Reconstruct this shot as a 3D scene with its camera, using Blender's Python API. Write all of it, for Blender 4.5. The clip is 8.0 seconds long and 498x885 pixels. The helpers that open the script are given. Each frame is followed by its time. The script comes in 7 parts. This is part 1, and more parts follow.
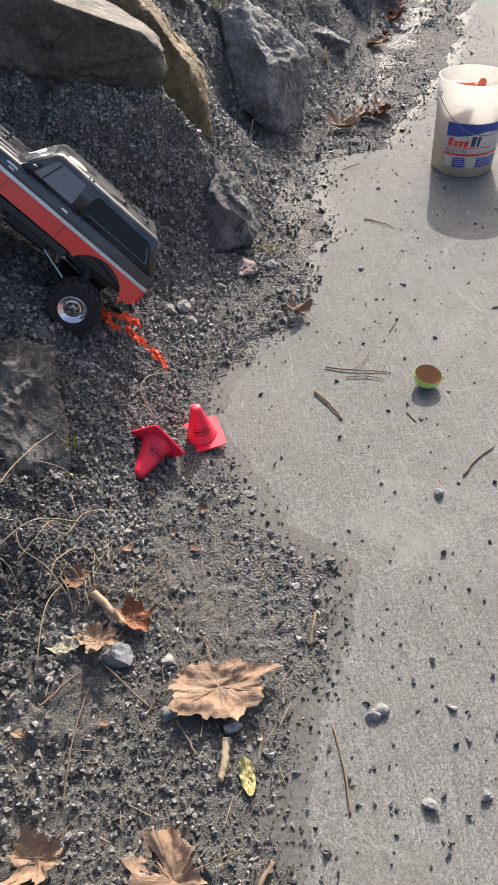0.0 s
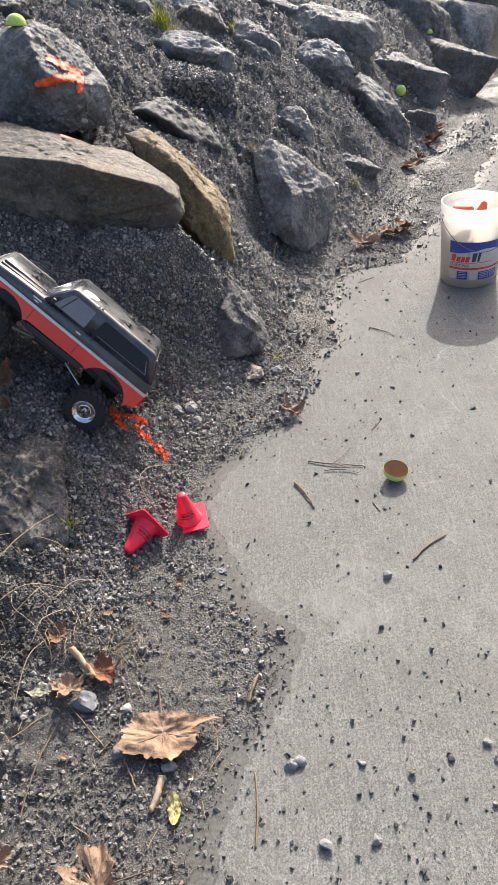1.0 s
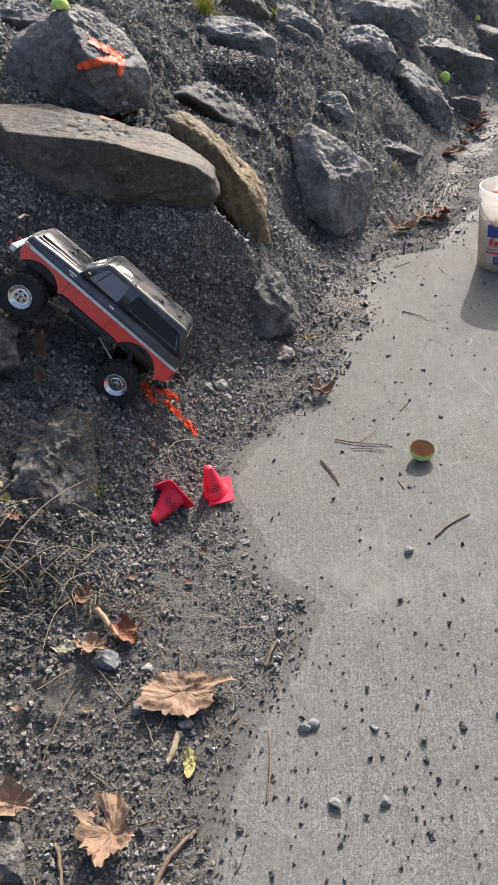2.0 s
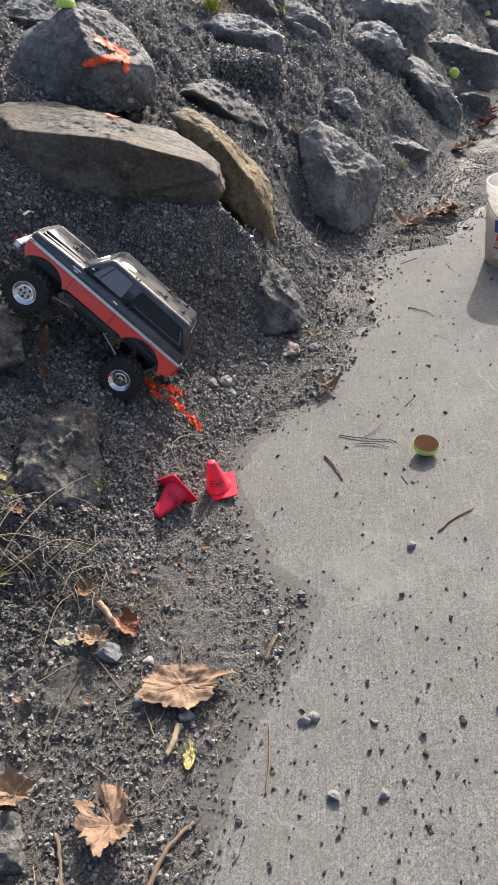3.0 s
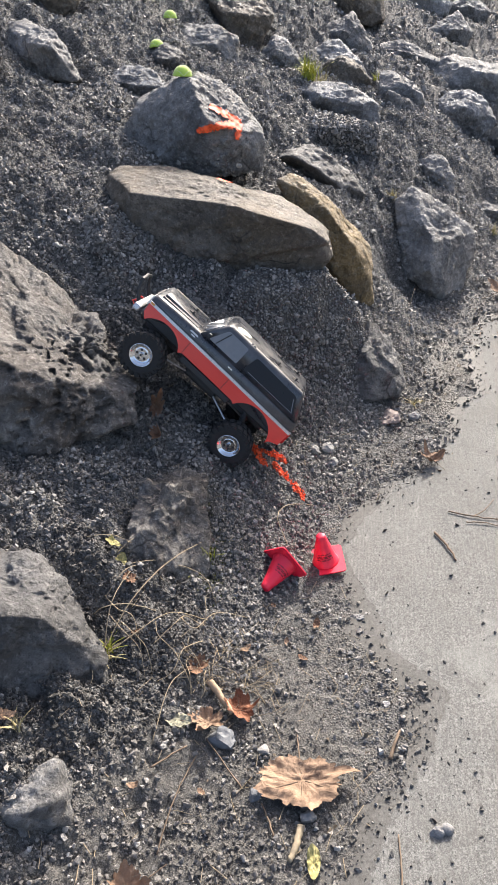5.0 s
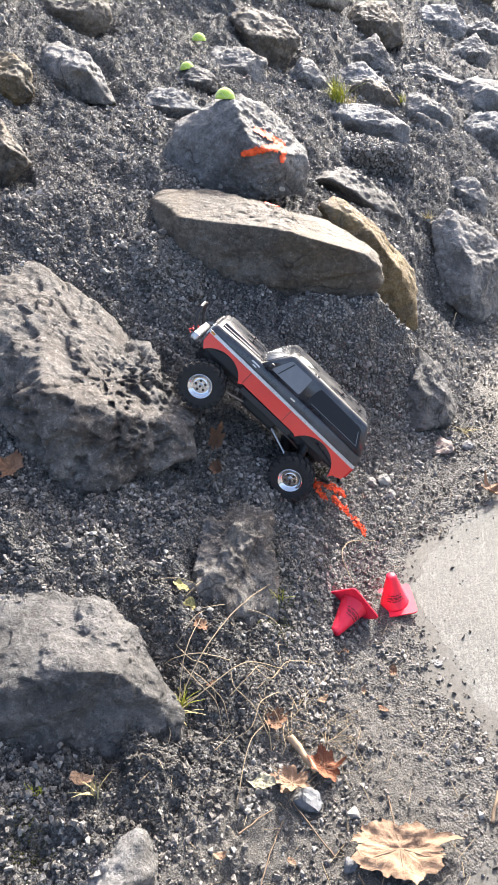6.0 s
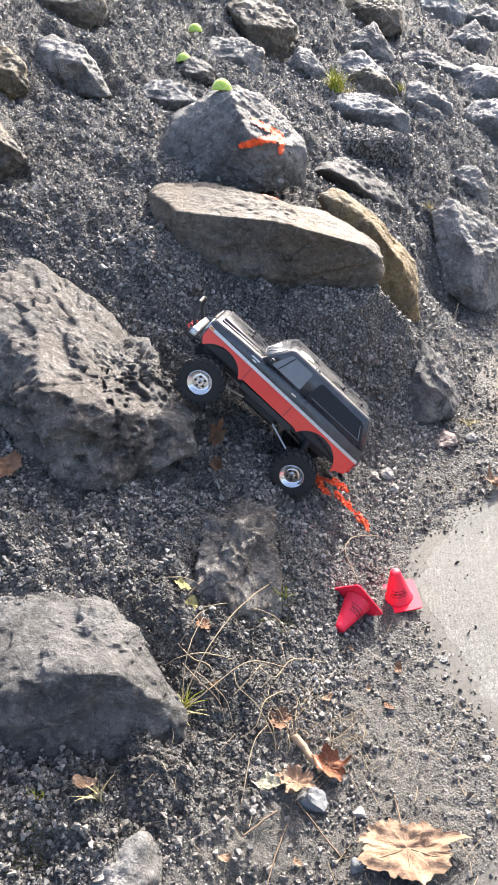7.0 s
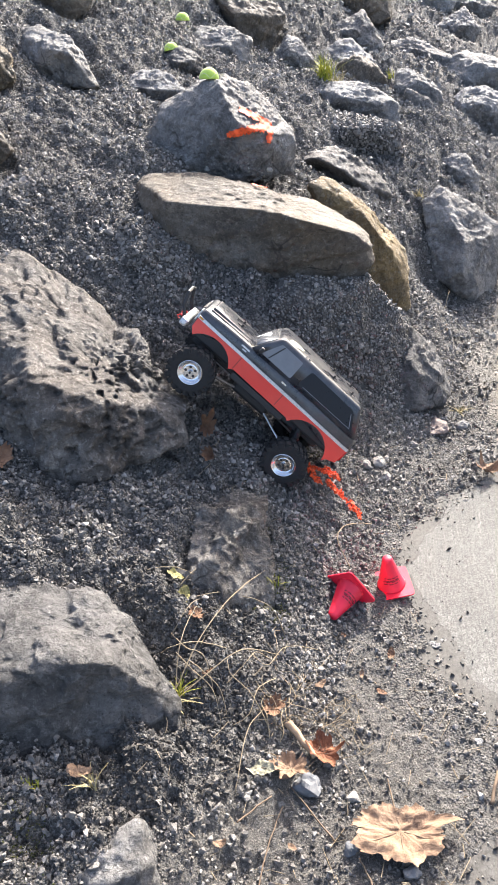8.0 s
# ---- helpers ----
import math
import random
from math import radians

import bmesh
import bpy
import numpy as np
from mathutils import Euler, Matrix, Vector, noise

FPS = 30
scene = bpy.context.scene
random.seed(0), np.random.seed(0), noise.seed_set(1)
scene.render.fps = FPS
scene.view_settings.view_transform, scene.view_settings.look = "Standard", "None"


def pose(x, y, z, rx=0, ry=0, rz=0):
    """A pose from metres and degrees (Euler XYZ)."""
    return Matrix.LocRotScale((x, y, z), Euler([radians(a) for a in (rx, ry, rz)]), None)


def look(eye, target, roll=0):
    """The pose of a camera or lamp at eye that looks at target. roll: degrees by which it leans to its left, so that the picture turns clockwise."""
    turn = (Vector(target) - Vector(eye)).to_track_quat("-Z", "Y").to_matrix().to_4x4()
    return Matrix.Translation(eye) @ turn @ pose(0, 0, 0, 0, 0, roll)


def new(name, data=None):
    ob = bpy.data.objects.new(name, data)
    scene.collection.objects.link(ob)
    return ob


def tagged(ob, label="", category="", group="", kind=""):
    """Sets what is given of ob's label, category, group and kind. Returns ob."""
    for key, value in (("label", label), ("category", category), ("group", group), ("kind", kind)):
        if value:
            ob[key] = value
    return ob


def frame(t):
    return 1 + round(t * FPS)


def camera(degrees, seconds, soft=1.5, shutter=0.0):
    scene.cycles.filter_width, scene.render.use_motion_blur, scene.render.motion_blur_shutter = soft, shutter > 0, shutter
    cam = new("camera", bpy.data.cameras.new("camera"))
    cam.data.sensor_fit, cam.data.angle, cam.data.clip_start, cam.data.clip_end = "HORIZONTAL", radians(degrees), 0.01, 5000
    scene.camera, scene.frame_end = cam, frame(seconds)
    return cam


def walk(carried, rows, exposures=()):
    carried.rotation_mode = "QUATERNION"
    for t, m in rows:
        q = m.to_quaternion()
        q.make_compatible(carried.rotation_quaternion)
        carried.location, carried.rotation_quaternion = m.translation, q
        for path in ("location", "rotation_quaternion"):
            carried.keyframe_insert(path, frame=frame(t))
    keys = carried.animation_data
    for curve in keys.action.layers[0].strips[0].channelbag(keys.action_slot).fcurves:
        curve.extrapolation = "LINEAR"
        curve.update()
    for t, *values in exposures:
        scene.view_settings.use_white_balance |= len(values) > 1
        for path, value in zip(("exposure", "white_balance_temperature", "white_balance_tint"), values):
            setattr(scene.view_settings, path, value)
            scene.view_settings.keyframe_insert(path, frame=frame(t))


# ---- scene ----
cam = camera(37.8, 8.0, 0.7)
PATH = [
    (0, (0.145, 0.415, 1.079), (0.248, 1.884, -0.274), -1.6),
    (0.5, (0.241, 0.302, 1.211), (0.222, 1.879, -0.019), -5.3),
    (1, (0.403, 0.218, 1.222), (0.278, 1.848, 0.069), -6.0),
    (1.5, (0.434, 0.193, 1.204), (0.247, 1.823, 0.061), -6.4),
    (1.7, (0.431, 0.182, 1.201), (0.221, 1.806, 0.051), -6.6),
    (2.8, (0.452, 0.159, 1.187), (0.197, 1.768, 0.027), -7.3),
    (3, (0.455, 0.162, 1.187), (0.191, 1.774, 0.032), -7.5),
    (3.5, (0.453, 0.165, 1.193), (0.155, 1.784, 0.058), -7.7),
    (4, (0.445, 0.165, 1.195), (0.11, 1.787, 0.073), -7.7),
    (4.5, (0.411, 0.176, 1.202), (0.036, 1.806, 0.106), -7.3),
    (5, (0.284, 0.213, 1.227), (-0.098, 1.881, 0.192), -6.7),
    (5.2, (0.223, 0.226, 1.227), (-0.146, 1.906, 0.206), -6.4),
    (6.3, (0.107, 0.282, 1.242), (-0.275, 1.976, 0.251), -6.9),
    (6.5, (0.109, 0.283, 1.244), (-0.279, 1.976, 0.251), -7.1),
    (7, (0.114, 0.295, 1.234), (-0.27, 1.978, 0.224), -7.6),
    (7.5, (0.116, 0.295, 1.232), (-0.258, 1.975, 0.214), -8.0),
    (8, (0.124, 0.292, 1.228), (-0.248, 1.966, 0.198), -8.2),
]
walk(cam, [(t, look(eye, target, roll)) for t, eye, target, roll in PATH],
     [(0, 1.5), (0.5, 1.85), (1, 1.68), (1.5, 1.38), (3, 1.42), (4, 1.48), (4.5, 1.54), (5, 1.85), (5.2, 2.0), (6.3, 2.43), (6.5, 2.43), (7, 2.38), (8, 2.34)])

# ---- light ----
SUN_ELEVATION, SUN_AZIMUTH = 33.5, 15.0  # azimuth: degrees from +y towards +x
world = bpy.data.worlds.new("world")
scene.world = world
world.use_nodes = True
wn, wl = world.node_tree.nodes, world.node_tree.links
sky = wn.new("ShaderNodeTexSky")
sky.sky_type, sky.sun_disc = "NISHITA", False
sky.sun_elevation, sky.sun_rotation = radians(SUN_ELEVATION), radians(SUN_AZIMUTH)
sky.air_density, sky.dust_density, sky.ozone_density = 0.75, 5.5, 0.6
wn["Background"].inputs["Strength"].default_value = 0.115
wl.new(sky.outputs["Color"], wn["Background"].inputs["Color"])
sun_data = bpy.data.lights.new("sun", "SUN")
sun_data.energy, sun_data.angle, sun_data.color = 2.4, radians(0.6), (1.0, 0.957, 0.905)
sun = new("sun", sun_data)
_e, _a = radians(SUN_ELEVATION), radians(SUN_AZIMUTH)
sun.matrix_world = look((Vector((math.sin(_a) * math.cos(_e), math.cos(_a) * math.cos(_e), math.sin(_e))) * 20), (0, 0, 0))

# ---- materials ----
class Mat:
    """A small builder for node materials."""

    def __init__(self, name):
        self.m = bpy.data.materials.new(name)
        self.m.use_nodes = True
        self.n, self.l = self.m.node_tree.nodes, self.m.node_tree.links
        self.b = self.n["Principled BSDF"]

    def put(self, kind, **values):
        node = self.n.new(kind)
        for key, value in values.items():
            if key in node.inputs:
                self.wire(value, node.inputs[key])
        return node

    def wire(self, value, socket):
        if isinstance(value, bpy.types.NodeSocket):
            self.l.new(value, socket)
        else:
            socket.default_value = value

    def coords(self, scale=(1, 1, 1), turn=0.0, world_space=True):
        if world_space:
            src = self.n.new("ShaderNodeNewGeometry").outputs["Position"]
        else:
            src = self.n.new("ShaderNodeTexCoord").outputs["Object"]
        mp = self.n.new("ShaderNodeMapping")
        mp.inputs["Scale"].default_value = scale
        mp.inputs["Rotation"].default_value = (0, 0, radians(turn))
        self.l.new(src, mp.inputs["Vector"])
        return mp.outputs["Vector"]

    def warped(self, scale, amount, seed=0.0):
        """World coordinates bent by a noise."""
        t = self.n.new("ShaderNodeTexNoise")
        t.inputs["Scale"].default_value, t.inputs["Detail"].default_value = scale, 4.0
        at = self.coords()
        self.l.new(at, t.inputs["Vector"])
        bend = self.n.new("ShaderNodeVectorMath")
        bend.operation = "MULTIPLY_ADD"
        self.l.new(t.outputs["Color"], bend.inputs[0])
        bend.inputs[1].default_value = (amount, amount, amount)
        self.l.new(at, bend.inputs[2])
        return bend.outputs[0]

    def noise(self, scale, detail=4.0, rough=0.6, vector=None, distortion=0.0):
        t = self.n.new("ShaderNodeTexNoise")
        t.inputs["Scale"].default_value, t.inputs["Detail"].default_value = scale, detail
        t.inputs["Roughness"].default_value, t.inputs["Distortion"].default_value = rough, distortion
        self.l.new(vector or self.coords(), t.inputs["Vector"])
        return t.outputs["Fac"]

    def cells(self, scale, vector=None, feature="F1", output="Distance"):
        t = self.n.new("ShaderNodeTexVoronoi")
        t.feature = feature
        t.inputs["Scale"].default_value = scale
        self.l.new(vector or self.coords(), t.inputs["Vector"])
        return t.outputs[output]

    def ramp(self, fac, stops):
        r = self.n.new("ShaderNodeValToRGB")
        e = r.color_ramp.elements
        while len(e) < len(stops):
            e.new(0.5)
        for el, (pos, col) in zip(e, stops):
            el.position = pos
            el.color = (*col, 1) if isinstance(col, tuple) else (col, col, col, 1)
        self.l.new(fac, r.inputs["Fac"])
        return r.outputs["Color"]

    def mix(self, fac, a, b, blend="MIX"):
        m = self.n.new("ShaderNodeMix")
        m.data_type, m.blend_type = "RGBA", blend
        self.wire(fac, m.inputs[0])
        for value, socket in ((a, m.inputs[6]), (b, m.inputs[7])):
            self.wire((*value, 1) if isinstance(value, tuple) and len(value) == 3 else value, socket)
        return m.outputs[2]

    def maths(self, op, a, b=0.0):
        m = self.n.new("ShaderNodeMath")
        m.operation = op
        self.wire(a, m.inputs[0]), self.wire(b, m.inputs[1])
        return m.outputs[0]

    def bump(self, height, strength, distance, normal=None):
        b = self.n.new("ShaderNodeBump")
        b.inputs["Strength"].default_value, b.inputs["Distance"].default_value = strength, distance
        self.l.new(height, b.inputs["Height"])
        if normal:
            self.l.new(normal, b.inputs["Normal"])
        return b.outputs["Normal"]

    def attr(self, name):
        a = self.n.new("ShaderNodeAttribute")
        a.attribute_name = name
        return a.outputs["Fac"]

    def done(self, color, rough=0.8, normal=None, metal=0.0, **more):
        self.wire((*color, 1) if isinstance(color, tuple) and len(color) == 3 else color, self.b.inputs["Base Color"])
        self.wire(rough, self.b.inputs["Roughness"])
        self.wire(metal, self.b.inputs["Metallic"])
        if normal:
            self.l.new(normal, self.b.inputs["Normal"])
        for key, value in more.items():
            self.wire(value, self.b.inputs[key.replace("_", " ")])
        return self.m


def mat_soil():
    m = Mat("gravelly_soil")
    big, mid, fine, dust = m.noise(1.7, 3), m.noise(14, 5, 0.7), m.noise(110, 6, 0.8), m.noise(500, 3, 0.7)
    at = m.warped(120, 0.006)
    stones, lumps = m.cells(190, at), m.cells(95, at)
    shade = m.cells(190, at, "F1", "Color")
    grey = m.ramp(shade, [(0.1, (0.06, 0.058, 0.055)), (0.5, (0.16, 0.156, 0.149)), (0.9, (0.32, 0.312, 0.30))])
    earth = m.ramp(fine, [(0.28, (0.045, 0.041, 0.036)), (0.5, (0.15, 0.139, 0.124)), (0.75, (0.32, 0.30, 0.27))])
    grain = m.ramp(m.cells(430, at, "F1", "Color"), [(0.1, (0.05, 0.046, 0.041)), (0.5, (0.14, 0.131, 0.118)), (0.92, (0.36, 0.338, 0.305))])
    earth = m.mix(m.ramp(mid, [(0.3, 0.35), (0.7, 0.8)]), earth, grain)
    col = m.mix(m.ramp(m.attr("dry"), [(0.0, 0.0), (1.0, 0.85)]), grey, earth)
    col = m.mix(m.ramp(dust, [(0.38, 0.7), (0.5, 0.0)]), col, (0.035, 0.033, 0.03))
    col = m.mix(m.ramp(mid, [(0.45, 0.0), (0.75, 0.4)]), col, (0.06, 0.058, 0.055))
    col = m.mix(m.ramp(big, [(0.45, 0.0), (0.75, 0.35)]), col, (0.15, 0.145, 0.137))
    dry, wet = m.attr("dry"), m.ramp(m.attr("wet"), [(0.25, 0.0), (0.6, 0.85)])
    col = m.mix(wet, col, (0.045, 0.041, 0.036))
    n = m.bump(m.cells(430, at), 0.8, 0.003, m.bump(fine, 1.0, 0.012))
    n = m.bump(m.mix(dry, m.ramp(lumps, [(0.0, 1.0), (0.75, 0.0)]), (0.5, 0.5, 0.5)), 0.9, 0.008, n)
    n = m.bump(m.mix(dry, m.ramp(stones, [(0.0, 1.0), (0.75, 0.0)]), (0.5, 0.5, 0.5)), 1.0, 0.007, n)
    return m.done(col, m.mix(wet, m.ramp(mid, [(0.3, 0.7), (0.7, 0.95)]), (0.3, 0.3, 0.3)), n, Specular_IOR_Level=0.35)


def mat_gravel(name, dark, light, odd):
    m = Mat(name)
    g = m.n.new("ShaderNodeNewGeometry")
    r = g.outputs["Random Per Island"]
    col = m.ramp(r, [(0.0, dark), (0.55, tuple(0.6 * a + 0.4 * b for a, b in zip(dark, light))), (0.9, light), (0.97, odd)])
    col = m.mix(m.ramp(m.noise(260, 3), [(0.4, 0.0), (0.7, 0.45)]), col, tuple(0.5 * x for x in dark))
    col = m.mix(m.ramp(m.noise(5.5, 5, 0.7), [(0.42, 0.0), (0.68, 0.6)]), col, tuple(0.55 * x for x in dark))
    rough = m.ramp(m.noise(9.0, 4, 0.7), [(0.35, 0.42), (0.6, 0.85)])
    return m.done(col, rough, m.bump(m.noise(380, 5, 0.75), 1.0, 0.004), Specular_IOR_Level=0.4)


def mat_rock(name, dark, light, tint=None, tint_low=0.5, streak=(1, 1, 1), pits=0.0, mud=0.45):
    """Weathered stone: two greys, an optional stain colour, mud on the flatter and lower parts by noise, fine relief."""
    m = Mat(name)
    v = m.coords(streak)
    a, b, c = m.noise(4.5, 6, 0.65, v, 0.4), m.noise(26, 6, 0.7, v), m.noise(190, 4, 0.7)
    col = m.ramp(b, [(0.3, tuple(0.6 * x for x in dark)), (0.48, dark), (0.7, tuple(1.2 * x for x in light))])
    col = m.mix(m.ramp(a, [(0.42, 0.0), (0.62, 0.7)]), col, tuple(1.25 * x for x in light))
    if tint:
        col = m.mix(m.ramp(m.noise(3.2, 4, 0.6), [(tint_low - 0.06, 0.0), (tint_low + 0.1, 0.85)]), col, tint)
    speck = m.ramp(c, [(0.33, 0.0), (0.42, 1.0)])
    col = m.mix(speck, tuple(0.35 * x for x in dark), col)
    col = m.mix(m.ramp(m.noise(8.0, 6, 0.75), [(mud, 0.0), (mud + 0.2, 0.5)]), col, (0.075, 0.072, 0.069))
    col = m.mix(m.ramp(m.noise(420, 3, 0.7), [(0.4, 0.35), (0.6, 0.0)]), col, tuple(0.5 * x for x in dark))
    d = m.noise(72, 7, 0.82, v, 0.3)
    col = m.mix(m.ramp(d, [(0.36, 0.5), (0.46, 0.0)]), col, tuple(0.45 * x for x in dark))
    col = m.mix(m.ramp(d, [(0.52, 0.0), (0.66, 0.6)]), col, tuple(1.4 * x for x in light))
    h = m.maths("ADD", m.maths("ADD", m.maths("MULTIPLY", b, 1.0), m.maths("MULTIPLY", c, 0.25)), m.maths("MULTIPLY", d, 0.5))
    n = m.bump(h, 1.0, 0.026)
    bent = m.warped(14, 0.05)
    chip, seam = m.cells(24, bent), m.cells(7.5, bent, "DISTANCE_TO_EDGE")
    n = m.bump(m.ramp(chip, [(0.0, 0.0), (0.8, 1.0)]), 0.55, 0.008, n)
    crack = m.mix(m.ramp(m.noise(6.0, 3), [(0.5, 0.0), (0.62, 1.0)]), (0.0, 0.0, 0.0), m.ramp(seam, [(0.0, 0.8), (0.03, 0.0)]))
    col = m.mix(crack, col, tuple(0.3 * x for x in dark))
    if pits:
        n = m.bump(m.ramp(m.cells(34, m.coords((1, 1, 1.4))), [(0.05, 0.0), (0.35, 1.0)]), pits, 0.012, n)
    return m.done(col, m.ramp(b, [(0.3, 0.55), (0.7, 0.9)]), n, Specular_IOR_Level=0.35)


def mat_crust():
    """Gravel set hard in dark mud."""
    m = Mat("cemented_gravel")
    at = m.warped(60, 0.010)
    shade, stones = m.cells(120, at, "F1", "Color"), m.cells(120, at)
    big, fine = m.noise(5, 5, 0.7), m.noise(240, 5, 0.75)
    col = m.ramp(shade, [(0.1, (0.075, 0.072, 0.068)), (0.5, (0.17, 0.163, 0.154)), (0.9, (0.36, 0.35, 0.335))])
    col = m.mix(m.ramp(stones, [(0.35, 0.0), (0.62, 0.85)]), col, (0.05, 0.047, 0.043))
    col = m.mix(m.ramp(big, [(0.42, 0.0), (0.7, 0.5)]), col, (0.10, 0.092, 0.082))
    n = m.bump(fine, 0.8, 0.004)
    n = m.bump(m.ramp(stones, [(0.0, 1.0), (0.7, 0.0)]), 1.0, 0.010, n)
    return m.done(col, m.ramp(fine, [(0.3, 0.6), (0.7, 0.95)]), n, Specular_IOR_Level=0.35)


def mat_concrete():
    m = Mat("broomed_concrete")
    broom = m.noise(1.0, 3, 0.6, m.coords((260, 9.0, 1), 7))
    big, mid = m.noise(1.6, 5, 0.65), m.noise(11, 6, 0.7)
    dust = m.noise(120, 5, 0.75)
    sand = m.maths("ADD", m.maths("MULTIPLY", m.cells(720, None, "F1", "Color"), 0.5), m.maths("MULTIPLY", m.cells(400, None, "F1", "Color"), 0.5))
    col = m.ramp(sand, [(0.15, (0.045, 0.044, 0.041)), (0.5, (0.135, 0.132, 0.125)), (0.85, (0.27, 0.265, 0.25))])
    col = m.mix(m.ramp(mid, [(0.35, 0.0), (0.72, 0.5)]), col, (0.105, 0.102, 0.095))
    col = m.mix(m.ramp(big, [(0.46, 0.0), (0.66, 0.3)]), col, (0.19, 0.188, 0.178))
    col = m.mix(m.ramp(broom, [(0.30, 0.28), (0.55, 0.0)]), col, (0.07, 0.083, 0.078))
    col = m.mix(m.ramp(broom, [(0.54, 0.0), (0.7, 0.22)]), col, (0.27, 0.265, 0.25))
    col = m.mix(m.ramp(dust, [(0.32, 0.85), (0.44, 0.0)]), col, (0.055, 0.051, 0.046))
    col = m.mix(m.ramp(m.noise(55, 5, 0.8), [(0.56, 0.0), (0.70, 0.5)]), col, (0.25, 0.246, 0.235))
    col = m.mix(m.ramp(m.noise(4.3, 6, 0.72), [(0.52, 0.0), (0.7, 0.4)]), col, (0.105, 0.097, 0.084))
    # hairline cracks filled with pale lime
    bent = m.warped(9, 0.09, 2.1)
    crack = m.ramp(m.cells(2.1, bent, "DISTANCE_TO_EDGE"), [(0.0, 0.45), (0.007, 0.0)])
    crack = m.mix(m.ramp(m.noise(3.0, 2), [(0.54, 0.0), (0.64, 1.0)]), (0.0, 0.0, 0.0), crack)
    col = m.mix(crack, col, (0.30, 0.297, 0.28))
    lime = m.ramp(m.noise(2.4, 7, 0.75, None, 0.8), [(0.56, 0.0), (0.68, 0.35)])
    col = m.mix(lime, col, (0.23, 0.232, 0.217))
    # damp beside the earth, with a sharp ragged rim
    edge = m.maths("ADD", m.attr("dirt"), m.maths("MULTIPLY", m.maths("SUBTRACT", m.noise(6, 7, 0.7), 0.5), 0.85))
    wet = m.ramp(edge, [(0.36, 0.0), (0.39, 0.75), (0.43, 0.5), (0.62, 0.8)])
    col = m.mix(wet, col, m.mix(m.ramp(dust, [(0.4, 0.0), (0.6, 1.0)]), (0.038, 0.035, 0.031), (0.085, 0.08, 0.073)))
    h = m.maths("ADD", m.maths("MULTIPLY", broom, 0.4), m.maths("MULTIPLY", sand, 0.25))
    rough = m.mix(wet, (0.9, 0.9, 0.9), (0.62, 0.62, 0.62))
    return m.done(col, rough, m.bump(h, 0.55, 0.0012), Specular_IOR_Level=0.22)


def mat_plain(name, color, rough=0.5, metal=0.0, vary=0.25, scale=18, relief=0.15, distance=0.001, local=True, **more):
    """One colour with blotches, scuffs and a fine relief."""
    m = Mat(name)
    v = m.coords((1, 1, 1), 0, not local)
    a, b = m.noise(scale, 5, 0.65, v), m.noise(scale * 9, 4, 0.7, v)
    col = m.mix(m.ramp(a, [(0.35, 0.0), (0.75, vary)]), color, tuple(0.45 * x for x in color))
    col = m.mix(m.ramp(b, [(0.55, 0.0), (0.8, vary * 0.6)]), col, tuple(min(1.0, 1.5 * x + 0.02) for x in color))
    rg = m.ramp(b, [(0.3, max(0.0, rough - 0.08)), (0.7, min(1.0, rough + 0.12))])
    return m.done(col, rg, m.bump(b, relief, distance), metal, **more)


# ---- tools for meshes ----
def lattice(p, seed):
    """Pseudo-random numbers from 0 to 1 at whole-number places."""
    h = (p[..., 0].astype(np.int64) * 374761393 + p[..., 1].astype(np.int64) * 668265263 + p[..., 2].astype(np.int64) * 2147483647 + seed * 974634911) & 0xFFFFFFFF
    h = ((h ^ (h >> 13)) * 1274126177) & 0xFFFFFFFF
    h = ((h ^ (h >> 16)) * 2246822519) & 0xFFFFFFFF
    return ((h ^ (h >> 15)) & 0xFFFFFF) / float(0xFFFFFF)


def vnoise(p, seed=0):
    """Smooth value noise from -1 to 1 at the places p (n, 3)."""
    i = np.floor(p)
    f = p - i
    f = f * f * f * (f * (f * 6 - 15) + 10)
    out = 0.0
    for dx in (0, 1):
        for dy in (0, 1):
            for dz in (0, 1):
                w = (f[..., 0] if dx else 1 - f[..., 0]) * (f[..., 1] if dy else 1 - f[..., 1]) * (f[..., 2] if dz else 1 - f[..., 2])
                out = out + w * lattice(i + np.array([dx, dy, dz]), seed)
    return out * 2 - 1


def fbm(p, octaves=4, seed=0, gain=0.5):
    total, amp = 0.0, 1.0
    for o in range(octaves):
        total = total + amp * vnoise(p * 2.03**o + 17.3 * o, seed + o)
        amp *= gain
    return total


def cellular(p, seed=0):
    """Distance to the nearest of the jittered points of a lattice."""
    i = np.floor(p)
    best = np.full(len(p), 9.0)
    for dx in (-1, 0, 1):
        for dy in (-1, 0, 1):
            for dz in (-1, 0, 1):
                c = i + np.array([dx, dy, dz])
                q = c + np.stack([lattice(c, seed), lattice(c, seed + 1), lattice(c, seed + 2)], -1)
                best = np.minimum(best, np.linalg.norm(q - p, axis=-1))
    return best


def mesh_of(name, verts, faces, material=None, smooth=True):
    me = bpy.data.meshes.new(name)
    verts, faces = np.asarray(verts, dtype=np.float32), np.asarray(faces, dtype=np.int32)
    k = faces.shape[1]
    me.vertices.add(len(verts))
    me.vertices.foreach_set("co", verts.ravel())
    me.loops.add(faces.size)
    me.loops.foreach_set("vertex_index", faces.ravel())
    me.polygons.add(len(faces))
    me.polygons.foreach_set("loop_start", np.arange(0, faces.size, k, dtype=np.int32))
    me.polygons.foreach_set("use_smooth", np.full(len(faces), smooth))
    me.update(calc_edges=True)
    if material:
        me.materials.append(material)
    return me


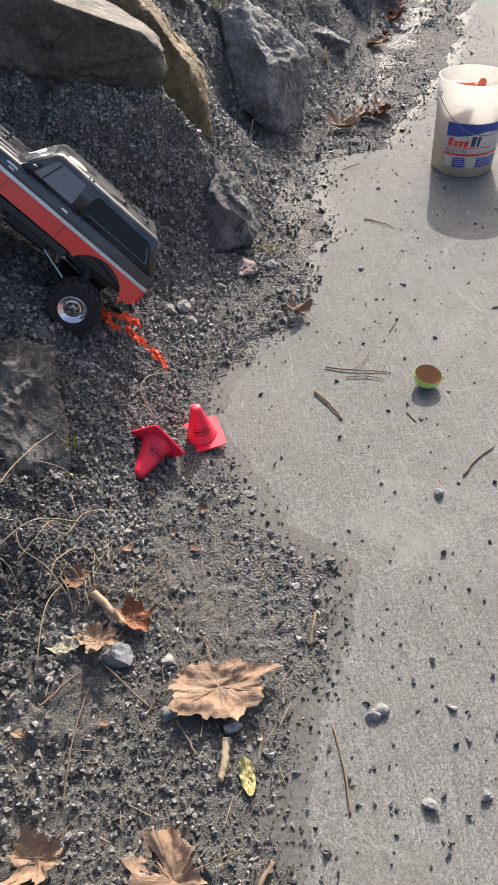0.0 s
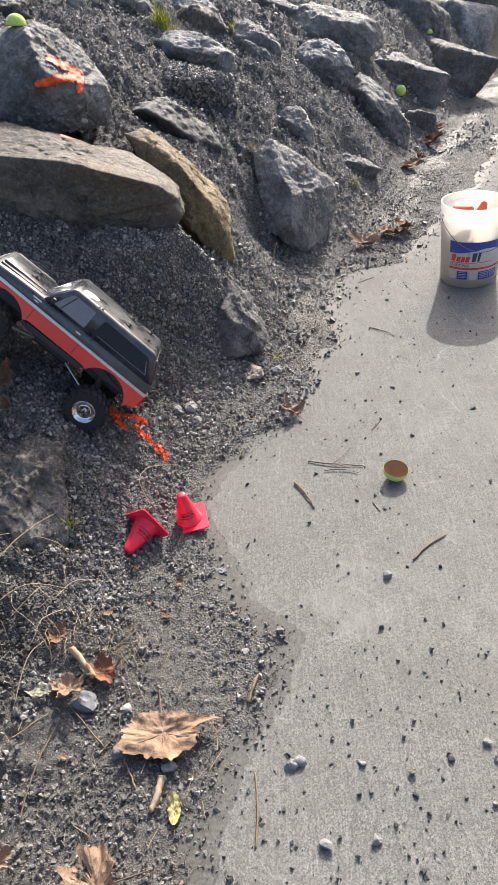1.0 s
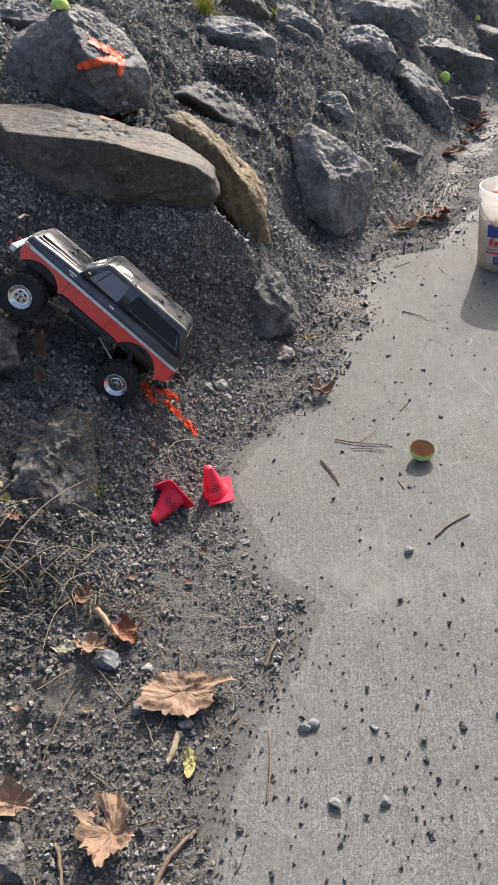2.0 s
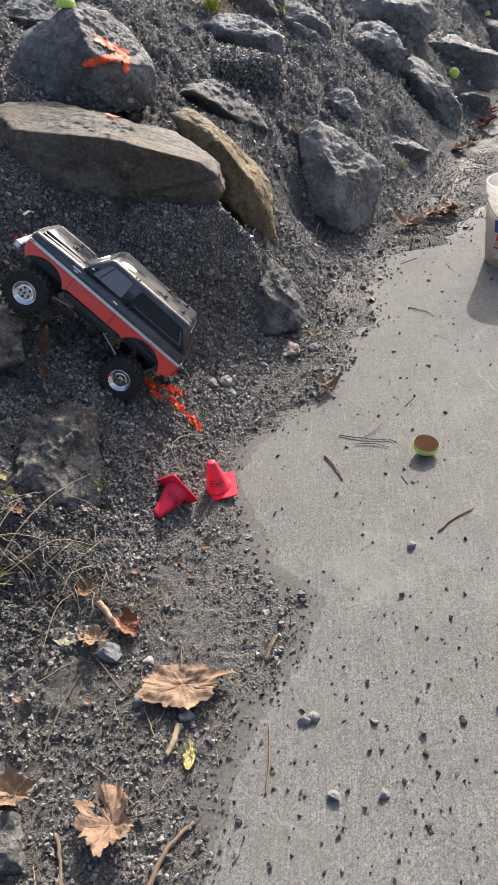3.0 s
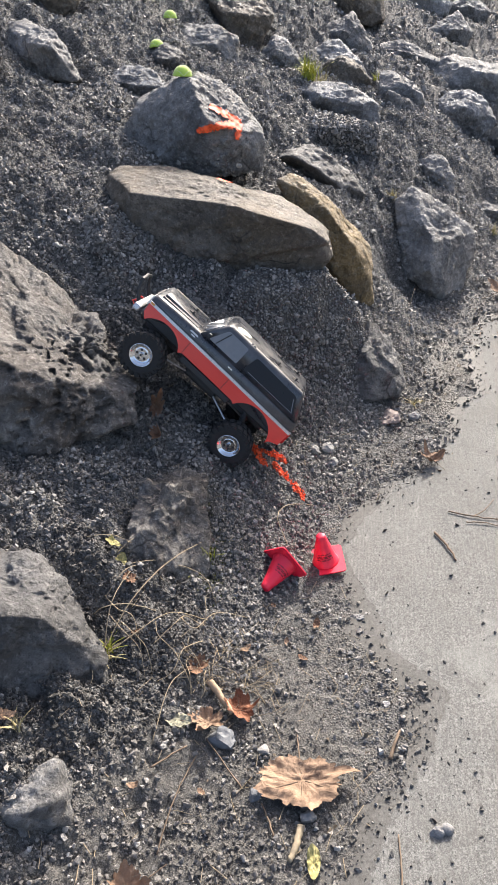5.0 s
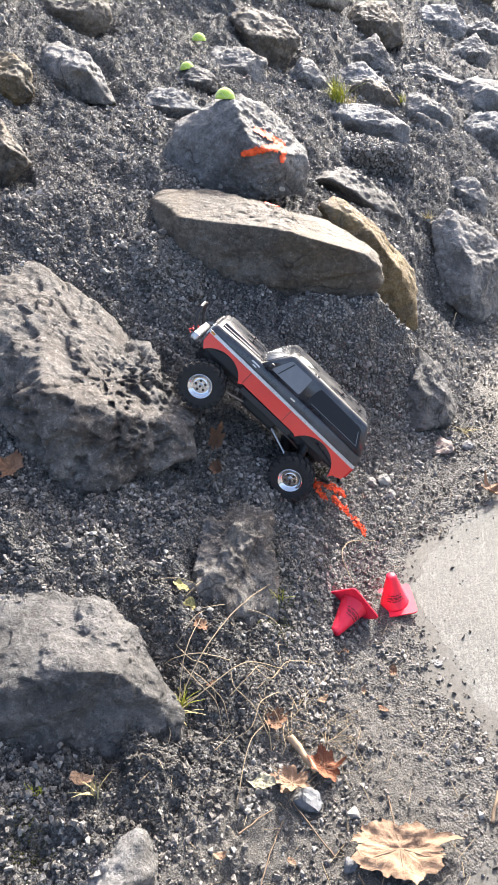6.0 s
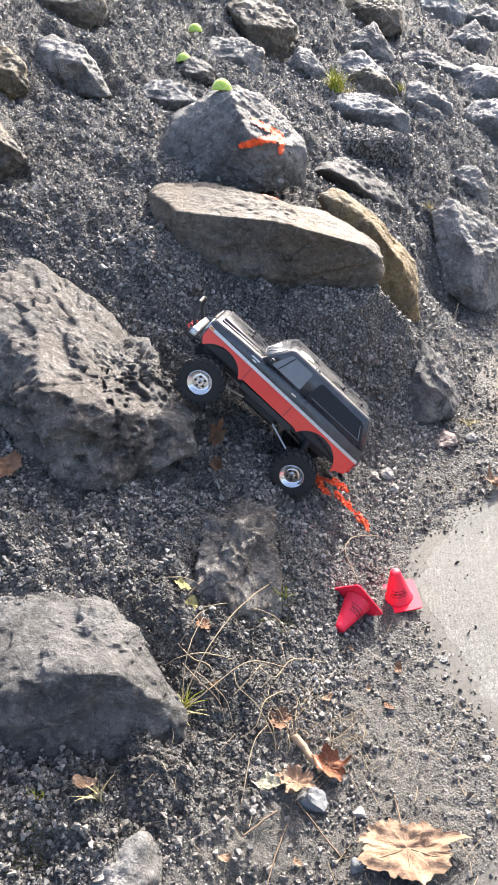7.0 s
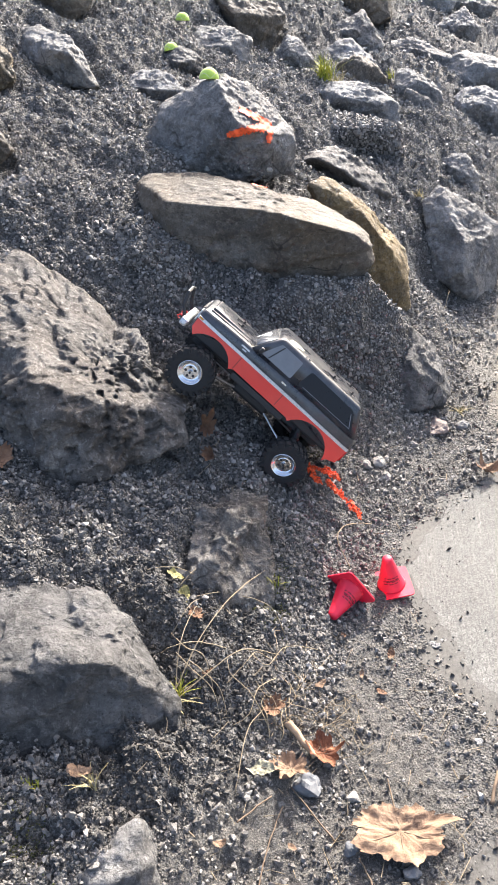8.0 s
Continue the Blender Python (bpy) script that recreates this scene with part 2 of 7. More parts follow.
def part(name, bm, material, parent=None, label="", smooth=False):
    """Links a bmesh as one mesh object, under a thing or a part if one is given."""
    me = bpy.data.meshes.new(name)
    bm.normal_update()
    if smooth:
        for f in bm.faces:
            f.smooth = True
    bm.to_mesh(me)
    bm.free()
    me.materials.append(material)
    ob = new(name, me)
    ob.parent = parent
    return tagged(ob, label) if label else ob


def empty(name, m):
    ob = new(name)
    ob.empty_display_size = 0.05
    ob.matrix_world = m
    return ob


# ---- the lie of the land ----
TOE = np.array([(-3, -1.6), (-1, -0.75), (0, -0.35), (1, -0.02), (1.5, 0.08), (2, 0.17), (2.5, 0.36), (3.3, 0.62), (4.1, 0.98), (5, 1.35), (8, 2.6), (14, 5.1), (30, 11)])
RISE = np.array([(-9, 0), (0, 0), (0.08, 0.05), (0.2, 0.21), (0.3, 0.32), (0.55, 0.53), (0.7, 0.62), (1.1, 0.80), (1.5, 1.0), (1.8, 1.2), (4, 2.5), (7, 4.1), (30, 5.5)])
STEEP = np.array([(-3, 0.42), (0.8, 0.44), (1.1, 0.55), (1.3, 0.7), (1.7, 0.75), (2.15, 0.97), (2.3, 1.0), (30, 1.0)])
EDGE = np.array([(-3, -0.9), (0, 0.05), (0.72, 0.197), (0.93, 0.244), (1.1, 0.332), (1.24, 0.366), (1.34, 0.264), (1.5, 0.2), (1.67, 0.13), (1.98, 0.28), (2.09, 0.4), (2.44, 0.52), (2.52, 0.6), (2.9, 0.59), (3.13, 0.65), (3.21, 0.9), (3.46, 1.03), (4.15, 1.44), (5.1, 1.8), (8, 3.1), (30, 12)])


def soft_interp(v, table, blur=0.05):
    return sum(np.interp(v + o * blur, table[:, 0], table[:, 1]) for o in (-1, -0.5, 0, 0.5, 1)) / 5


def slope_height(x, y):
    """The broad form of the bank over the pavement, with no fine relief."""
    d = soft_interp(y, TOE, 0.12) - x
    z = soft_interp(d, RISE, 0.06) * soft_interp(y, STEEP, 0.1)
    # swells and hollows of the bank: place, height, reach
    for cx, cy, up, rx, ry in (
        (-0.27, 1.02, 0.035, 0.05, 0.04), (-0.25, 2.36, 0.06, 0.2, 0.08), (-0.57, 2.80, 0.09, 0.1, 0.09), (0.34, 3.18, -0.12, 0.1, 0.1),
        (-0.19, 2.08, -0.08, 0.13, 0.06), (-0.12, 1.97, -0.07, 0.06, 0.06), (-0.35, 1.98, -0.05, 0.09, 0.09), (-0.16, 1.58, 0.03, 0.07, 0.1),
    ):
        z = z + up * np.exp(-0.5 * (((x - cx) / rx) ** 2 + ((y - cy) / ry) ** 2))
    # the earth has washed out round the boulders
    wash = 0 * z
    for cx, cy, r in HOLLOWS:
        wash = np.maximum(wash, min(0.11 if cy > 3 else 0.065, 0.7 * r) * np.exp(-(((x - cx) ** 2 + (y - cy + 0.4 * r) ** 2) / (1.7 * r * r))))
    return z - wash * np.clip((d - 0.02) / 0.2, 0, 1)


def ground_height(x, y):
    p = np.stack([x, y, 0 * x], -1)
    d = soft_interp(y, TOE, 0.12) - x
    up = np.clip(d / 0.35, 0, 1)
    z = slope_height(x, y)
    z = z + up * ((0.010 + 0.025 * np.clip((y - 3.2) / 2, 0, 1)) * fbm(p * 2.3, 3, 5) + 0.018 * fbm(p * 9, 3, 9) + 0.014 * fbm(p * 21, 3, 15))
    z = z + (0.003 + 0.008 * up) * (0.6 - 2.0 * np.abs(fbm(p * 33, 3, 21)))
    wob = 0.035 * fbm(p * 6, 4, 31, 0.6)
    t = np.clip((np.interp(y, EDGE[:, 0], EDGE[:, 1]) + wob - x) / 0.07, -1, 1)
    return z + np.where(t < 0, 0.03 * t, 0.010 * t) - 0.002

# ---- boulders ----
BALLS, HOLLOWS = {}, []


def ball_mesh(level):
    """Directions and triangles of an icosphere."""
    if level not in BALLS:
        bm = bmesh.new()
        bmesh.ops.create_icosphere(bm, subdivisions=level, radius=1)
        bm.verts.ensure_lookup_table()
        u = np.array([v.co[:] for v in bm.verts])
        BALLS[level] = (u / np.linalg.norm(u, axis=1)[:, None], np.array([[v.index for v in f.verts] for f in bm.faces]))
        bm.free()
    return BALLS[level]


def boulder(place, size, turn, seed, material, label, cuts=(), chips=5, rough=0.05, sharp=14, strata=0.0, pits=0.0, level=5, jitter=0.16, name="boulder", pit_face=None, box=True):
    """An angular stone: a body bounded by tilted faces, worn and chipped. size: half extents; cuts: faces of its own (nx, ny, nz, distance) in its unit box."""
    rng = np.random.default_rng(seed)
    u, faces = ball_mesh(level)
    planes = []
    for ax in range(3 if box else 0):
        for s in (-1, 1):
            n = np.zeros(3)
            n[ax] = s
            n = n + rng.normal(0, jitter, 3)
            planes.append((n / np.linalg.norm(n), rng.uniform(0.88, 1.04)))
    for _ in range(chips):
        n = rng.normal(0, 1, 3)
        planes.append((n / np.linalg.norm(n), rng.uniform(0.95, 1.2)))
    for nx, ny, nz, d in cuts:
        n = np.array([nx, ny, nz], float)
        planes.append((n / np.linalg.norm(n), d))
    acc = sum((np.maximum(u @ n, 0) / d) ** sharp for n, d in planes)
    v = u * (acc ** (-1.0 / sharp))[:, None]
    v = v * np.array(size)
    mean = float(np.mean(size))
    off = seed * 3.7
    n = fbm(v / mean * 1.1 + off, 3, seed) * 0.6 * rough * mean
    n = n + (0.5 - np.abs(fbm(v / mean * 2.6 + off, 3, seed + 5))) * 0.45 * rough * mean
    n = n + (0.35 - np.abs(fbm(v * 8 + off, 4, seed + 13, 0.6))) * (0.010 + 0.08 * rough * mean)
    n = n + fbm(v * 38 + off, 3, seed + 9, 0.6) * 0.0045
    if not box:  # shell-shaped breaks with sharp rims between them
        bent = v / mean + 0.25 * np.stack([fbm(v / mean * 2 + k, 2, seed + k) for k in (7, 8, 9)], -1)
        n = n + 0.42 * rough * mean * (cellular(bent * np.array([1.5, 1.9, 2.4]) + off, seed + 2) - 0.5) + 0.20 * rough * mean * (cellular(bent * 5.3 + off, seed + 4) - 0.5)
    if strata:
        n = n + strata * vnoise(np.stack([v[:, 0] * 2, v[:, 1] * 2, v[:, 2] * 30 + 1.5 * vnoise(v * 5, seed)], -1), seed + 3)
    if pits:
        warp = np.stack([fbm(v * 14 + k, 3, seed + k) for k in (20, 40, 60)], -1)
        where = np.clip(0.65 + 1.6 * fbm(v * 4, 3, seed + 6), 0, 1)
        if pit_face:
            where = where * np.clip((u @ np.array(pit_face) - 0.05) * 4, 0, 1)
        n = n - where * pits * (0.25 * np.clip((0.40 - cellular(v * np.array([13, 20, 28]) + 0.8 * warp, seed)) / 0.14, 0, 1) + 0.11 * np.clip((0.38 - cellular(v * np.array([30, 44, 60]) + 0.9 * warp, seed + 4)) / 0.16, 0, 1))
    v = v + u * n[:, None]
    me = mesh_of(name, v, faces, material, name != "pebble")
    ob = new(name, me)
    ob.matrix_world = pose(*place, *turn)
    return tagged(ob, label, "boulder", "boulders on the bank")


def crag(place, faces, seed, material, label, wash=True, **more):
    """An angular boulder bounded by broken faces, each its outward way and its distance from the middle in metres."""
    r = 1.15 * float(np.median([f[3] for f in faces]))
    if wash:
        HOLLOWS.append((place[0], place[1], r))
    return boulder(place, (r, r, r), (0, 0, 0), seed, material, label, [(a, b, c, d / r) for a, b, c, d in faces], 0, box=False, **more)


ROCK_GREY = mat_rock("grey_stone", (0.165, 0.161, 0.156), (0.34, 0.332, 0.322))
ROCK_DARK = mat_rock("dark_stone", (0.115, 0.111, 0.106), (0.25, 0.242, 0.232), mud=0.40)
ROCK_BLUE = mat_rock("blue_grey_stone", (0.175, 0.177, 0.18), (0.36, 0.362, 0.366))
ROCK_BROWN = mat_rock("brown_grey_stone", (0.125, 0.110, 0.093), (0.29, 0.258, 0.216), (0.19, 0.15, 0.105), 0.50)
ROCK_OCHRE = mat_rock("ochre_stone", (0.13, 0.12, 0.10), (0.29, 0.265, 0.22), (0.36, 0.245, 0.10), 0.43)
ROCK_PIT = mat_rock("pitted_stone", (0.14, 0.131, 0.120), (0.37, 0.348, 0.318), (0.115, 0.095, 0.08), 0.46, pits=0.2)

# the stones that stand out
GREYS = "weathered grey boulder half sunk in the gravel bank"
CRUST = mat_crust()
slab = crag((-0.214, 2.519, 0.654), [(-0.02, -0.16, 0.99, 0.163), (-0.57, 0.03, 0.82, 0.344), (0.18, -0.06, 0.98, 0.092), (0.03, 0.24, 0.97, 0.157), (0.28, 0.30, 0.91, 0.094), (0.39, 0.10, 0.91, 0.066), (0.65, 0.36, 0.67, 0.154), (0.75, 0.08, 0.65, 0.170), (0.95, 0.30, 0.03, 0.296), (0.67, -0.68, -0.30, 0.288), (0.84, 0.14, -0.52, 0.331), (0.24, -0.91, -0.34, 0.185), (-0.07, -0.25, -0.97, 0.176), (0.01, -0.99, -0.11, 0.185), (-0.39, -0.32, -0.86, 0.161), (-0.66, -0.75, 0.07, 0.323), (-0.64, -0.35, -0.68, 0.235), (-0.75, -0.59, 0.29, 0.346), (-0.95, -0.29, -0.05, 0.366), (-0.00, -0.91, -0.41, 0.199), (0.00, 0.98, 0.20, 0.256)], 3, ROCK_BROWN, "long flat brown-grey stone slab jutting from the bank", False, rough=0.05, sharp=90, strata=0.011, level=7)
arrow_rock = crag((-0.350, 2.953, 0.870), [(-0.35, -0.69, 0.64, 0.162), (-0.78, -0.14, 0.61, 0.256), (-0.37, -0.33, 0.87, 0.172), (-0.34, 0.03, 0.94, 0.180), (0.01, -0.16, 0.99, 0.163), (-0.04, 0.12, 0.99, 0.166), (0.62, -0.27, 0.74, 0.113), (0.57, 0.27, 0.78, 0.124), (0.84, 0.32, 0.44, 0.137), (0.95, 0.30, 0.03, 0.173), (0.80, -0.59, -0.08, 0.199), (0.94, 0.27, -0.21, 0.191), (0.31, -0.83, -0.46, 0.187), (-0.01, -0.11, -0.99, 0.169), (-0.12, -0.92, -0.38, 0.179), (-0.45, -0.86, 0.24, 0.174), (-0.91, -0.28, -0.29, 0.310), (-0.51, -0.85, -0.13, 0.237), (0.00, 0.98, 0.20, 0.272)], 11, ROCK_GREY, "pointed grey boulder with an orange painted arrow", rough=0.05, sharp=60, level=7)
crag((0.097, 2.903, 0.468), [(0.27, -0.43, 0.86, 0.151), (-0.38, 0.24, 0.89, 0.251), (0.64, -0.08, 0.76, 0.074), (0.47, 0.31, 0.83, 0.113), (0.80, -0.09, 0.60, 0.053), (0.71, 0.28, 0.64, 0.057), (0.88, 0.24, 0.41, 0.073), (0.94, -0.25, 0.24, 0.094), (0.99, 0.15, -0.02, 0.118), (0.52, -0.85, -0.04, 0.156), (0.27, -0.18, -0.95, 0.289), (0.24, -0.97, -0.02, 0.143), (-0.70, -0.25, -0.67, 0.150), (-0.18, -0.97, 0.16, 0.126), (-0.88, -0.22, -0.41, 0.110), (-0.71, -0.60, -0.37, 0.126), (0.00, 0.98, 0.20, 0.207)], 18, ROCK_OCHRE, "ochre-stained elongated boulder leaning on the slab", rough=0.10, sharp=30, level=7)
crag((0.449, 3.468, 0.264), [(-0.30, -0.55, 0.78, 0.150), (-0.70, 0.25, 0.67, 0.208), (0.52, -0.39, 0.76, 0.097), (0.34, 0.30, 0.89, 0.180), (0.64, 0.24, 0.73, 0.151), (0.71, -0.66, 0.26, 0.131), (1.00, 0.05, 0.06, 0.211), (0.83, -0.55, 0.04, 0.133), (0.92, -0.08, -0.39, 0.221), (-0.03, -0.22, -0.97, 0.257), (0.38, -0.85, -0.37, 0.234), (-0.55, -0.19, -0.81, 0.183), (-0.38, -0.89, -0.26, 0.222), (-0.54, -0.71, 0.45, 0.135), (-0.99, 0.01, -0.11, 0.127), (0.85, -0.28, 0.44, 0.140), (0.00, 0.98, 0.20, 0.242)], 24, ROCK_GREY, "tall grey boulder at the foot of the bank", rough=0.09, sharp=40, strata=0.004, level=7)
mound = crag((-0.004, 2.396, 0.297), [(-0.36, -0.68, 0.64, 0.260), (-0.63, 0.19, 0.75, 0.277), (0.34, -0.38, 0.86, 0.169), (0.03, 0.40, 0.92, 0.186), (0.75, -0.56, 0.35, 0.106), (0.74, 0.39, 0.55, 0.181), (0.97, 0.24, 0.09, 0.207), (0.95, 0.07, -0.29, 0.242), (0.51, -0.25, -0.82, 0.307), (0.56, -0.78, 0.27, 0.104), (-0.11, -0.42, -0.90, 0.265), (0.16, -0.92, 0.35, 0.164), (-0.48, -0.43, -0.76, 0.281), (-0.98, -0.21, -0.00, 0.330), (0.00, 0.98, 0.20, 0.329)], 30, CRUST, "dark block of cemented gravel under the stone slab", rough=0.10, sharp=24, level=7)
ledge = crag((-0.311, 2.260, 0.427), [(0.11, -0.01, 0.99, 0.061), (-0.13, 0.32, 0.94, 0.102), (0.22, 0.43, 0.88, 0.074), (0.29, -0.24, 0.93, 0.073), (0.57, 0.48, 0.67, 0.092), (0.89, -0.43, 0.18, 0.126), (0.90, 0.21, -0.37, 0.145), (0.39, -0.92, 0.08, 0.117), (0.12, -0.31, -0.94, 0.128), (0.16, -0.97, -0.16, 0.131), (-0.24, -0.42, -0.88, 0.138), (-0.61, -0.53, 0.59, 0.177), (-0.94, -0.27, 0.20, 0.208), (0.40, -0.03, 0.92, 0.050), (0.00, 0.98, 0.20, 0.200)], 31, CRUST, "dark overhanging ledge of cemented gravel", rough=0.16, sharp=20, level=6)
crag((0.239, 2.471, 0.158), [(-0.21, -0.39, 0.89, 0.097), (-0.49, 0.36, 0.79, 0.114), (0.73, -0.34, 0.59, 0.042), (0.59, 0.40, 0.70, 0.079), (0.88, 0.27, 0.38, 0.066), (0.89, -0.30, 0.35, 0.050), (0.98, 0.17, 0.14, 0.075), (0.82, -0.16, -0.55, 0.119), (0.62, -0.77, 0.17, 0.074), (0.07, -0.40, -0.92, 0.128), (-0.12, -0.97, 0.19, 0.113), (-0.39, -0.40, -0.83, 0.129), (-0.62, -0.54, 0.57, 0.108), (-0.99, 0.02, 0.17, 0.108), (0.37, -0.93, -0.05, 0.116), (0.00, 0.98, 0.20, 0.187)], 29, ROCK_DARK, "small dark boulder at the foot of the bank", rough=0.12, sharp=40, strata=0.004, level=6)
crag((-0.560, 1.850, 0.440), [(0.07, -0.21, 0.97, 0.224), (-0.46, 0.08, 0.88, 0.496), (-0.15, 0.28, 0.95, 0.423), (0.13, 0.41, 0.91, 0.353), (0.51, -0.05, 0.86, 0.129), (0.60, 0.53, 0.60, 0.166), (0.70, -0.01, 0.71, 0.138), (0.82, 0.50, 0.27, 0.142), (0.92, -0.15, 0.36, 0.207), (0.92, 0.21, -0.33, 0.197), (0.70, -0.66, 0.28, 0.239), (0.34, -0.33, -0.88, 0.189), (0.22, -0.92, 0.33, 0.277), (-0.67, -0.60, -0.43, 0.270), (-0.35, -0.91, 0.24, 0.304), (-0.40, -0.62, 0.68, 0.301), (-0.85, -0.52, -0.04, 0.346), (0.48, -0.86, 0.19, 0.273), (0.00, 0.98, 0.20, 0.405)], 41, ROCK_PIT, "large pitted grey boulder with rough weathered faces", rough=0.13, sharp=60, strata=0.014, pits=0.10, pit_face=(0.35, -0.30, 0.88), level=7)
low_rock = crag((-0.427, 1.194, 0.258), [(0.04, -0.17, 0.98, 0.085), (-0.63, 0.29, 0.72, 0.195), (-0.44, 0.49, 0.76, 0.154), (0.40, 0.26, 0.88, 0.048), (0.15, 0.76, 0.63, 0.075), (0.22, 0.13, 0.97, 0.055), (0.43, 0.77, 0.47, 0.057), (0.76, 0.19, 0.62, 0.071), (0.75, 0.64, 0.18, 0.073), (0.84, -0.19, 0.51, 0.117), (0.94, 0.32, -0.16, 0.156), (0.45, -0.83, 0.34, 0.130), (0.26, -0.70, -0.66, 0.210), (0.21, -0.95, 0.25, 0.157), (-0.23, -0.81, 0.53, 0.180), (-0.83, -0.53, 0.17, 0.280), (0.00, 0.98, 0.20, 0.231)], 43, ROCK_DARK, "low broad grey-brown boulder in the gravel", rough=0.15, sharp=40, strata=0.008, level=7)
narrow = crag((-0.221, 1.520, 0.219), [(-0.19, -0.32, 0.93, 0.072), (-0.87, 0.14, 0.47, 0.104), (0.14, 0.20, 0.97, 0.075), (-0.15, 0.61, 0.77, 0.105), (0.24, 0.67, 0.70, 0.106), (0.73, -0.43, 0.54, 0.051), (0.97, 0.21, -0.08, 0.078), (0.52, -0.72, 0.46, 0.090), (0.42, -0.53, -0.74, 0.178), (0.09, -0.88, 0.47, 0.111), (-0.60, -0.62, -0.51, 0.156), (-0.93, -0.36, -0.10, 0.109), (-0.97, -0.14, 0.17, 0.099), (-0.59, -0.47, 0.66, 0.112), (0.00, 0.98, 0.20, 0.175)], 48, ROCK_PIT, "narrow dark stone sunk in the gravel bank", rough=0.22, sharp=40, strata=0.010, pits=0.07, level=7)
crag((-1.031, 2.493, 0.978), [(0.08, -0.48, 0.88, 0.062), (0.09, 0.20, 0.98, 0.094), (0.76, -0.04, 0.65, 0.053), (0.80, 0.49, 0.34, 0.042), (0.47, -0.75, -0.47, 0.083), (0.54, 0.21, -0.82, 0.072), (0.04, -0.96, -0.28, 0.076), (0.05, -0.06, -1.00, 0.104), (-0.59, -0.72, 0.36, 0.078), (-0.88, -0.40, 0.26, 0.111), (0.00, 0.98, 0.20, 0.137)], 51, ROCK_BROWN, "pale grey-brown boulder in the gravel bank", rough=0.11, sharp=40, level=6)
crag((-1.184, 2.994, 1.146), [(0.16, -0.45, 0.88, 0.060), (0.24, 0.18, 0.95, 0.084), (0.56, -0.27, 0.78, 0.062), (0.74, 0.41, 0.53, 0.062), (0.95, -0.24, 0.20, 0.072), (0.89, 0.46, -0.05, 0.055), (0.27, -0.85, -0.46, 0.082), (0.33, 0.16, -0.93, 0.076), (-0.11, -0.96, -0.24, 0.079), (-0.28, -0.13, -0.95, 0.116), (-0.62, -0.66, 0.43, 0.079), (-0.86, -0.37, 0.34, 0.104), (0.00, 0.98, 0.20, 0.144)], 52, ROCK_OCHRE, "ochre-grey boulder in the gravel bank", rough=0.11, sharp=40, level=6)
crag((-1.075, 3.338, 1.141), [(-0.06, -0.47, 0.88, 0.082), (-0.20, -0.02, 0.98, 0.125), (0.29, -0.35, 0.89, 0.070), (0.45, 0.23, 0.86, 0.073), (0.85, -0.01, 0.53, 0.074), (0.86, 0.38, 0.33, 0.068), (0.93, -0.21, 0.31, 0.102), (-0.01, -0.94, -0.35, 0.105), (-0.05, -0.03, -1.00, 0.117), (-0.52, -0.85, 0.09, 0.113), (-0.92, -0.35, -0.17, 0.155), (-0.52, -0.69, 0.50, 0.107), (-0.91, -0.33, 0.26, 0.153), (-0.10, -0.83, -0.54, 0.126), (0.00, 0.98, 0.20, 0.193)], 53, ROCK_GREY, GREYS, rough=0.11, sharp=40, level=6)
crag((-1.212, 3.855, 1.341), [(0.12, -0.43, 0.90, 0.069), (0.14, 0.06, 0.99, 0.098), (0.64, -0.51, 0.57, 0.104), (0.92, 0.38, -0.00, 0.126), (0.63, -0.77, -0.13, 0.124), (0.75, 0.33, -0.57, 0.113), (0.24, -0.85, -0.47, 0.105), (0.26, 0.15, -0.95, 0.090), (-0.25, -0.89, -0.39, 0.101), (-0.39, -0.09, -0.92, 0.103), (-0.53, -0.75, 0.40, 0.127), (-0.95, -0.30, 0.07, 0.195), (-0.11, -0.76, -0.64, 0.114), (0.00, 0.98, 0.20, 0.187)], 54, ROCK_BROWN, "brown-grey boulder high on the bank", rough=0.11, sharp=40, level=6)
crag((-0.814, 3.543, 0.964), [(-0.14, -0.41, 0.90, 0.063), (-0.31, 0.03, 0.95, 0.089), (0.16, -0.41, 0.90, 0.052), (0.24, 0.19, 0.95, 0.076), (0.46, -0.38, 0.80, 0.075), (0.70, 0.31, 0.64, 0.103), (0.34, -0.78, -0.52, 0.093), (0.39, 0.08, -0.92, 0.087), (-0.10, -0.95, -0.30, 0.077), (-0.22, -0.11, -0.97, 0.096), (-0.36, -0.91, 0.21, 0.096), (-0.97, -0.22, -0.07, 0.195), (0.00, 0.98, 0.20, 0.143)], 55, ROCK_BLUE, "low blue-grey stone bedded in gravel", rough=0.11, sharp=40, level=6)
crag((-0.716, 3.839, 1.029), [(-0.08, -0.42, 0.90, 0.049), (-0.22, 0.04, 0.97, 0.071), (0.32, -0.33, 0.89, 0.043), (0.49, 0.20, 0.85, 0.054), (0.80, -0.43, 0.42, 0.068), (0.95, 0.28, 0.12, 0.072), (0.29, -0.81, -0.50, 0.071), (0.34, 0.06, -0.94, 0.065), (-0.53, -0.81, -0.25, 0.069), (-0.77, -0.18, -0.62, 0.075), (-0.68, -0.68, 0.27, 0.072), (-0.98, -0.19, -0.08, 0.087), (-0.11, -0.81, -0.57, 0.082), (0.00, 0.98, 0.20, 0.123)], 56, ROCK_DARK, "small dark stone under a half tennis ball", rough=0.11, sharp=40, level=6)
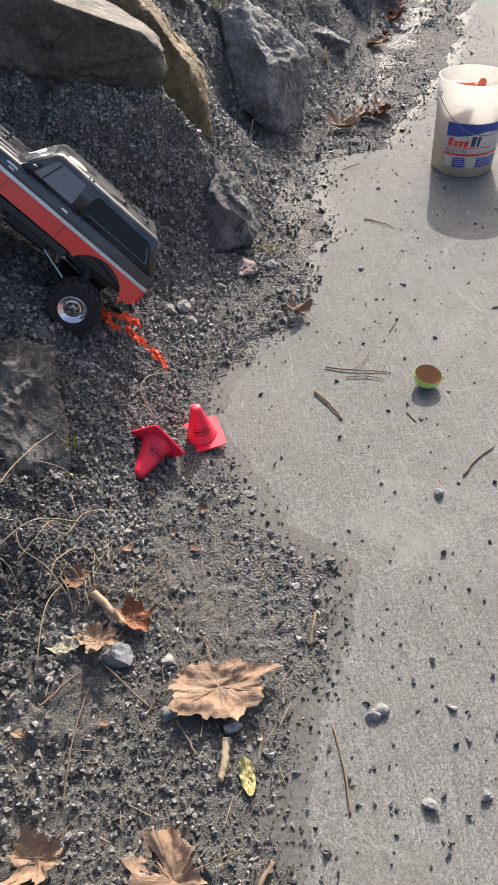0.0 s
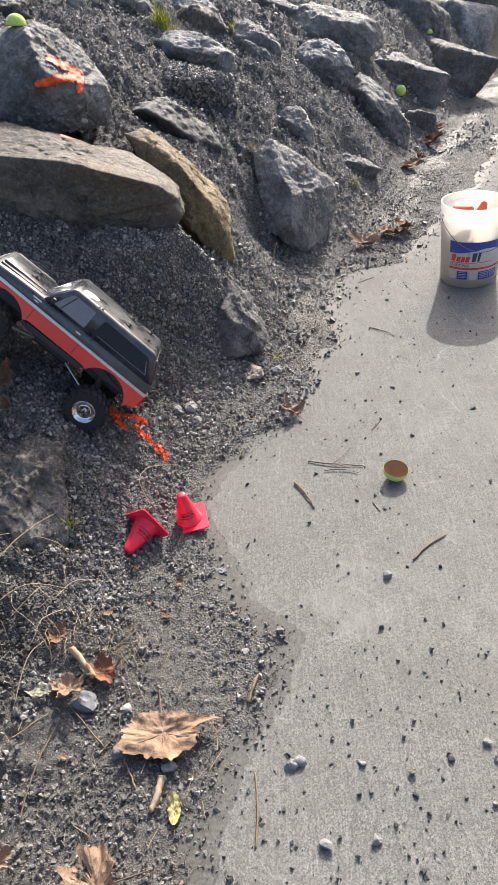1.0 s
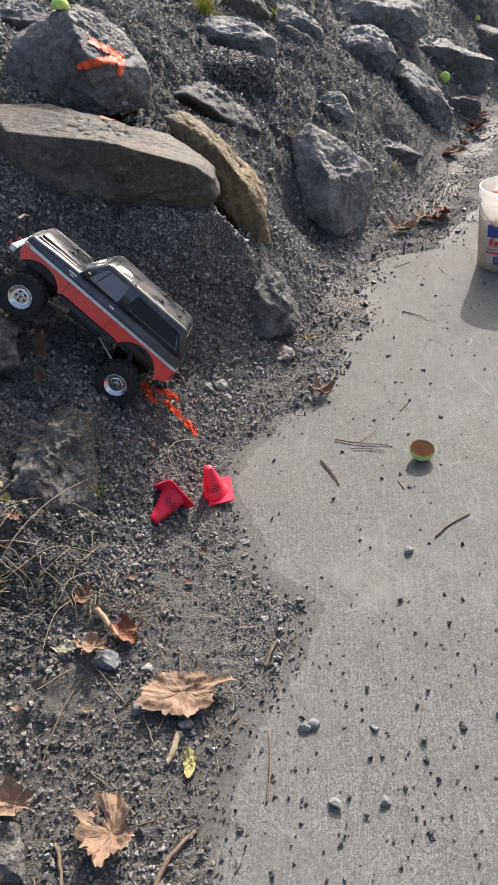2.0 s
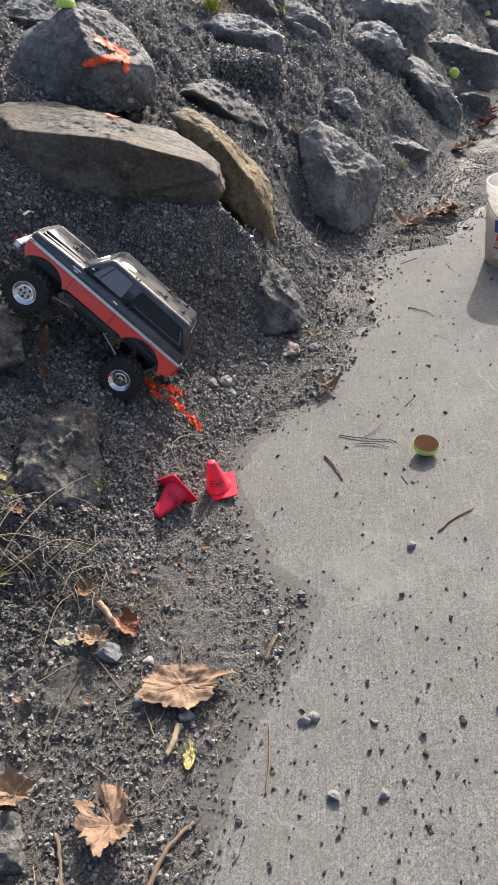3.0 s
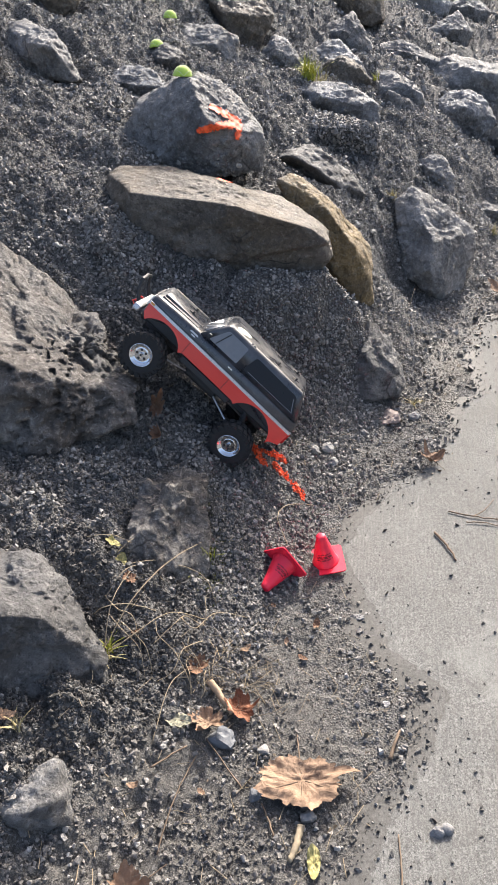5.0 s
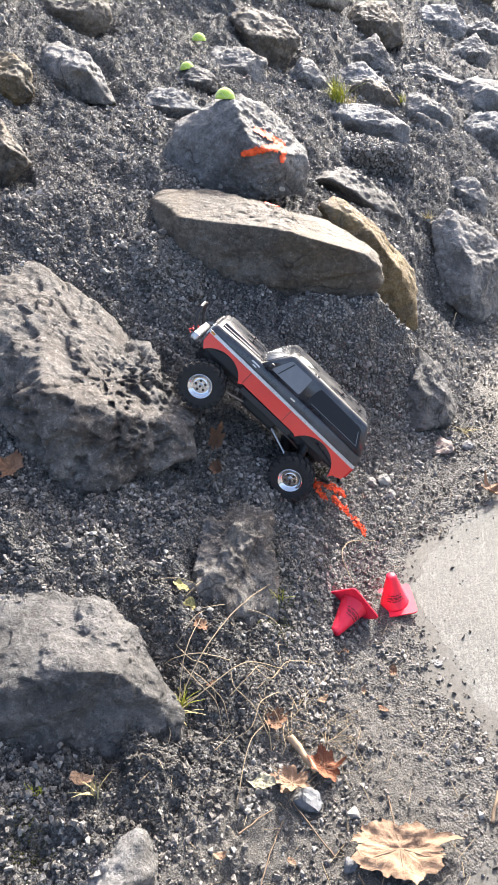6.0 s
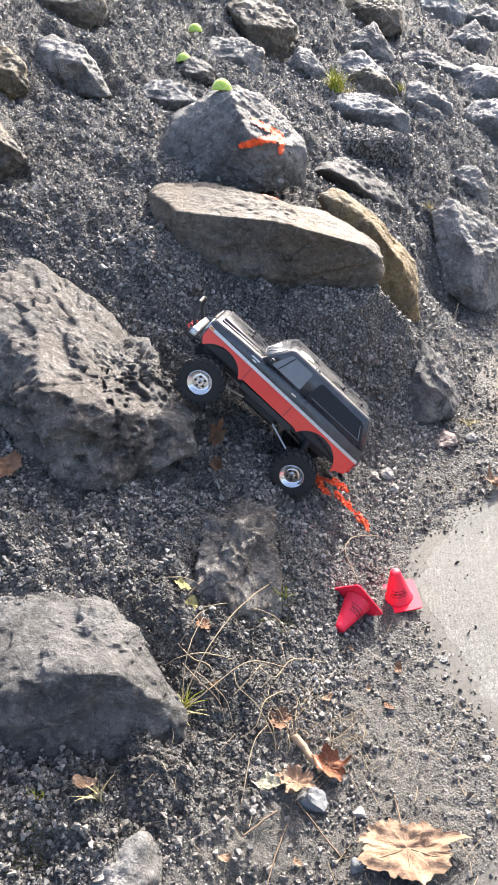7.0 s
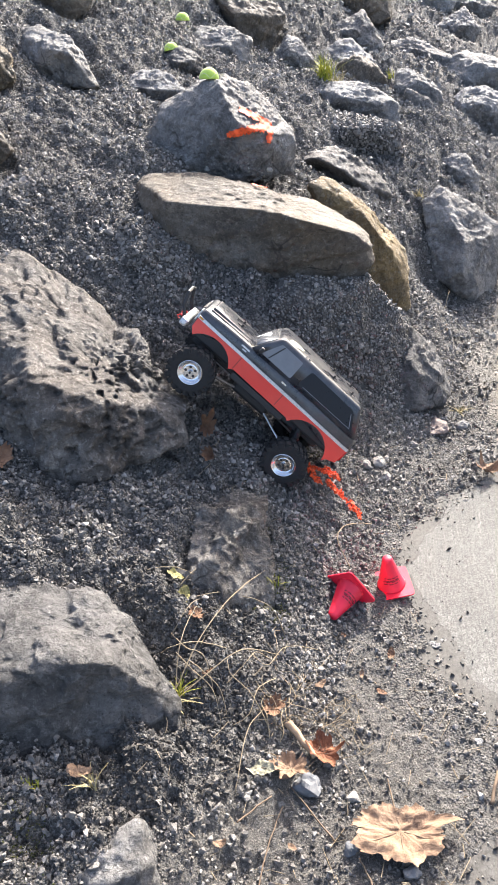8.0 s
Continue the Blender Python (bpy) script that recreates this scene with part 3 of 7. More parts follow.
crag((-0.638, 4.314, 1.048), [(-0.11, -0.50, 0.86, 0.095), (-0.33, 0.03, 0.94, 0.160), (0.13, -0.42, 0.90, 0.070), (0.18, 0.11, 0.98, 0.097), (0.45, 0.16, 0.88, 0.107), (0.69, -0.66, 0.30, 0.132), (0.97, 0.23, -0.06, 0.168), (0.01, -0.95, -0.32, 0.115), (-0.03, -0.01, -1.00, 0.135), (-0.32, -0.82, -0.47, 0.109), (-0.44, -0.09, -0.89, 0.104), (-0.72, -0.69, -0.06, 0.133), (-0.88, -0.15, -0.44, 0.141), (0.00, 0.98, 0.20, 0.195)], 57, ROCK_GREY, GREYS, rough=0.11, sharp=40, level=6)
crag((-0.523, 4.706, 1.144), [(-0.16, -0.46, 0.87, 0.139), (-0.36, -0.00, 0.93, 0.198), (0.22, -0.42, 0.88, 0.103), (0.34, 0.09, 0.94, 0.133), (0.52, -0.41, 0.75, 0.123), (0.78, 0.15, 0.61, 0.150), (0.70, -0.67, -0.23, 0.170), (0.83, 0.13, -0.54, 0.159), (-0.03, -0.96, -0.27, 0.160), (-0.09, -0.01, -1.00, 0.209), (-0.50, -0.86, -0.07, 0.179), (-0.87, -0.12, -0.47, 0.110), (-0.89, -0.39, -0.24, 0.122), (-0.15, -0.82, -0.56, 0.200), (0.00, 0.98, 0.20, 0.288)], 58, ROCK_BROWN, "tall split brown-grey boulder on the bank", rough=0.11, sharp=40, level=6)
crag((-0.859, 4.748, 1.250), [(-0.33, -0.56, 0.76, 0.095), (-0.72, -0.11, 0.68, 0.152), (0.13, -0.43, 0.89, 0.065), (0.17, 0.07, 0.98, 0.093), (0.52, -0.27, 0.81, 0.076), (0.67, 0.19, 0.72, 0.089), (0.64, -0.71, 0.29, 0.124), (0.96, 0.28, 0.02, 0.153), (-0.03, -0.94, -0.34, 0.087), (-0.10, 0.01, -0.99, 0.094), (-0.36, -0.89, -0.28, 0.097), (-0.58, -0.09, -0.81, 0.109), (-0.49, -0.87, -0.04, 0.109), (-0.87, -0.14, -0.47, 0.144), (-0.10, -0.78, -0.62, 0.103), (0.00, 0.98, 0.20, 0.172)], 59, ROCK_GREY, GREYS, rough=0.11, sharp=40, level=6)
crag((-0.300, 4.547, 0.965), [(-0.51, -0.45, 0.73, 0.063), (-0.76, 0.00, 0.65, 0.078), (0.23, -0.40, 0.89, 0.063), (0.36, 0.13, 0.92, 0.084), (0.58, -0.43, 0.69, 0.061), (0.81, 0.15, 0.57, 0.075), (0.44, -0.90, 0.04, 0.088), (0.86, 0.10, -0.50, 0.129), (-0.13, -0.93, -0.34, 0.081), (-0.25, -0.06, -0.97, 0.089), (-0.51, -0.82, 0.26, 0.086), (-1.00, -0.04, 0.06, 0.119), (0.00, 0.98, 0.20, 0.168)], 61, ROCK_GREY, GREYS, rough=0.11, sharp=40, level=6)
crag((0.003, 4.924, 0.840), [(-0.09, -0.41, 0.91, 0.106), (-0.25, 0.11, 0.96, 0.158), (0.48, -0.40, 0.78, 0.078), (0.75, 0.10, 0.65, 0.095), (0.68, -0.46, 0.57, 0.097), (0.89, 0.09, 0.46, 0.105), (0.57, -0.81, -0.14, 0.145), (0.83, 0.01, -0.56, 0.167), (-0.22, -0.84, -0.50, 0.113), (-0.31, -0.06, -0.95, 0.105), (-0.57, -0.73, -0.38, 0.113), (-0.72, -0.05, -0.69, 0.102), (-0.66, -0.61, 0.45, 0.138), (-1.00, 0.01, -0.07, 0.157), (-0.37, -0.66, -0.66, 0.119), (0.00, 0.98, 0.20, 0.235)], 62, ROCK_BLUE, GREYS, rough=0.11, sharp=40, level=6)
crag((0.022, 5.309, 0.981), [(-0.20, -0.40, 0.90, 0.079), (-0.40, 0.08, 0.91, 0.103), (0.52, -0.46, 0.72, 0.078), (0.86, 0.07, 0.51, 0.096), (0.65, -0.58, 0.48, 0.084), (0.32, -0.94, -0.11, 0.111), (0.59, 0.01, -0.81, 0.159), (-0.26, -0.87, -0.43, 0.094), (-0.39, -0.03, -0.92, 0.087), (-0.44, -0.89, -0.09, 0.109), (-0.80, -0.01, -0.60, 0.134), (0.00, 0.98, 0.20, 0.220)], 64, ROCK_GREY, "pointed grey boulder on the bank", rough=0.11, sharp=40, level=6)
crag((0.050, 6.025, 1.138), [(-0.45, -0.47, 0.76, 0.138), (-0.83, 0.05, 0.56, 0.186), (0.11, -0.44, 0.89, 0.095), (0.13, 0.05, 0.99, 0.139), (0.51, -0.43, 0.74, 0.105), (0.80, 0.05, 0.60, 0.135), (0.68, -0.67, 0.29, 0.143), (0.99, 0.05, 0.11, 0.168), (0.29, -0.92, -0.24, 0.152), (0.44, 0.03, -0.90, 0.185), (-0.23, -0.90, -0.38, 0.134), (-0.37, 0.01, -0.93, 0.108), (-0.65, -0.70, -0.29, 0.147), (-0.80, 0.02, -0.60, 0.136), (-0.14, -0.67, -0.73, 0.157), (0.00, 0.98, 0.20, 0.254)], 65, ROCK_BROWN, "brown-grey boulder high on the bank", rough=0.11, sharp=40, level=6)
crag((0.044, 4.173, 0.755), [(-0.17, -0.28, 0.94, 0.103), (-0.30, 0.17, 0.94, 0.138), (0.15, -0.25, 0.96, 0.067), (0.18, 0.16, 0.97, 0.081), (0.29, -0.46, 0.84, 0.063), (0.53, 0.14, 0.83, 0.075), (0.60, -0.78, 0.19, 0.131), (0.99, 0.07, -0.07, 0.184), (-0.13, -0.88, -0.46, 0.090), (-0.21, -0.09, -0.97, 0.094), (-0.66, -0.75, -0.03, 0.144), (-0.82, -0.03, -0.57, 0.150), (0.39, -0.20, 0.90, 0.063), (-0.30, -0.65, -0.70, 0.087), (0.00, 0.98, 0.20, 0.166)], 66, ROCK_BLUE, "long flat blue-grey stone in the bank", rough=0.11, sharp=40, level=6)
crusted = crag((0.042, 3.821, 0.674), [(-0.02, -0.39, 0.92, 0.057), (-0.10, 0.20, 0.97, 0.083), (0.23, -0.31, 0.92, 0.051), (0.33, 0.19, 0.92, 0.065), (0.55, -0.77, 0.34, 0.107), (0.99, 0.13, 0.10, 0.176), (-0.05, -0.95, -0.31, 0.071), (-0.12, -0.12, -0.99, 0.090), (-0.43, -0.90, -0.05, 0.093), (-0.84, -0.05, -0.54, 0.134), (-0.47, -0.70, 0.53, 0.095), (-0.99, 0.06, 0.08, 0.157), (0.00, 0.98, 0.20, 0.134)], 67, CRUST, "dark stone crusted with gravel", rough=0.11, sharp=40, level=6)
crag((-0.018, 3.479, 0.583), [(-0.24, -0.02, 0.97, 0.109), (-0.32, 0.20, 0.93, 0.127), (0.10, 0.02, 1.00, 0.073), (0.34, -0.28, 0.90, 0.083), (0.59, 0.19, 0.78, 0.059), (0.64, -0.37, 0.67, 0.090), (0.79, 0.16, 0.59, 0.086), (0.37, -0.89, -0.25, 0.174), (0.50, -0.14, -0.85, 0.203), (-0.48, -0.62, -0.62, 0.084), (-0.52, -0.19, -0.83, 0.056), (0.00, 0.98, 0.20, 0.246)], 74, ROCK_DARK, "dark layered stone in the bank", rough=0.12, sharp=40, strata=0.012, level=6)
crag((0.364, 5.494, 0.830), [(-0.01, -0.40, 0.91, 0.066), (-0.11, 0.14, 0.98, 0.093), (0.37, -0.39, 0.84, 0.058), (0.50, 0.08, 0.86, 0.076), (0.11, -0.98, -0.14, 0.086), (0.18, -0.04, -0.98, 0.136), (-0.14, -0.92, -0.37, 0.075), (-0.26, -0.04, -0.97, 0.077), (-0.40, -0.91, 0.12, 0.093), (-0.83, 0.06, -0.55, 0.141), (0.00, 0.98, 0.20, 0.167)], 68, ROCK_GREY, GREYS, rough=0.11, sharp=40, level=6)
crag((0.727, 6.514, 0.873), [(-0.19, -0.43, 0.88, 0.080), (-0.47, 0.13, 0.87, 0.109), (0.52, -0.46, 0.72, 0.084), (0.81, -0.01, 0.58, 0.111), (0.57, -0.82, -0.02, 0.111), (0.90, -0.07, -0.43, 0.134), (-0.14, -0.89, -0.43, 0.105), (-0.23, -0.01, -0.97, 0.100), (-0.51, -0.86, 0.07, 0.113), (-0.92, 0.11, -0.37, 0.134), (0.00, 0.98, 0.20, 0.229)], 69, ROCK_GREY, "pointed grey boulder on the bank", rough=0.11, sharp=40, level=6)
crag((0.515, 7.070, 1.089), [(-0.19, -0.43, 0.88, 0.108), (-0.46, 0.10, 0.88, 0.159), (0.10, -0.47, 0.88, 0.083), (0.11, 0.05, 0.99, 0.121), (0.55, -0.54, 0.65, 0.118), (0.88, 0.01, 0.47, 0.180), (0.43, -0.90, -0.05, 0.154), (0.76, 0.01, -0.65, 0.223), (-0.11, -0.92, -0.38, 0.118), (-0.20, 0.03, -0.98, 0.110), (-0.65, -0.76, 0.05, 0.166), (-0.92, 0.11, -0.38, 0.185), (0.00, 0.98, 0.20, 0.222)], 70, ROCK_BLUE, "blue-grey boulder high on the bank", rough=0.11, sharp=40, level=6)
crag((0.894, 7.260, 0.970), [(-0.10, -0.34, 0.94, 0.083), (-0.23, 0.11, 0.97, 0.106), (0.49, -0.37, 0.79, 0.083), (0.66, -0.01, 0.75, 0.103), (0.52, -0.84, -0.15, 0.128), (0.78, -0.06, -0.62, 0.155), (-0.15, -0.89, -0.43, 0.103), (-0.25, 0.02, -0.97, 0.095), (-0.80, -0.60, 0.01, 0.127), (-0.93, 0.14, -0.35, 0.121), (0.17, -0.34, 0.93, 0.086), (0.00, 0.98, 0.20, 0.210)], 71, ROCK_GREY, GREYS, rough=0.11, sharp=40, level=6)
crag((0.690, 4.921, 0.554), [(-0.33, -0.33, 0.89, 0.101), (-0.60, 0.17, 0.78, 0.131), (-0.01, -0.33, 0.94, 0.084), (-0.09, 0.17, 0.98, 0.113), (0.37, -0.36, 0.85, 0.086), (0.59, 0.11, 0.80, 0.115), (0.66, -0.45, 0.61, 0.111), (0.90, 0.05, 0.44, 0.137), (0.57, -0.82, -0.04, 0.147), (0.89, -0.06, -0.44, 0.187), (-0.01, -0.95, -0.33, 0.126), (-0.06, -0.10, -0.99, 0.150), (-0.59, -0.78, -0.19, 0.139), (-0.82, 0.00, -0.57, 0.143), (-0.72, -0.49, 0.50, 0.133), (-0.97, 0.12, 0.22, 0.148), (-0.10, -0.84, -0.54, 0.149), (0.00, 0.98, 0.20, 0.229)], 73, ROCK_BLUE, "blue-grey boulder on the bank", rough=0.11, sharp=40, level=6)
crag((0.504, 3.991, 0.420), [(-0.22, -0.42, 0.88, 0.068), (-0.45, 0.24, 0.86, 0.095), (0.18, -0.46, 0.87, 0.055), (0.30, 0.23, 0.93, 0.079), (0.71, -0.45, 0.55, 0.062), (0.94, 0.09, 0.34, 0.072), (0.70, -0.70, 0.14, 0.077), (1.00, 0.02, -0.04, 0.088), (-0.26, -0.91, -0.33, 0.071), (-0.47, -0.13, -0.87, 0.074), (-0.86, -0.52, 0.02, 0.077), (-0.97, 0.01, -0.24, 0.077), (0.00, 0.98, 0.20, 0.134)], 75, ROCK_GREY, "rounded grey stone with an ochre foot", rough=0.08, sharp=14, level=6)
crag((1.010, 4.943, 0.258), [(-0.45, -0.31, 0.84, 0.193), (-0.68, 0.26, 0.69, 0.231), (0.33, -0.26, 0.91, 0.135), (0.42, 0.15, 0.89, 0.157), (0.56, -0.28, 0.78, 0.107), (0.70, 0.07, 0.71, 0.114), (0.58, -0.56, 0.60, 0.129), (0.85, 0.02, 0.53, 0.115), (0.60, -0.79, 0.08, 0.166), (0.98, -0.11, -0.13, 0.212), (-0.03, -0.93, -0.37, 0.184), (-0.08, -0.15, -0.99, 0.247), (-0.55, -0.79, -0.28, 0.143), (-0.78, -0.01, -0.62, 0.123), (-0.88, -0.44, -0.16, 0.122), (-0.92, 0.05, -0.40, 0.110), (-0.76, -0.39, -0.52, 0.136), (0.00, 0.98, 0.20, 0.282)], 76, ROCK_GREY, "tall grey boulder leaning at the foot of the bank", rough=0.11, sharp=40, level=6)
crag((0.788, 4.188, 0.164), [(-0.21, -0.36, 0.91, 0.067), (-0.47, 0.32, 0.82, 0.101), (0.29, -0.16, 0.94, 0.042), (0.37, 0.23, 0.90, 0.046), (0.52, -0.27, 0.81, 0.060), (0.63, 0.19, 0.76, 0.067), (0.32, -0.92, -0.23, 0.083), (0.54, -0.20, -0.82, 0.117), (-0.06, -0.95, -0.29, 0.067), (-0.14, -0.20, -0.97, 0.090), (-0.69, -0.72, 0.07, 0.093), (-0.94, 0.06, -0.33, 0.113), (0.00, 0.98, 0.20, 0.130)], 77, ROCK_GREY, "low grey stone at the foot of the bank", rough=0.11, sharp=40, level=6)
boulder((0.06, 4.64, 0.78), (0.13, 0.12, 0.10), (0, 30, 0), 63, ROCK_BROWN, "brown-grey stone in the gravel bank", chips=10, rough=0.15, sharp=26, level=6)
# ---- ground, bank and pavement ----
def spaced(*runs):
    """Places along an axis, from runs of (start, end, step)."""
    return np.concatenate([np.arange(a, b - 1e-9, s) for a, b, s in runs] + [[runs[-1][1]]])


def grid_faces(nx, ny):
    i = np.arange((nx - 1) * (ny - 1))
    a = i // (nx - 1) * nx + i % (nx - 1)
    return np.stack([a, a + 1, a + nx + 1, a + nx], -1)


def add_field(me, name, values):
    at = me.attributes.new(name, "FLOAT", "POINT")
    at.data.foreach_set("value", np.asarray(values, dtype=np.float32))


SOIL, CONCRETE = mat_soil(), mat_concrete()
xs = spaced((-14, -4, 0.5), (-4, -1.6, 0.05), (-1.6, -0.7, 0.012), (-0.7, 0.42, 0.006), (0.42, 0.9, 0.012), (0.9, 2.2, 0.02), (2.2, 6, 0.1), (6, 16, 1.0))
ys = spaced((-3, 0.2, 0.1), (0.2, 0.6, 0.02), (0.6, 2.3, 0.006), (2.3, 3.6, 0.012), (3.6, 6.0, 0.018), (6, 9, 0.05), (9, 30, 0.5))
gx, gy = (a.ravel() for a in np.meshgrid(xs, ys))
gz = ground_height(gx, gy)
me = mesh_of("ground", np.stack([gx, gy, gz], -1), grid_faces(len(xs), len(ys)), SOIL)
dd = soft_interp(gy, TOE, 0.12) - gx
low = 0.13 * np.clip((1.25 - gy) / 0.3, 0, 1)
dry = 0.9 * np.clip(1 - (dd - low) / 0.12, 0, 1) * np.clip(2.0 - gy, 0, 1) + 0.35 * np.clip(1 - np.abs(dd) / 0.2, 0, 1)
add_field(me, "dry", np.clip(dry + 0.3 * fbm(np.stack([gx, gy, 0 * gx], -1) * 3, 3, 77), 0, 1))
wet = np.maximum(np.exp(-(((gx - 0.50) / 0.13) ** 2 + ((gy - 2.66) / 0.32) ** 2)), 0.7 * np.clip(1 - np.abs(dd + 0.12) / 0.16, 0, 1) * np.clip(gy - 2.0, 0, 1))
add_field(me, "wet", np.clip(wet * (0.85 + 0.8 * fbm(np.stack([gx, gy, 0 * gx], -1) * 7, 4, 55)), 0, 1))
tagged(new("ground", me), "dark grey gravelly earth bank rising from the pavement", "ground", kind="structure")

px = spaced((-60, -1.5, 5.0), (-1.5, -0.1, 0.2), (-0.1, 1.6, 0.02), (1.6, 3, 0.1), (3, 60, 4.0))
py = spaced((-60, 0, 5.0), (0, 0.4, 0.1), (0.4, 4.5, 0.02), (4.5, 7, 0.1), (7, 90, 5.0))
ax, ay = (a.ravel() for a in np.meshgrid(px, py))
pp = np.stack([ax, ay, 0 * ax], -1)
me = mesh_of("pavement", np.stack([ax, ay, 0.0012 * fbm(pp * 4, 3, 3)], -1), grid_faces(len(px), len(py)), CONCRETE)
far = ax - np.interp(ay, EDGE[:, 0], EDGE[:, 1])
add_field(me, "dirt", np.clip(0.60 - far / 0.13, 0, 0.75))
tagged(new("pavement", me), "pale grey broomed concrete path with grit", "pavement", kind="structure")

# ---- more boulders and loose stones ----
boulder((0.33, 4.48, 0.62), (0.13, 0.11, 0.09), (0, 20, 0), 72, ROCK_DARK, "dark stone crusted with gravel", chips=10, rough=0.15, sharp=26, level=6)
boulder((1.33, 5.26, 0.08), (0.11, 0.1, 0.1), (0, 5, 0), 78, ROCK_DARK, "small dark stone beside the path", chips=10, rough=0.15, sharp=26, level=6)
boulder((1.74, 6.45, 0.14), (0.26, 0.22, 0.26), (0, 20, 8), 79, ROCK_DARK, "large dark boulder beside the path", level=6)
boulder((1.20, 5.66, 0.32), (0.24, 0.18, 0.13), (0, 26, 0), 80, ROCK_GREY, GREYS, chips=10, rough=0.15, sharp=26, level=6)
boulder((0.33, 4.55, 0.70), (0.12, 0.11, 0.09), (0, 20, 10), 81, ROCK_GREY, GREYS, chips=10, rough=0.15, sharp=26, level=6)
boulder((0.78, 5.45, 0.60), (0.28, 0.2, 0.15), (0, 26, 0), 82, ROCK_GREY, GREYS, chips=10, rough=0.15, sharp=26, level=6)
boulder((1.42, 6.9, 0.50), (0.4, 0.28, 0.24), (0, 26, 0), 83, ROCK_DARK, "dark boulder far along the bank", chips=10, rough=0.15, sharp=26, level=6)
boulder((-0.30, 0.86, 0.105), (0.06, 0.05, 0.05), (0, 0, 25), 84, ROCK_GREY, "pale wedge-shaped stone in the gravel", chips=6, level=5)
bedded = boulder((-0.55, 2.29, 0.585), (0.11, 0.09, 0.11), (0, 30, 0), 85, CRUST, "dark stone bedded in gravel", chips=10, rough=0.25, sharp=26, level=6)
boulder((-0.145, 0.70, 0.015), (0.062, 0.055, 0.04), (0, 0, 10), 86, ROCK_PIT, "pale crumbly stone on the earth", chips=10, rough=0.15, sharp=26, level=6)
for n, (x, y, z, w) in enumerate([(1.55, 7.6, 0.95, 0.3), (2.3, 8.3, 0.6, 0.36), (2.1, 7.6, 0.3, 0.3), (-0.35, 5.9, 1.45, 0.28), (-0.9, 5.3, 1.55, 0.3), (-1.5, 4.6, 1.62, 0.28), (0.9, 8.6, 1.35, 0.34), (2.8, 9.6, 0.7, 0.45), (-1.7, 3.7, 1.5, 0.25)]):
    boulder((x, y, z), (w, 0.8 * w, 0.75 * w), (0, 18, 20 * n), 120 + n, (ROCK_GREY, ROCK_DARK, ROCK_BLUE)[n % 3], "grey boulder far up the bank", level=5)
STONE_PALE = mat_plain("pale_stone", (0.25, 0.24, 0.222), 0.9, 0, 0.4, 40, 0.4, 0.002)
STONE_MID = mat_plain("mid_grey_stone", (0.21, 0.205, 0.20), 0.9, 0, 0.45, 40, 0.4, 0.002)
STONE_BLUE = mat_plain("blue_pebble", (0.17, 0.175, 0.182), 0.9, 0, 0.4, 40, 0.4, 0.002)
STONE_RED = mat_plain("reddish_stone", (0.24, 0.19, 0.17), 0.8, 0, 0.4, 40, 0.4, 0.002)


def at_ground(x, y):
    return float(ground_height(np.array([x]), np.array([y]))[0])


def pebble(x, y, r, seed, material, label, flat=0.65, pave=False):
    z = (0.0 if pave else at_ground(x, y)) + r * flat * 0.55
    rng = np.random.default_rng(seed + 7)
    cuts = [(*rng.normal(0, 1, 3), rng.uniform(0.55, 0.8)) for _ in range(5)]
    ob = boulder((x, y, z), (1.2 * r, r, r * flat * 1.2), (0, 0, seed * 47 % 360), seed, material, label, cuts, chips=4, rough=0.35, sharp=40, level=3, name="pebble")
    return tagged(ob, label, "pebble", "loose stones")


for x, y, r, m, w in [
    (-0.026, 1.075, 0.030, STONE_BLUE, "blue-grey"), (0.148, 0.937, 0.017, STONE_MID, "grey"), (0.05, 0.973, 0.013, STONE_BLUE, "blue-grey"), (0.051, 1.058, 0.014, STONE_PALE, "pale"),
    (-0.096, 0.914, 0.014, STONE_MID, "grey"), (-0.13, 1.02, 0.014, STONE_PALE, "pale"), (0.099, 2.059, 0.026, STONE_PALE, "pale"), (0.119, 2.020, 0.020, STONE_PALE, "pale"),
    (0.063, 2.016, 0.018, STONE_PALE, "pale"), (0.277, 2.291, 0.048, STONE_RED, "flat reddish"), (0.176, 2.162, 0.018, STONE_PALE, "pale"), (0.205, 2.195, 0.018, STONE_PALE, "pale"),
    (0.215, 1.432, 0.016, STONE_MID, "grey"), (0.232, 1.45, 0.012, STONE_MID, "grey"), (0.36, 2.33, 0.022, STONE_MID, "grey"), (0.31, 2.36, 0.020, STONE_MID, "grey"),
]:
    pebble(x, y, 0.68 * r, int(1000 * r + 300 * abs(x)) + 200, m, w + " pebble lying on the dark earth", 0.4 if "flat" in w else 0.65)
for x, y, r in [(0.486, 0.943, 0.015), (0.50, 0.806, 0.014), (0.593, 1.391, 0.012), (0.715, 0.97, 0.019), (0.722, 0.94, 0.022), (0.645, 0.945, 0.009), (0.572, 0.88, 0.009), (0.412, 0.805, 0.013), (0.36, 0.94, 0.014), (0.378, 0.95, 0.01), (0.359, 0.808, 0.010), (0.508, 1.405, 0.006), (0.485, 1.545, 0.006), (0.795, 2.84, 0.014), (0.69, 2.98, 0.012), (0.94, 2.05, 0.009), (0.62, 2.30, 0.012), (0.72, 2.2, 0.01), (0.74, 1.93, 0.008), (0.34, 0.86, 0.008), (0.43, 1.13, 0.008), (0.53, 1.21, 0.006)]:
    pebble(x, y, 0.52 * r, int(2000 * x + 90 * y), STONE_MID if r > 0.009 else ROCK_DARK, "small grey pebble on the concrete path", 0.7, True)

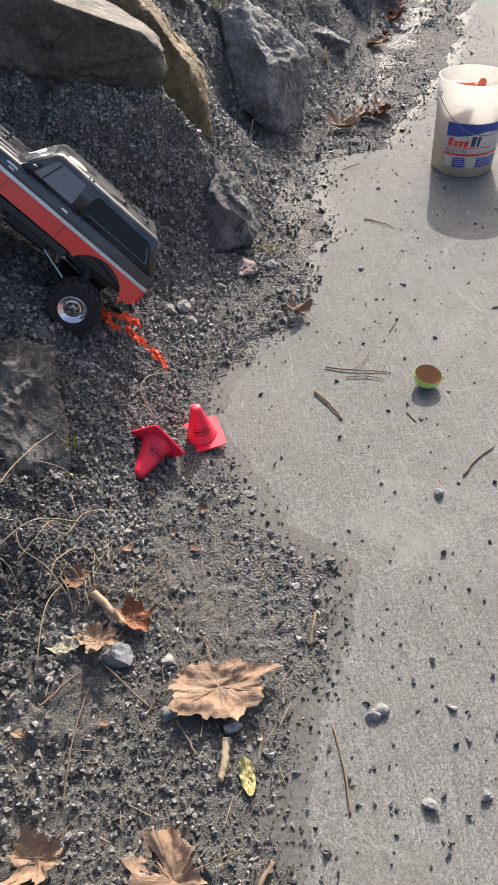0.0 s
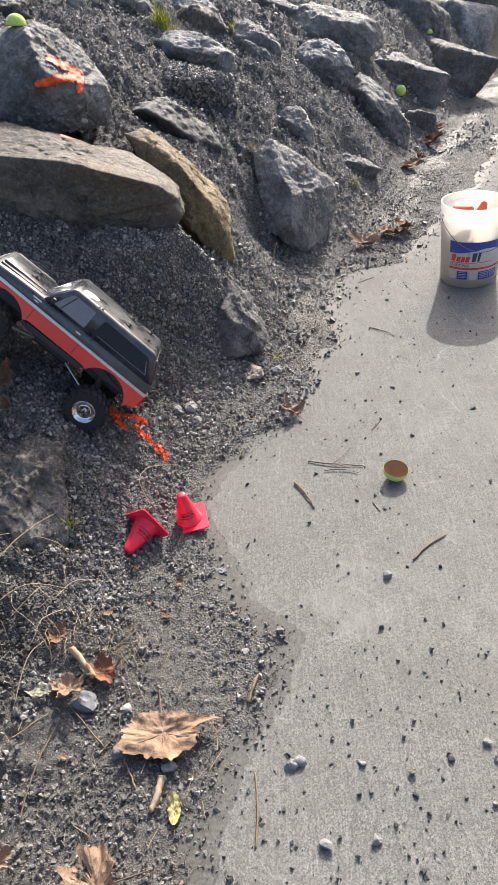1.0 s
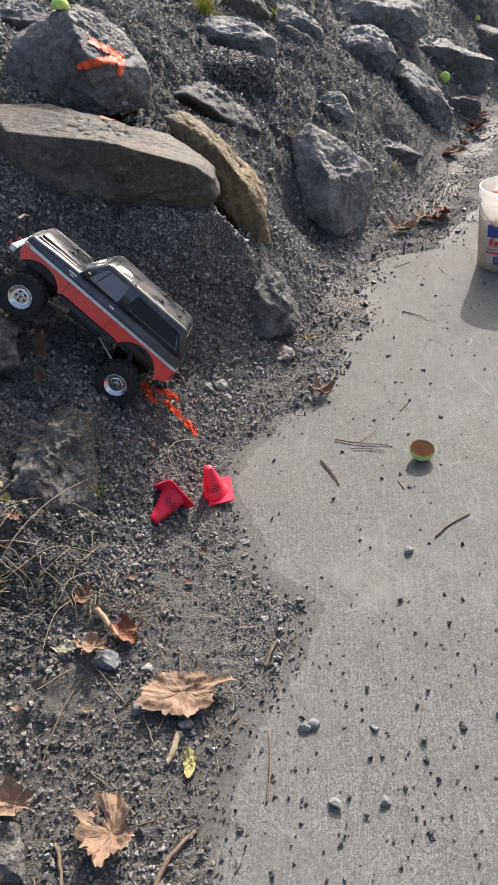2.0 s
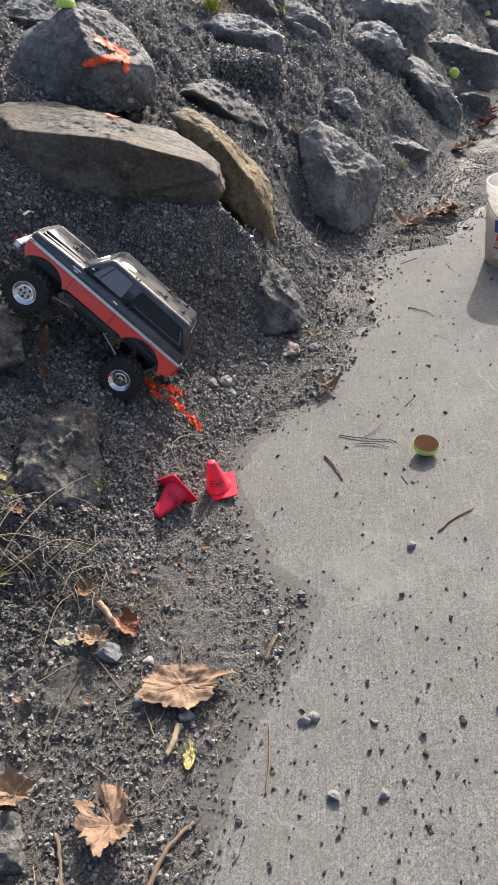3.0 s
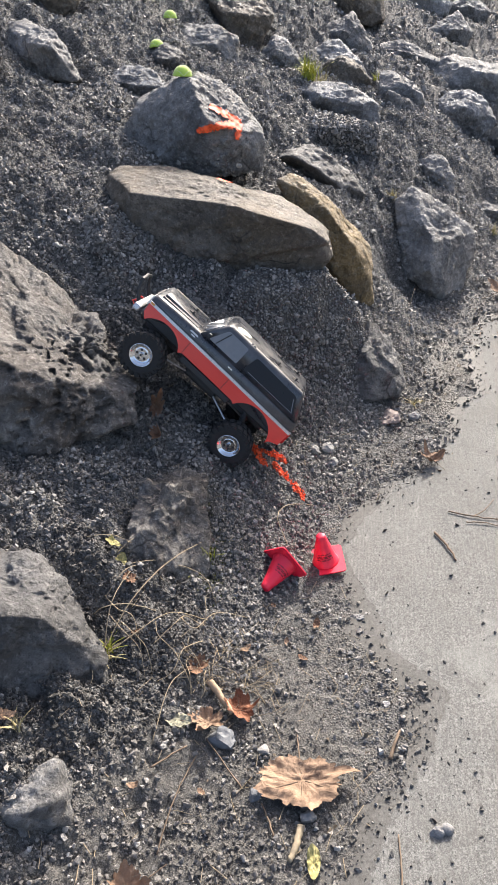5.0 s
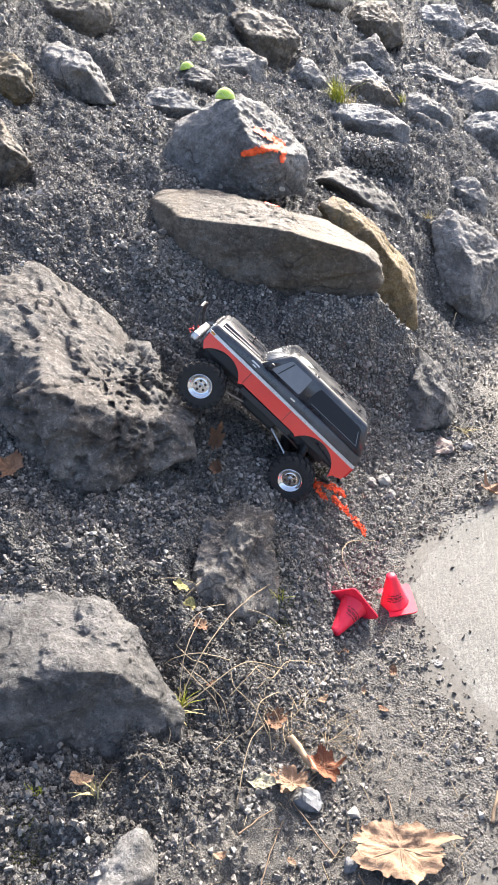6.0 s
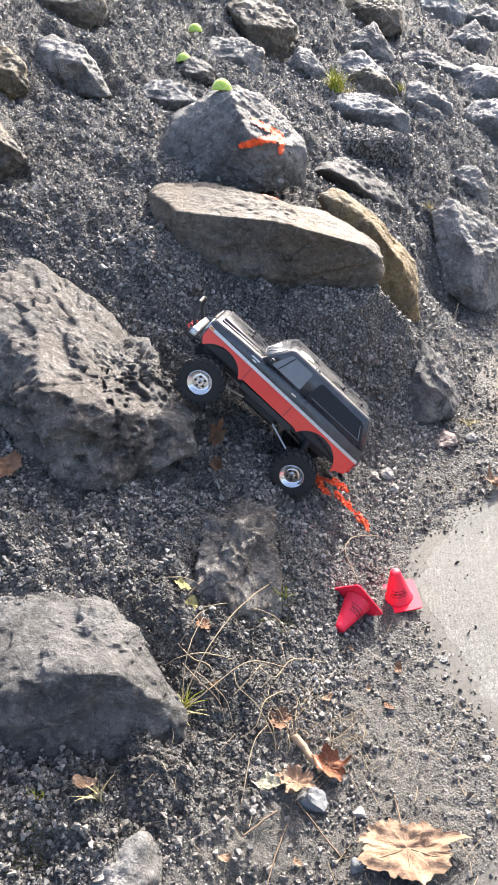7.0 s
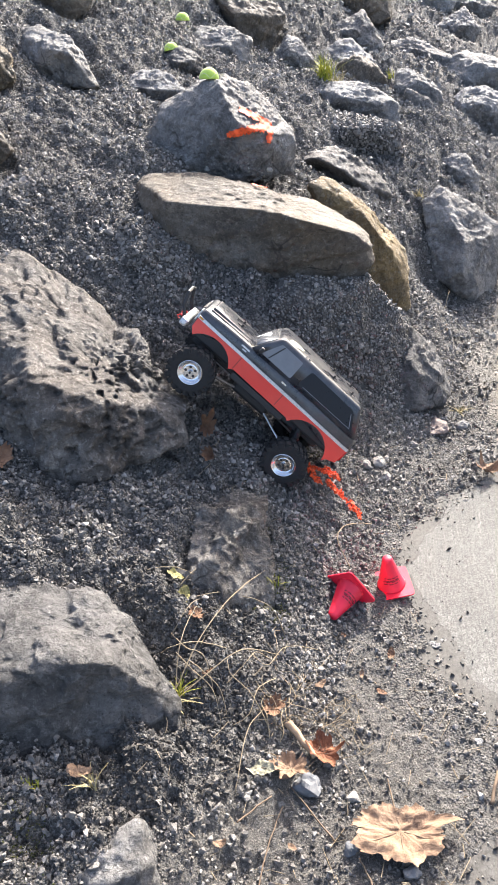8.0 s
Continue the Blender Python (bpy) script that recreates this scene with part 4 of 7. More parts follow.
# ---- toy truck ----
PAINT_BLACK = Mat("black_gloss_shell")
_v = PAINT_BLACK.coords((1, 1, 1), 0, False)
_dust = PAINT_BLACK.ramp(PAINT_BLACK.noise(17, 6, 0.7, _v), [(0.38, 0.0), (0.72, 0.55)])
_scuff = PAINT_BLACK.ramp(PAINT_BLACK.noise(60, 4, 0.6, PAINT_BLACK.coords((1, 9, 9), 20, False)), [(0.62, 0.0), (0.72, 0.35)])
_col = PAINT_BLACK.mix(_dust, (0.016, 0.018, 0.024), (0.10, 0.10, 0.105))
PAINT_BLACK = PAINT_BLACK.done(PAINT_BLACK.mix(_scuff, _col, (0.22, 0.22, 0.23)), PAINT_BLACK.ramp(PAINT_BLACK.noise(17, 6, 0.7, _v), [(0.35, 0.2), (0.7, 0.5)]), Coat_Weight=0.5, Coat_Roughness=0.14)
PAINT_RED = mat_plain("red_gloss_paint", (0.74, 0.045, 0.03), 0.36, 0, 0.15, 20, 0.04, 0.0006, Coat_Weight=0.4)
SILVER = mat_plain("silver_trim", (0.55, 0.56, 0.58), 0.3, 0.85, 0.2, 40)
CHROME = mat_plain("chrome", (0.75, 0.76, 0.78), 0.14, 1.0, 0.25, 30)
RUBBER = mat_plain("tyre_rubber", (0.022, 0.022, 0.022), 0.82, 0, 0.5, 40, 0.4, 0.001)
BLACK_PLASTIC = mat_plain("black_plastic", (0.02, 0.02, 0.021), 0.55, 0, 0.3, 50)
DARK_WINDOW = mat_plain("tinted_window", (0.010, 0.010, 0.011), 0.34, 0, 0.1, 10, 0.02, Specular_IOR_Level=0.3)
# opaque pane: its grey stands in for light seen through clear plastic
GREY_WINDOW = mat_plain("grey_window", (0.17, 0.175, 0.18), 0.1, 0, 0.35, 25, 0.03)
WHITE_LINE = mat_plain("window_edge_line", (0.16, 0.16, 0.17), 0.4)
STICKER = mat_plain("pale_sticker", (0.62, 0.62, 0.45), 0.45, 0, 0.3, 60)
LAMP_GLASS = mat_plain("lamp_lens", (0.6, 0.6, 0.58), 0.12)
RED_LENS = mat_plain("red_lens", (0.5, 0.02, 0.02), 0.15)
AMBER = mat_plain("amber_lens", (0.6, 0.25, 0.03), 0.2)


def box(bm, lo, hi, bevel=0.0, segments=2):
    made = bmesh.ops.create_cube(bm, size=1)["verts"]
    lo, hi = Vector(lo), Vector(hi)
    for v in made:
        v.co = Vector(((lo[i] + hi[i]) / 2 + v.co[i] * (hi[i] - lo[i]) for i in range(3)))
    if bevel:
        edges = list({e for v in made for e in v.link_edges})
        bmesh.ops.bevel(bm, geom=edges, offset=bevel, segments=segments, affect="EDGES", profile=0.5)
    return bm


def rod(bm, a, b, r, r2=None, segments=10):
    a, b = Vector(a), Vector(b)
    turn = (b - a).to_track_quat("Z", "Y").to_matrix().to_4x4()
    bmesh.ops.create_cone(bm, cap_ends=True, segments=segments, radius1=r, radius2=r if r2 is None else r2, depth=(b - a).length, matrix=Matrix.Translation((a + b) / 2) @ turn)
    return bm


def tube(points, radii, segments=6):
    """A bent rod through points, as a bmesh."""
    bm = bmesh.new()
    rings, pts = [], [Vector(p) for p in points]
    for i, p in enumerate(pts):
        way = (pts[min(i + 1, len(pts) - 1)] - pts[max(i - 1, 0)]).normalized()
        side = way.cross(Vector((0.13, 0.31, 1))).normalized()
        up = side.cross(way)
        r = radii[0] + (radii[1] - radii[0]) * i / (len(pts) - 1)
        rings.append([bm.verts.new(p + r * (math.cos(2 * math.pi * k / segments) * side + math.sin(2 * math.pi * k / segments) * up)) for k in range(segments)])
    for a, b in zip(rings, rings[1:]):
        for k in range(segments):
            bm.faces.new((a[k], a[(k + 1) % segments], b[(k + 1) % segments], b[k]))
    bm.faces.new(rings[0][::-1]), bm.faces.new(rings[-1])
    return bm


def plate(bm, outline, place, thick):
    """A flat piece: an outline of (u, v) put into space by place(u, v, depth)."""
    front = [bm.verts.new(place(u, v, thick)) for u, v in outline]
    back = [bm.verts.new(place(u, v, 0.0)) for u, v in outline]
    bm.faces.new(front), bm.faces.new(back[::-1])
    for i in range(len(outline)):
        j = (i + 1) % len(outline)
        bm.faces.new((front[i], back[i], back[j], front[j]))
    bmesh.ops.recalc_face_normals(bm, faces=bm.faces)
    return bm


def on_side(sign):
    """Places on the truck's flank, which leans in above the belt line."""
    def place(x, z, d):
        y = 0.104 if z < 0.191 else 0.102 - (z - 0.191) * 0.29
        return (x, sign * (y + d), z)
    return place


def rounded(points, r=0.006, steps=3):
    """An outline with its corners cut round."""
    out, n = [], len(points)
    for i in range(n):
        p, a, b = Vector(points[i]), Vector(points[i - 1]), Vector(points[(i + 1) % n])
        ra, rb = min(r, (a - p).length * 0.45), min(r, (b - p).length * 0.45)
        s, e = p + (a - p).normalized() * ra, p + (b - p).normalized() * rb
        for k in range(steps + 1):
            t = k / steps
            out.append(tuple((1 - t) ** 2 * s + 2 * t * (1 - t) * p + t * t * e))
    return out


def wheel(parent, place, roll, spin=0.0):
    """A chunky lugged tyre on a five-hole chrome rim. Its axle runs along y; the outer face looks to +y."""
    bm = bmesh.new()
    prof = [(0.016, 0.014), (0.0215, 0.012), (0.0245, 0.0165), (0.029, 0.021), (0.0305, 0.0215), (0.0305, 0.018)]
    rings = []
    for r, y in prof:
        rings.append([bm.verts.new((r * math.cos(a), y, r * math.sin(a))) for a in (2 * math.pi * k / 30 for k in range(30))])
    for a, b in zip(rings, rings[1:]):
        for k in range(30):
            bm.faces.new((a[k], a[(k + 1) % 30], b[(k + 1) % 30], b[k]))
    back = [bm.verts.new((v.co.x, -0.02, v.co.z)) for v in rings[-1]]
    for k in range(30):
        bm.faces.new((rings[-1][k], rings[-1][(k + 1) % 30], back[(k + 1) % 30], back[k]))
    bm.faces.new(back)
    bmesh.ops.recalc_face_normals(bm, faces=bm.faces)
    rim = part("wheel", bm, CHROME, parent, "chrome five-hole wheel rim", True)
    rim.matrix_local = Matrix.Translation(place) @ Matrix.Rotation(roll, 4, "X") @ Matrix.Rotation(spin, 4, "Y")
    bm = bmesh.new()
    n = 40
    prof = [(0.0305, 0.0195), (0.036, 0.0225), (0.046, 0.0235), (0.0525, 0.021), (0.0545, 0.017), (0.0545, -0.017), (0.0525, -0.021), (0.046, -0.0235), (0.036, -0.0225), (0.0305, -0.0195)]
    rings = [[bm.verts.new((r * math.cos(2 * math.pi * k / n), y, r * math.sin(2 * math.pi * k / n))) for k in range(n)] for r, y in prof]
    for a, b in zip(rings, rings[1:] + rings[:1]):
        for k in range(n):
            bm.faces.new((a[k], a[(k + 1) % n], b[(k + 1) % n], b[k]))
    for k in range(20):
        for s in (-1, 1):
            a = 2 * math.pi * (k + 0.25 * s) / 20
            made = bmesh.ops.create_cube(bm, size=1)["verts"]
            for v in made:
                c = v.co.copy()
                ang, rad, y = a + c.x * 0.19 + s * c.y * 0.06, 0.0555 + c.z * 0.007, s * (0.0125 + c.y * 0.019)
                v.co = (rad * math.cos(ang), y, rad * math.sin(ang))
            made = bmesh.ops.create_cube(bm, size=1)["verts"]
            for v in made:
                c = v.co.copy()
                ang, rad, y = a + 0.1 + c.x * 0.14, 0.0505 + c.z * 0.011, s * (0.0222 + c.y * 0.0045)
                v.co = (rad * math.cos(ang), y, rad * math.sin(ang))
    bmesh.ops.recalc_face_normals(bm, faces=bm.faces)
    tyre = part("tyre", bm, RUBBER, rim, "black lugged rubber tyre")
    bm = bmesh.new()
    rod(bm, (0, 0.006, 0), (0, 0.0135, 0), 0.0165, 0.0165, 24)
    rod(bm, (0, 0.0135, 0), (0, 0.020, 0), 0.0065, 0.005, 12)
    hub = part("hub", bm, CHROME, rim, "chrome hub with a dark nut")
    bm = bmesh.new()
    # black discs on the hub face paint the shade of five holes
    for k in range(5):
        a = 2 * math.pi * k / 5
        c = Vector((0.0122 * math.cos(a), 0, 0.0122 * math.sin(a)))
        rod(bm, c + Vector((0, 0.0132, 0)), c + Vector((0, 0.0139, 0)), 0.0034, 0.0034, 10)
    rod(bm, (0, 0.02, 0), (0, 0.0225, 0), 0.0032, 0.0028, 6)
    part("hole_discs", bm, BLACK_PLASTIC, rim, "black discs for the shade in the wheel holes, and axle nut")
    return rim


def build_truck(m):
    truck = tagged(empty("toy_truck", m), "black and red remote-control toy truck climbing the gravel bank", "toy truck")
    # lower shell, lofted along the length
    bm = bmesh.new()
    rings = []
    for x, hw, zt, crown in [(0.230, 0.094, 0.180, 0.0), (0.224, 0.101, 0.186, 0.001), (0.16, 0.103, 0.189, 0.003), (0.088, 0.103, 0.191, 0.003), (-0.10, 0.104, 0.192, 0.0), (-0.246, 0.102, 0.191, 0.0), (-0.254, 0.097, 0.186, 0.0)]:
        half = [(hw - 0.004, 0.118), (hw, 0.124), (hw, zt - 0.010), (hw - 0.003, zt - 0.003), (hw - 0.012, zt), (0.5 * hw, zt + crown)]
        if -0.24 < x < 0.22:
            half[0], half[1] = (hw - 0.004, 0.146), (hw, 0.150)
        ring = [(x, -y, z) for y, z in half] + [(x, y, z) for y, z in half[::-1]]
        rings.append([bm.verts.new(p) for p in ring])
    for a, b in zip(rings, rings[1:]):
        for k in range(len(a)):
            bm.faces.new((a[k], a[(k + 1) % len(a)], b[(k + 1) % len(a)], b[k]))
    bm.faces.new(rings[0][::-1]), bm.faces.new(rings[-1])
    bmesh.ops.recalc_face_normals(bm, faces=bm.faces)
    body = part("body", bm, PAINT_BLACK, truck, "glossy black body shell with dusty scuffs", True)
    # raised hood panel with two creases
    bm = bmesh.new()
    box(bm, (0.095, -0.060, 0.186), (0.215, 0.060, 0.1955), 0.004)
    part("hood", bm, PAINT_BLACK, truck, "black raised hood panel", True)
    for y in (-0.078, 0.078):
        part("hood_crease", rod(bmesh.new(), (0.10, y, 0.190), (0.215, y, 0.188), 0.0035), PAINT_BLACK, truck)
    # cab: leaning walls, rounded edges
    bm = bmesh.new()
    lo = [(0.088, 0.102), (-0.250, 0.102)]
    hi = [(0.044, 0.084), (-0.212, 0.084)]
    b4 = [bm.verts.new((x, s * y, 0.189)) for (x, y), s in ((lo[0], -1), (lo[0], 1), (lo[1], 1), (lo[1], -1))]
    t4 = [bm.verts.new((x, s * y, 0.257)) for (x, y), s in ((hi[0], -1), (hi[0], 1), (hi[1], 1), (hi[1], -1))]
    bm.faces.new(b4[::-1])
    top = bm.faces.new(t4)
    for k in range(4):
        bm.faces.new((b4[k], b4[(k + 1) % 4], t4[(k + 1) % 4], t4[k]))
    bmesh.ops.recalc_face_normals(bm, faces=bm.faces)
    edges = list(top.edges) + [e for e in bm.edges if abs(e.verts[0].co.z - e.verts[1].co.z) > 0.03]
    bmesh.ops.bevel(bm, geom=edges, offset=0.011, segments=4, affect="EDGES", profile=0.5)
    part("cab", bm, PAINT_BLACK, truck, "glossy black cab and cap with rounded roof", True)
    for x0, x1, z in ((-0.040, -0.034, 0.2585), (-0.030, -0.026, 0.258)):
        bm = bmesh.new()
        box(bm, (x0, -0.078, 0.2555), (x1, 0.078, z), 0.0006, 1)
        part("roof_rib", bm, PAINT_BLACK, truck)
    bm = bmesh.new()
    plate(bm, rounded([(0.028, 0.068), (0.024, 0.030), (0.004, 0.014), (-0.018, 0.022), (-0.014, 0.050), (-0.002, 0.052), (0.006, 0.070)], 0.008), lambda u, v, d: (u, v, 0.2568 + d), 0.0006)
    part("sticker", bm, STICKER, truck, "pale yellow and white sticker on the roof")
    # body clips through the hood and the roof
    for x, y, z in [(0.135, 0.026, 0.1945), (0.135, -0.026, 0.1945), (-0.115, 0.040, 0.2565), (-0.115, -0.040, 0.2565), (-0.175, 0.040, 0.2565), (-0.175, -0.040, 0.2565)]:
        bm = bmesh.new()
        rod(bm, (x, y, z - 0.004), (x, y, z + 0.009), 0.0026)
        for s in (-1, 1):
            rod(bm, (x - 0.010, y + 0.0024 * s, z + 0.0032), (x + 0.006, y + 0.0024 * s, z + 0.0032), 0.0008, None, 6)
        bmesh.ops.create_cone(bm, cap_ends=True, segments=12, radius1=0.0042, radius2=0.0042, depth=0.0016, matrix=Matrix.Translation((x + 0.009, y, z + 0.0032)))
        part("body_clip", bm, BLACK_PLASTIC, truck)
    # windscreens
    def on_front(u, v, d):
        f = (v - 0.189) / 0.068
        return (0.088 - 0.044 * f + 0.84 * d, u * (1 - 0.15 * f), v + 0.54 * d)

    def on_back(u, v, d):
        f = (v - 0.189) / 0.068
        return (-0.250 + 0.038 * f - 0.87 * d, u * (1 - 0.16 * f), v + 0.49 * d)

    bm = plate(bmesh.new(), rounded([(-0.089, 0.197), (0.089, 0.197), (0.089, 0.245), (-0.089, 0.245)], 0.008), on_front, 0.0012)
    part("windscreen", bm, GREY_WINDOW, truck, "windscreen with the light seen through it painted as grey", True)
    bm = plate(bmesh.new(), rounded([(-0.086, 0.198), (0.086, 0.198), (0.086, 0.242), (-0.086, 0.242)], 0.008), on_back, 0.0012)
    part("rear_window", bm, DARK_WINDOW, truck, "black tinted rear window")
    for s in (-1, 1):
        bm = tube([(0.088, 0.02 * s, 0.196), (0.080, 0.030 * s, 0.206), (0.068, 0.055 * s, 0.222)], (0.0012, 0.001))
        part("wiper", bm, SILVER, truck)
        place = on_side(s)
        arch = lambda cx, r, a0, a1: [(cx + r * math.cos(radians(a)), 0.088 + r * math.sin(radians(a)) * 0.92) for a in np.linspace(a0, a1, 14)]  # noqa: E731
        low = [(0.228, 0.160), (-0.253, 0.156), (-0.252, 0.116), (-0.230, 0.108)] + arch(-0.156, 0.068, 172, 25) + [(-0.086, 0.119), (0.086, 0.121)] + arch(0.156, 0.066, 155, 30) + [(0.226, 0.134)]
        bm = plate(bmesh.new(), low, place, 0.0025)
        bmesh.ops.triangulate(bm, faces=[f for f in bm.faces if len(f.verts) > 4])
        panel = part("side_panel", bm, PAINT_RED, truck, "red lower side panel with wheel arches")
        for x in (0.088, -0.045):
            bm = plate(bmesh.new(), [(x, 0.122), (x + 0.0012, 0.122), (x + 0.0012, 0.156), (x, 0.156)], lambda u, v, d, s=s: (u, s * (0.1062 + d), v), 0.0008)
            part("door_seam", bm, BLACK_PLASTIC, panel, "thin dark door seam")
        bm = plate(bmesh.new(), [(0.229, 0.159), (-0.254, 0.155), (-0.254, 0.1625), (0.229, 0.1665)], place, 0.0042)
        part("trim_strip", bm, SILVER, truck, "silver trim strip along the flank")
        bm = plate(bmesh.new(), rounded([(0.062, 0.196), (0.036, 0.243), (-0.030, 0.243), (-0.030, 0.196)], 0.005), place, 0.0012)
        glass = part("door_window", bm, GREY_WINDOW, truck, "door window with the light seen through it painted as grey")
        bm = plate(bmesh.new(), [(0.040, 0.198), (0.043, 0.198), (0.028, 0.241), (0.025, 0.241)], place, 0.002)
        part("window_post", bm, BLACK_PLASTIC, glass)
        bm = plate(bmesh.new(), rounded([(-0.052, 0.197), (-0.060, 0.242), (-0.200, 0.239), (-0.230, 0.197)], 0.008), place, 0.001)
        glass = part("cap_window", bm, DARK_WINDOW, truck, "black tinted cap window")
        bm = bmesh.new()
        for q in ([(-0.066, 0.2005), (-0.218, 0.2005), (-0.218, 0.2015), (-0.066, 0.2015)], [(-0.218, 0.2), (-0.2195, 0.201), (-0.200, 0.230), (-0.1985, 0.229)]):
            plate(bm, q, lambda u, v, d, s=s: Vector(on_side(s)(u, v, d)) + Vector((0, s * 0.0008, 0)), 0.0008)
        part("window_line", bm, WHITE_LINE, glass)
        bm = plate(bmesh.new(), rounded([(-0.034, 0.176), (-0.020, 0.176), (-0.020, 0.180), (-0.034, 0.180)], 0.001), place, 0.003)
        part("door_handle", bm, CHROME, truck, "chrome door handle")
        bm = plate(bmesh.new(), [(0.084, 0.178), (0.110, 0.178), (0.108, 0.182), (0.086, 0.182)], place, 0.001)
        plate(bm, [(0.090, 0.172), (0.102, 0.172), (0.102, 0.175), (0.090, 0.175)], place, 0.001)
        part("badge", bm, SILVER, truck, "silver fender badge")
        bm = box(bmesh.new(), (0.060, s * 0.108 - 0.006, 0.196), (0.070, s * 0.108 + 0.006, 0.210), 0.003)
        mirror = part("side_mirror", bm, BLACK_PLASTIC, truck, "black side mirror")
        bm = bmesh.new()
        box(bm, (-0.082, s * 0.094 - 0.010, 0.100), (0.082, s * 0.094 + 0.010, 0.117), 0.003)
        part("rock_rail", bm, BLACK_PLASTIC, truck, "dark rock rail under the sill")
        bm = box(bmesh.new(), (0.2285, s * 0.070 - 0.018, 0.146), (0.234, s * 0.070 + 0.018, 0.176), 0.003)
        part("headlight", bm, LAMP_GLASS, truck, "clear square headlight")
        bm = plate(bmesh.new(), [(0.2145, 0.1605), (0.2265, 0.1605), (0.2265, 0.1655), (0.2145, 0.1655)], place, 0.005)
        part("marker_lamp", bm, AMBER, truck, "amber side marker")
        bm = box(bmesh.new(), (-0.259, s * 0.093 - 0.005, 0.122), (-0.253, s * 0.093 + 0.005, 0.156), 0.002)
        part("tail_lamp", bm, RED_LENS, truck, "red tail lamp")
        # chassis rails, springs and links
        bm = box(bmesh.new(), (-0.20, s * 0.040 - 0.005, 0.092), (0.205, s * 0.040 + 0.005, 0.112), 0.002)
        part("chassis_rail", bm, BLACK_PLASTIC, truck, "black chassis rail")
    # added black block in place of the open, shaded hollow below the shell
    bm = box(bmesh.new(), (-0.235, -0.085, 0.112), (0.215, 0.085, 0.150), 0.006)
    part("shell_fill", bm, BLACK_PLASTIC, truck, "added black filler for the shaded hollow under the shell")
    bm = box(bmesh.new(), (-0.055, -0.035, 0.062), (0.055, 0.035, 0.095), 0.008)
    part("skid_plate", bm, BLACK_PLASTIC, truck, "black gearbox and skid plate")
    bm = plate(bmesh.new(), rounded([(-0.088, 0.116), (0.088, 0.116), (0.088, 0.152), (-0.088, 0.152)], 0.003), lambda u, v, d: (-0.254 - d, u, v), 0.0025)
    gate = part("tailgate", bm, PAINT_RED, truck, "red tailgate panel with silver borders")
    for z in (0.113, 0.156):
        bm = box(bmesh.new(), (-0.258, -0.090, z), (-0.2545, 0.090, z + 0.0035))
        part("tailgate_trim", bm, SILVER, gate)
    bm = box(bmesh.new(), (-0.270, -0.09, 0.096), (-0.258, 0.09, 0.108), 0.003)
    part("rear_bumper", bm, BLACK_PLASTIC, truck, "dark rear bumper")
    bm = box(bmesh.new(), (0.2295, -0.050, 0.144), (0.233, 0.050, 0.178), 0.002)
    for k in range(5):
        box(bm, (0.232, -0.048, 0.149 + 0.006 * k), (0.2355, 0.048, 0.1515 + 0.006 * k))
    part("grille", bm, BLACK_PLASTIC, truck, "black barred grille")
    bm = box(bmesh.new(), (0.238, -0.085, 0.112), (0.258, 0.085, 0.132), 0.005)
    bumper = part("front_bumper", bm, SILVER, truck, "silver front bumper")
    bm = tube([(0.256, 0.055, 0.125), (0.276, 0.052, 0.150), (0.286, 0.042, 0.176), (0.288, 0.0, 0.182), (0.286, -0.042, 0.176), (0.276, -0.052, 0.150), (0.256, -0.055, 0.125)], (0.0045, 0.0045), 8)
    part("bumper_hoop", bm, BLACK_PLASTIC, bumper, "black bumper hoop")
    for s in (-1, 1):
        bm = tube([(0.256, 0.03 * s, 0.118), (0.268, 0.03 * s, 0.120), (0.272, 0.03 * s, 0.112), (0.264, 0.03 * s, 0.108)], (0.0028, 0.002))
        part("tow_hook", bm, PAINT_RED, bumper, "red tow hook")
    # wheels, axles and suspension, twisted by the ground
    hubs = {}
    for key, p, out, spin in (("fl", (0.158, 0.112, 0.053), 1, 0.3), ("rl", (-0.160, 0.112, 0.034), 1, 0.8), ("fr", (0.164, -0.100, 0.070), -1, 0.1), ("rr", (-0.158, -0.100, 0.062), -1, 0.5)):
        hubs[key] = Vector(p)
    for f in "fr":
        a, b = hubs[f + "l"], hubs[f + "r"]
        tilt = math.atan2(a.z - b.z, a.y - b.y)
        wheel(truck, a, tilt, 0.3 if f == "f" else 0.9)
        wheel(truck, b, tilt + math.pi, 0.2)
        bm = bmesh.new()
        rod(bm, a.lerp(b, 0.08), a.lerp(b, 0.92), 0.008)
        bmesh.ops.create_uvsphere(bm, u_segments=14, v_segments=10, radius=0.019, matrix=Matrix.Translation(a.lerp(b, 0.42)))
        part("axle", bm, BLACK_PLASTIC, truck, "black axle with a round differential")
        sx = 1 if f == "f" else -1
        for s, p in ((1, a.lerp(b, 0.2)), (-1, a.lerp(b, 0.8))):
            bm = rod(bmesh.new(), p, (0.045 * sx, 0.03 * s, 0.072), 0.0028)
            part("link_rod", bm, SILVER, truck, "silver suspension link")
            bm = rod(bmesh.new(), p + Vector((0, 0, 0.004)), (p.x - 0.028 * sx, 0.055 * s, 0.138), 0.0085, None, 12)
            for k in range(6):
                q = p.lerp(Vector((p.x - 0.028 * sx, 0.055 * s, 0.138)), 0.15 + 0.11 * k)
                bmesh.ops.create_cone(bm, cap_ends=True, segments=12, radius1=0.0105, radius2=0.0105, depth=0.003, matrix=Matrix.Translation(q))
            part("shock", bm, BLACK_PLASTIC, truck, "black coil-over shock")
    return truck


build_truck(pose(-0.268, 1.900, 0.320, 19.71, -45.77, 169.82))

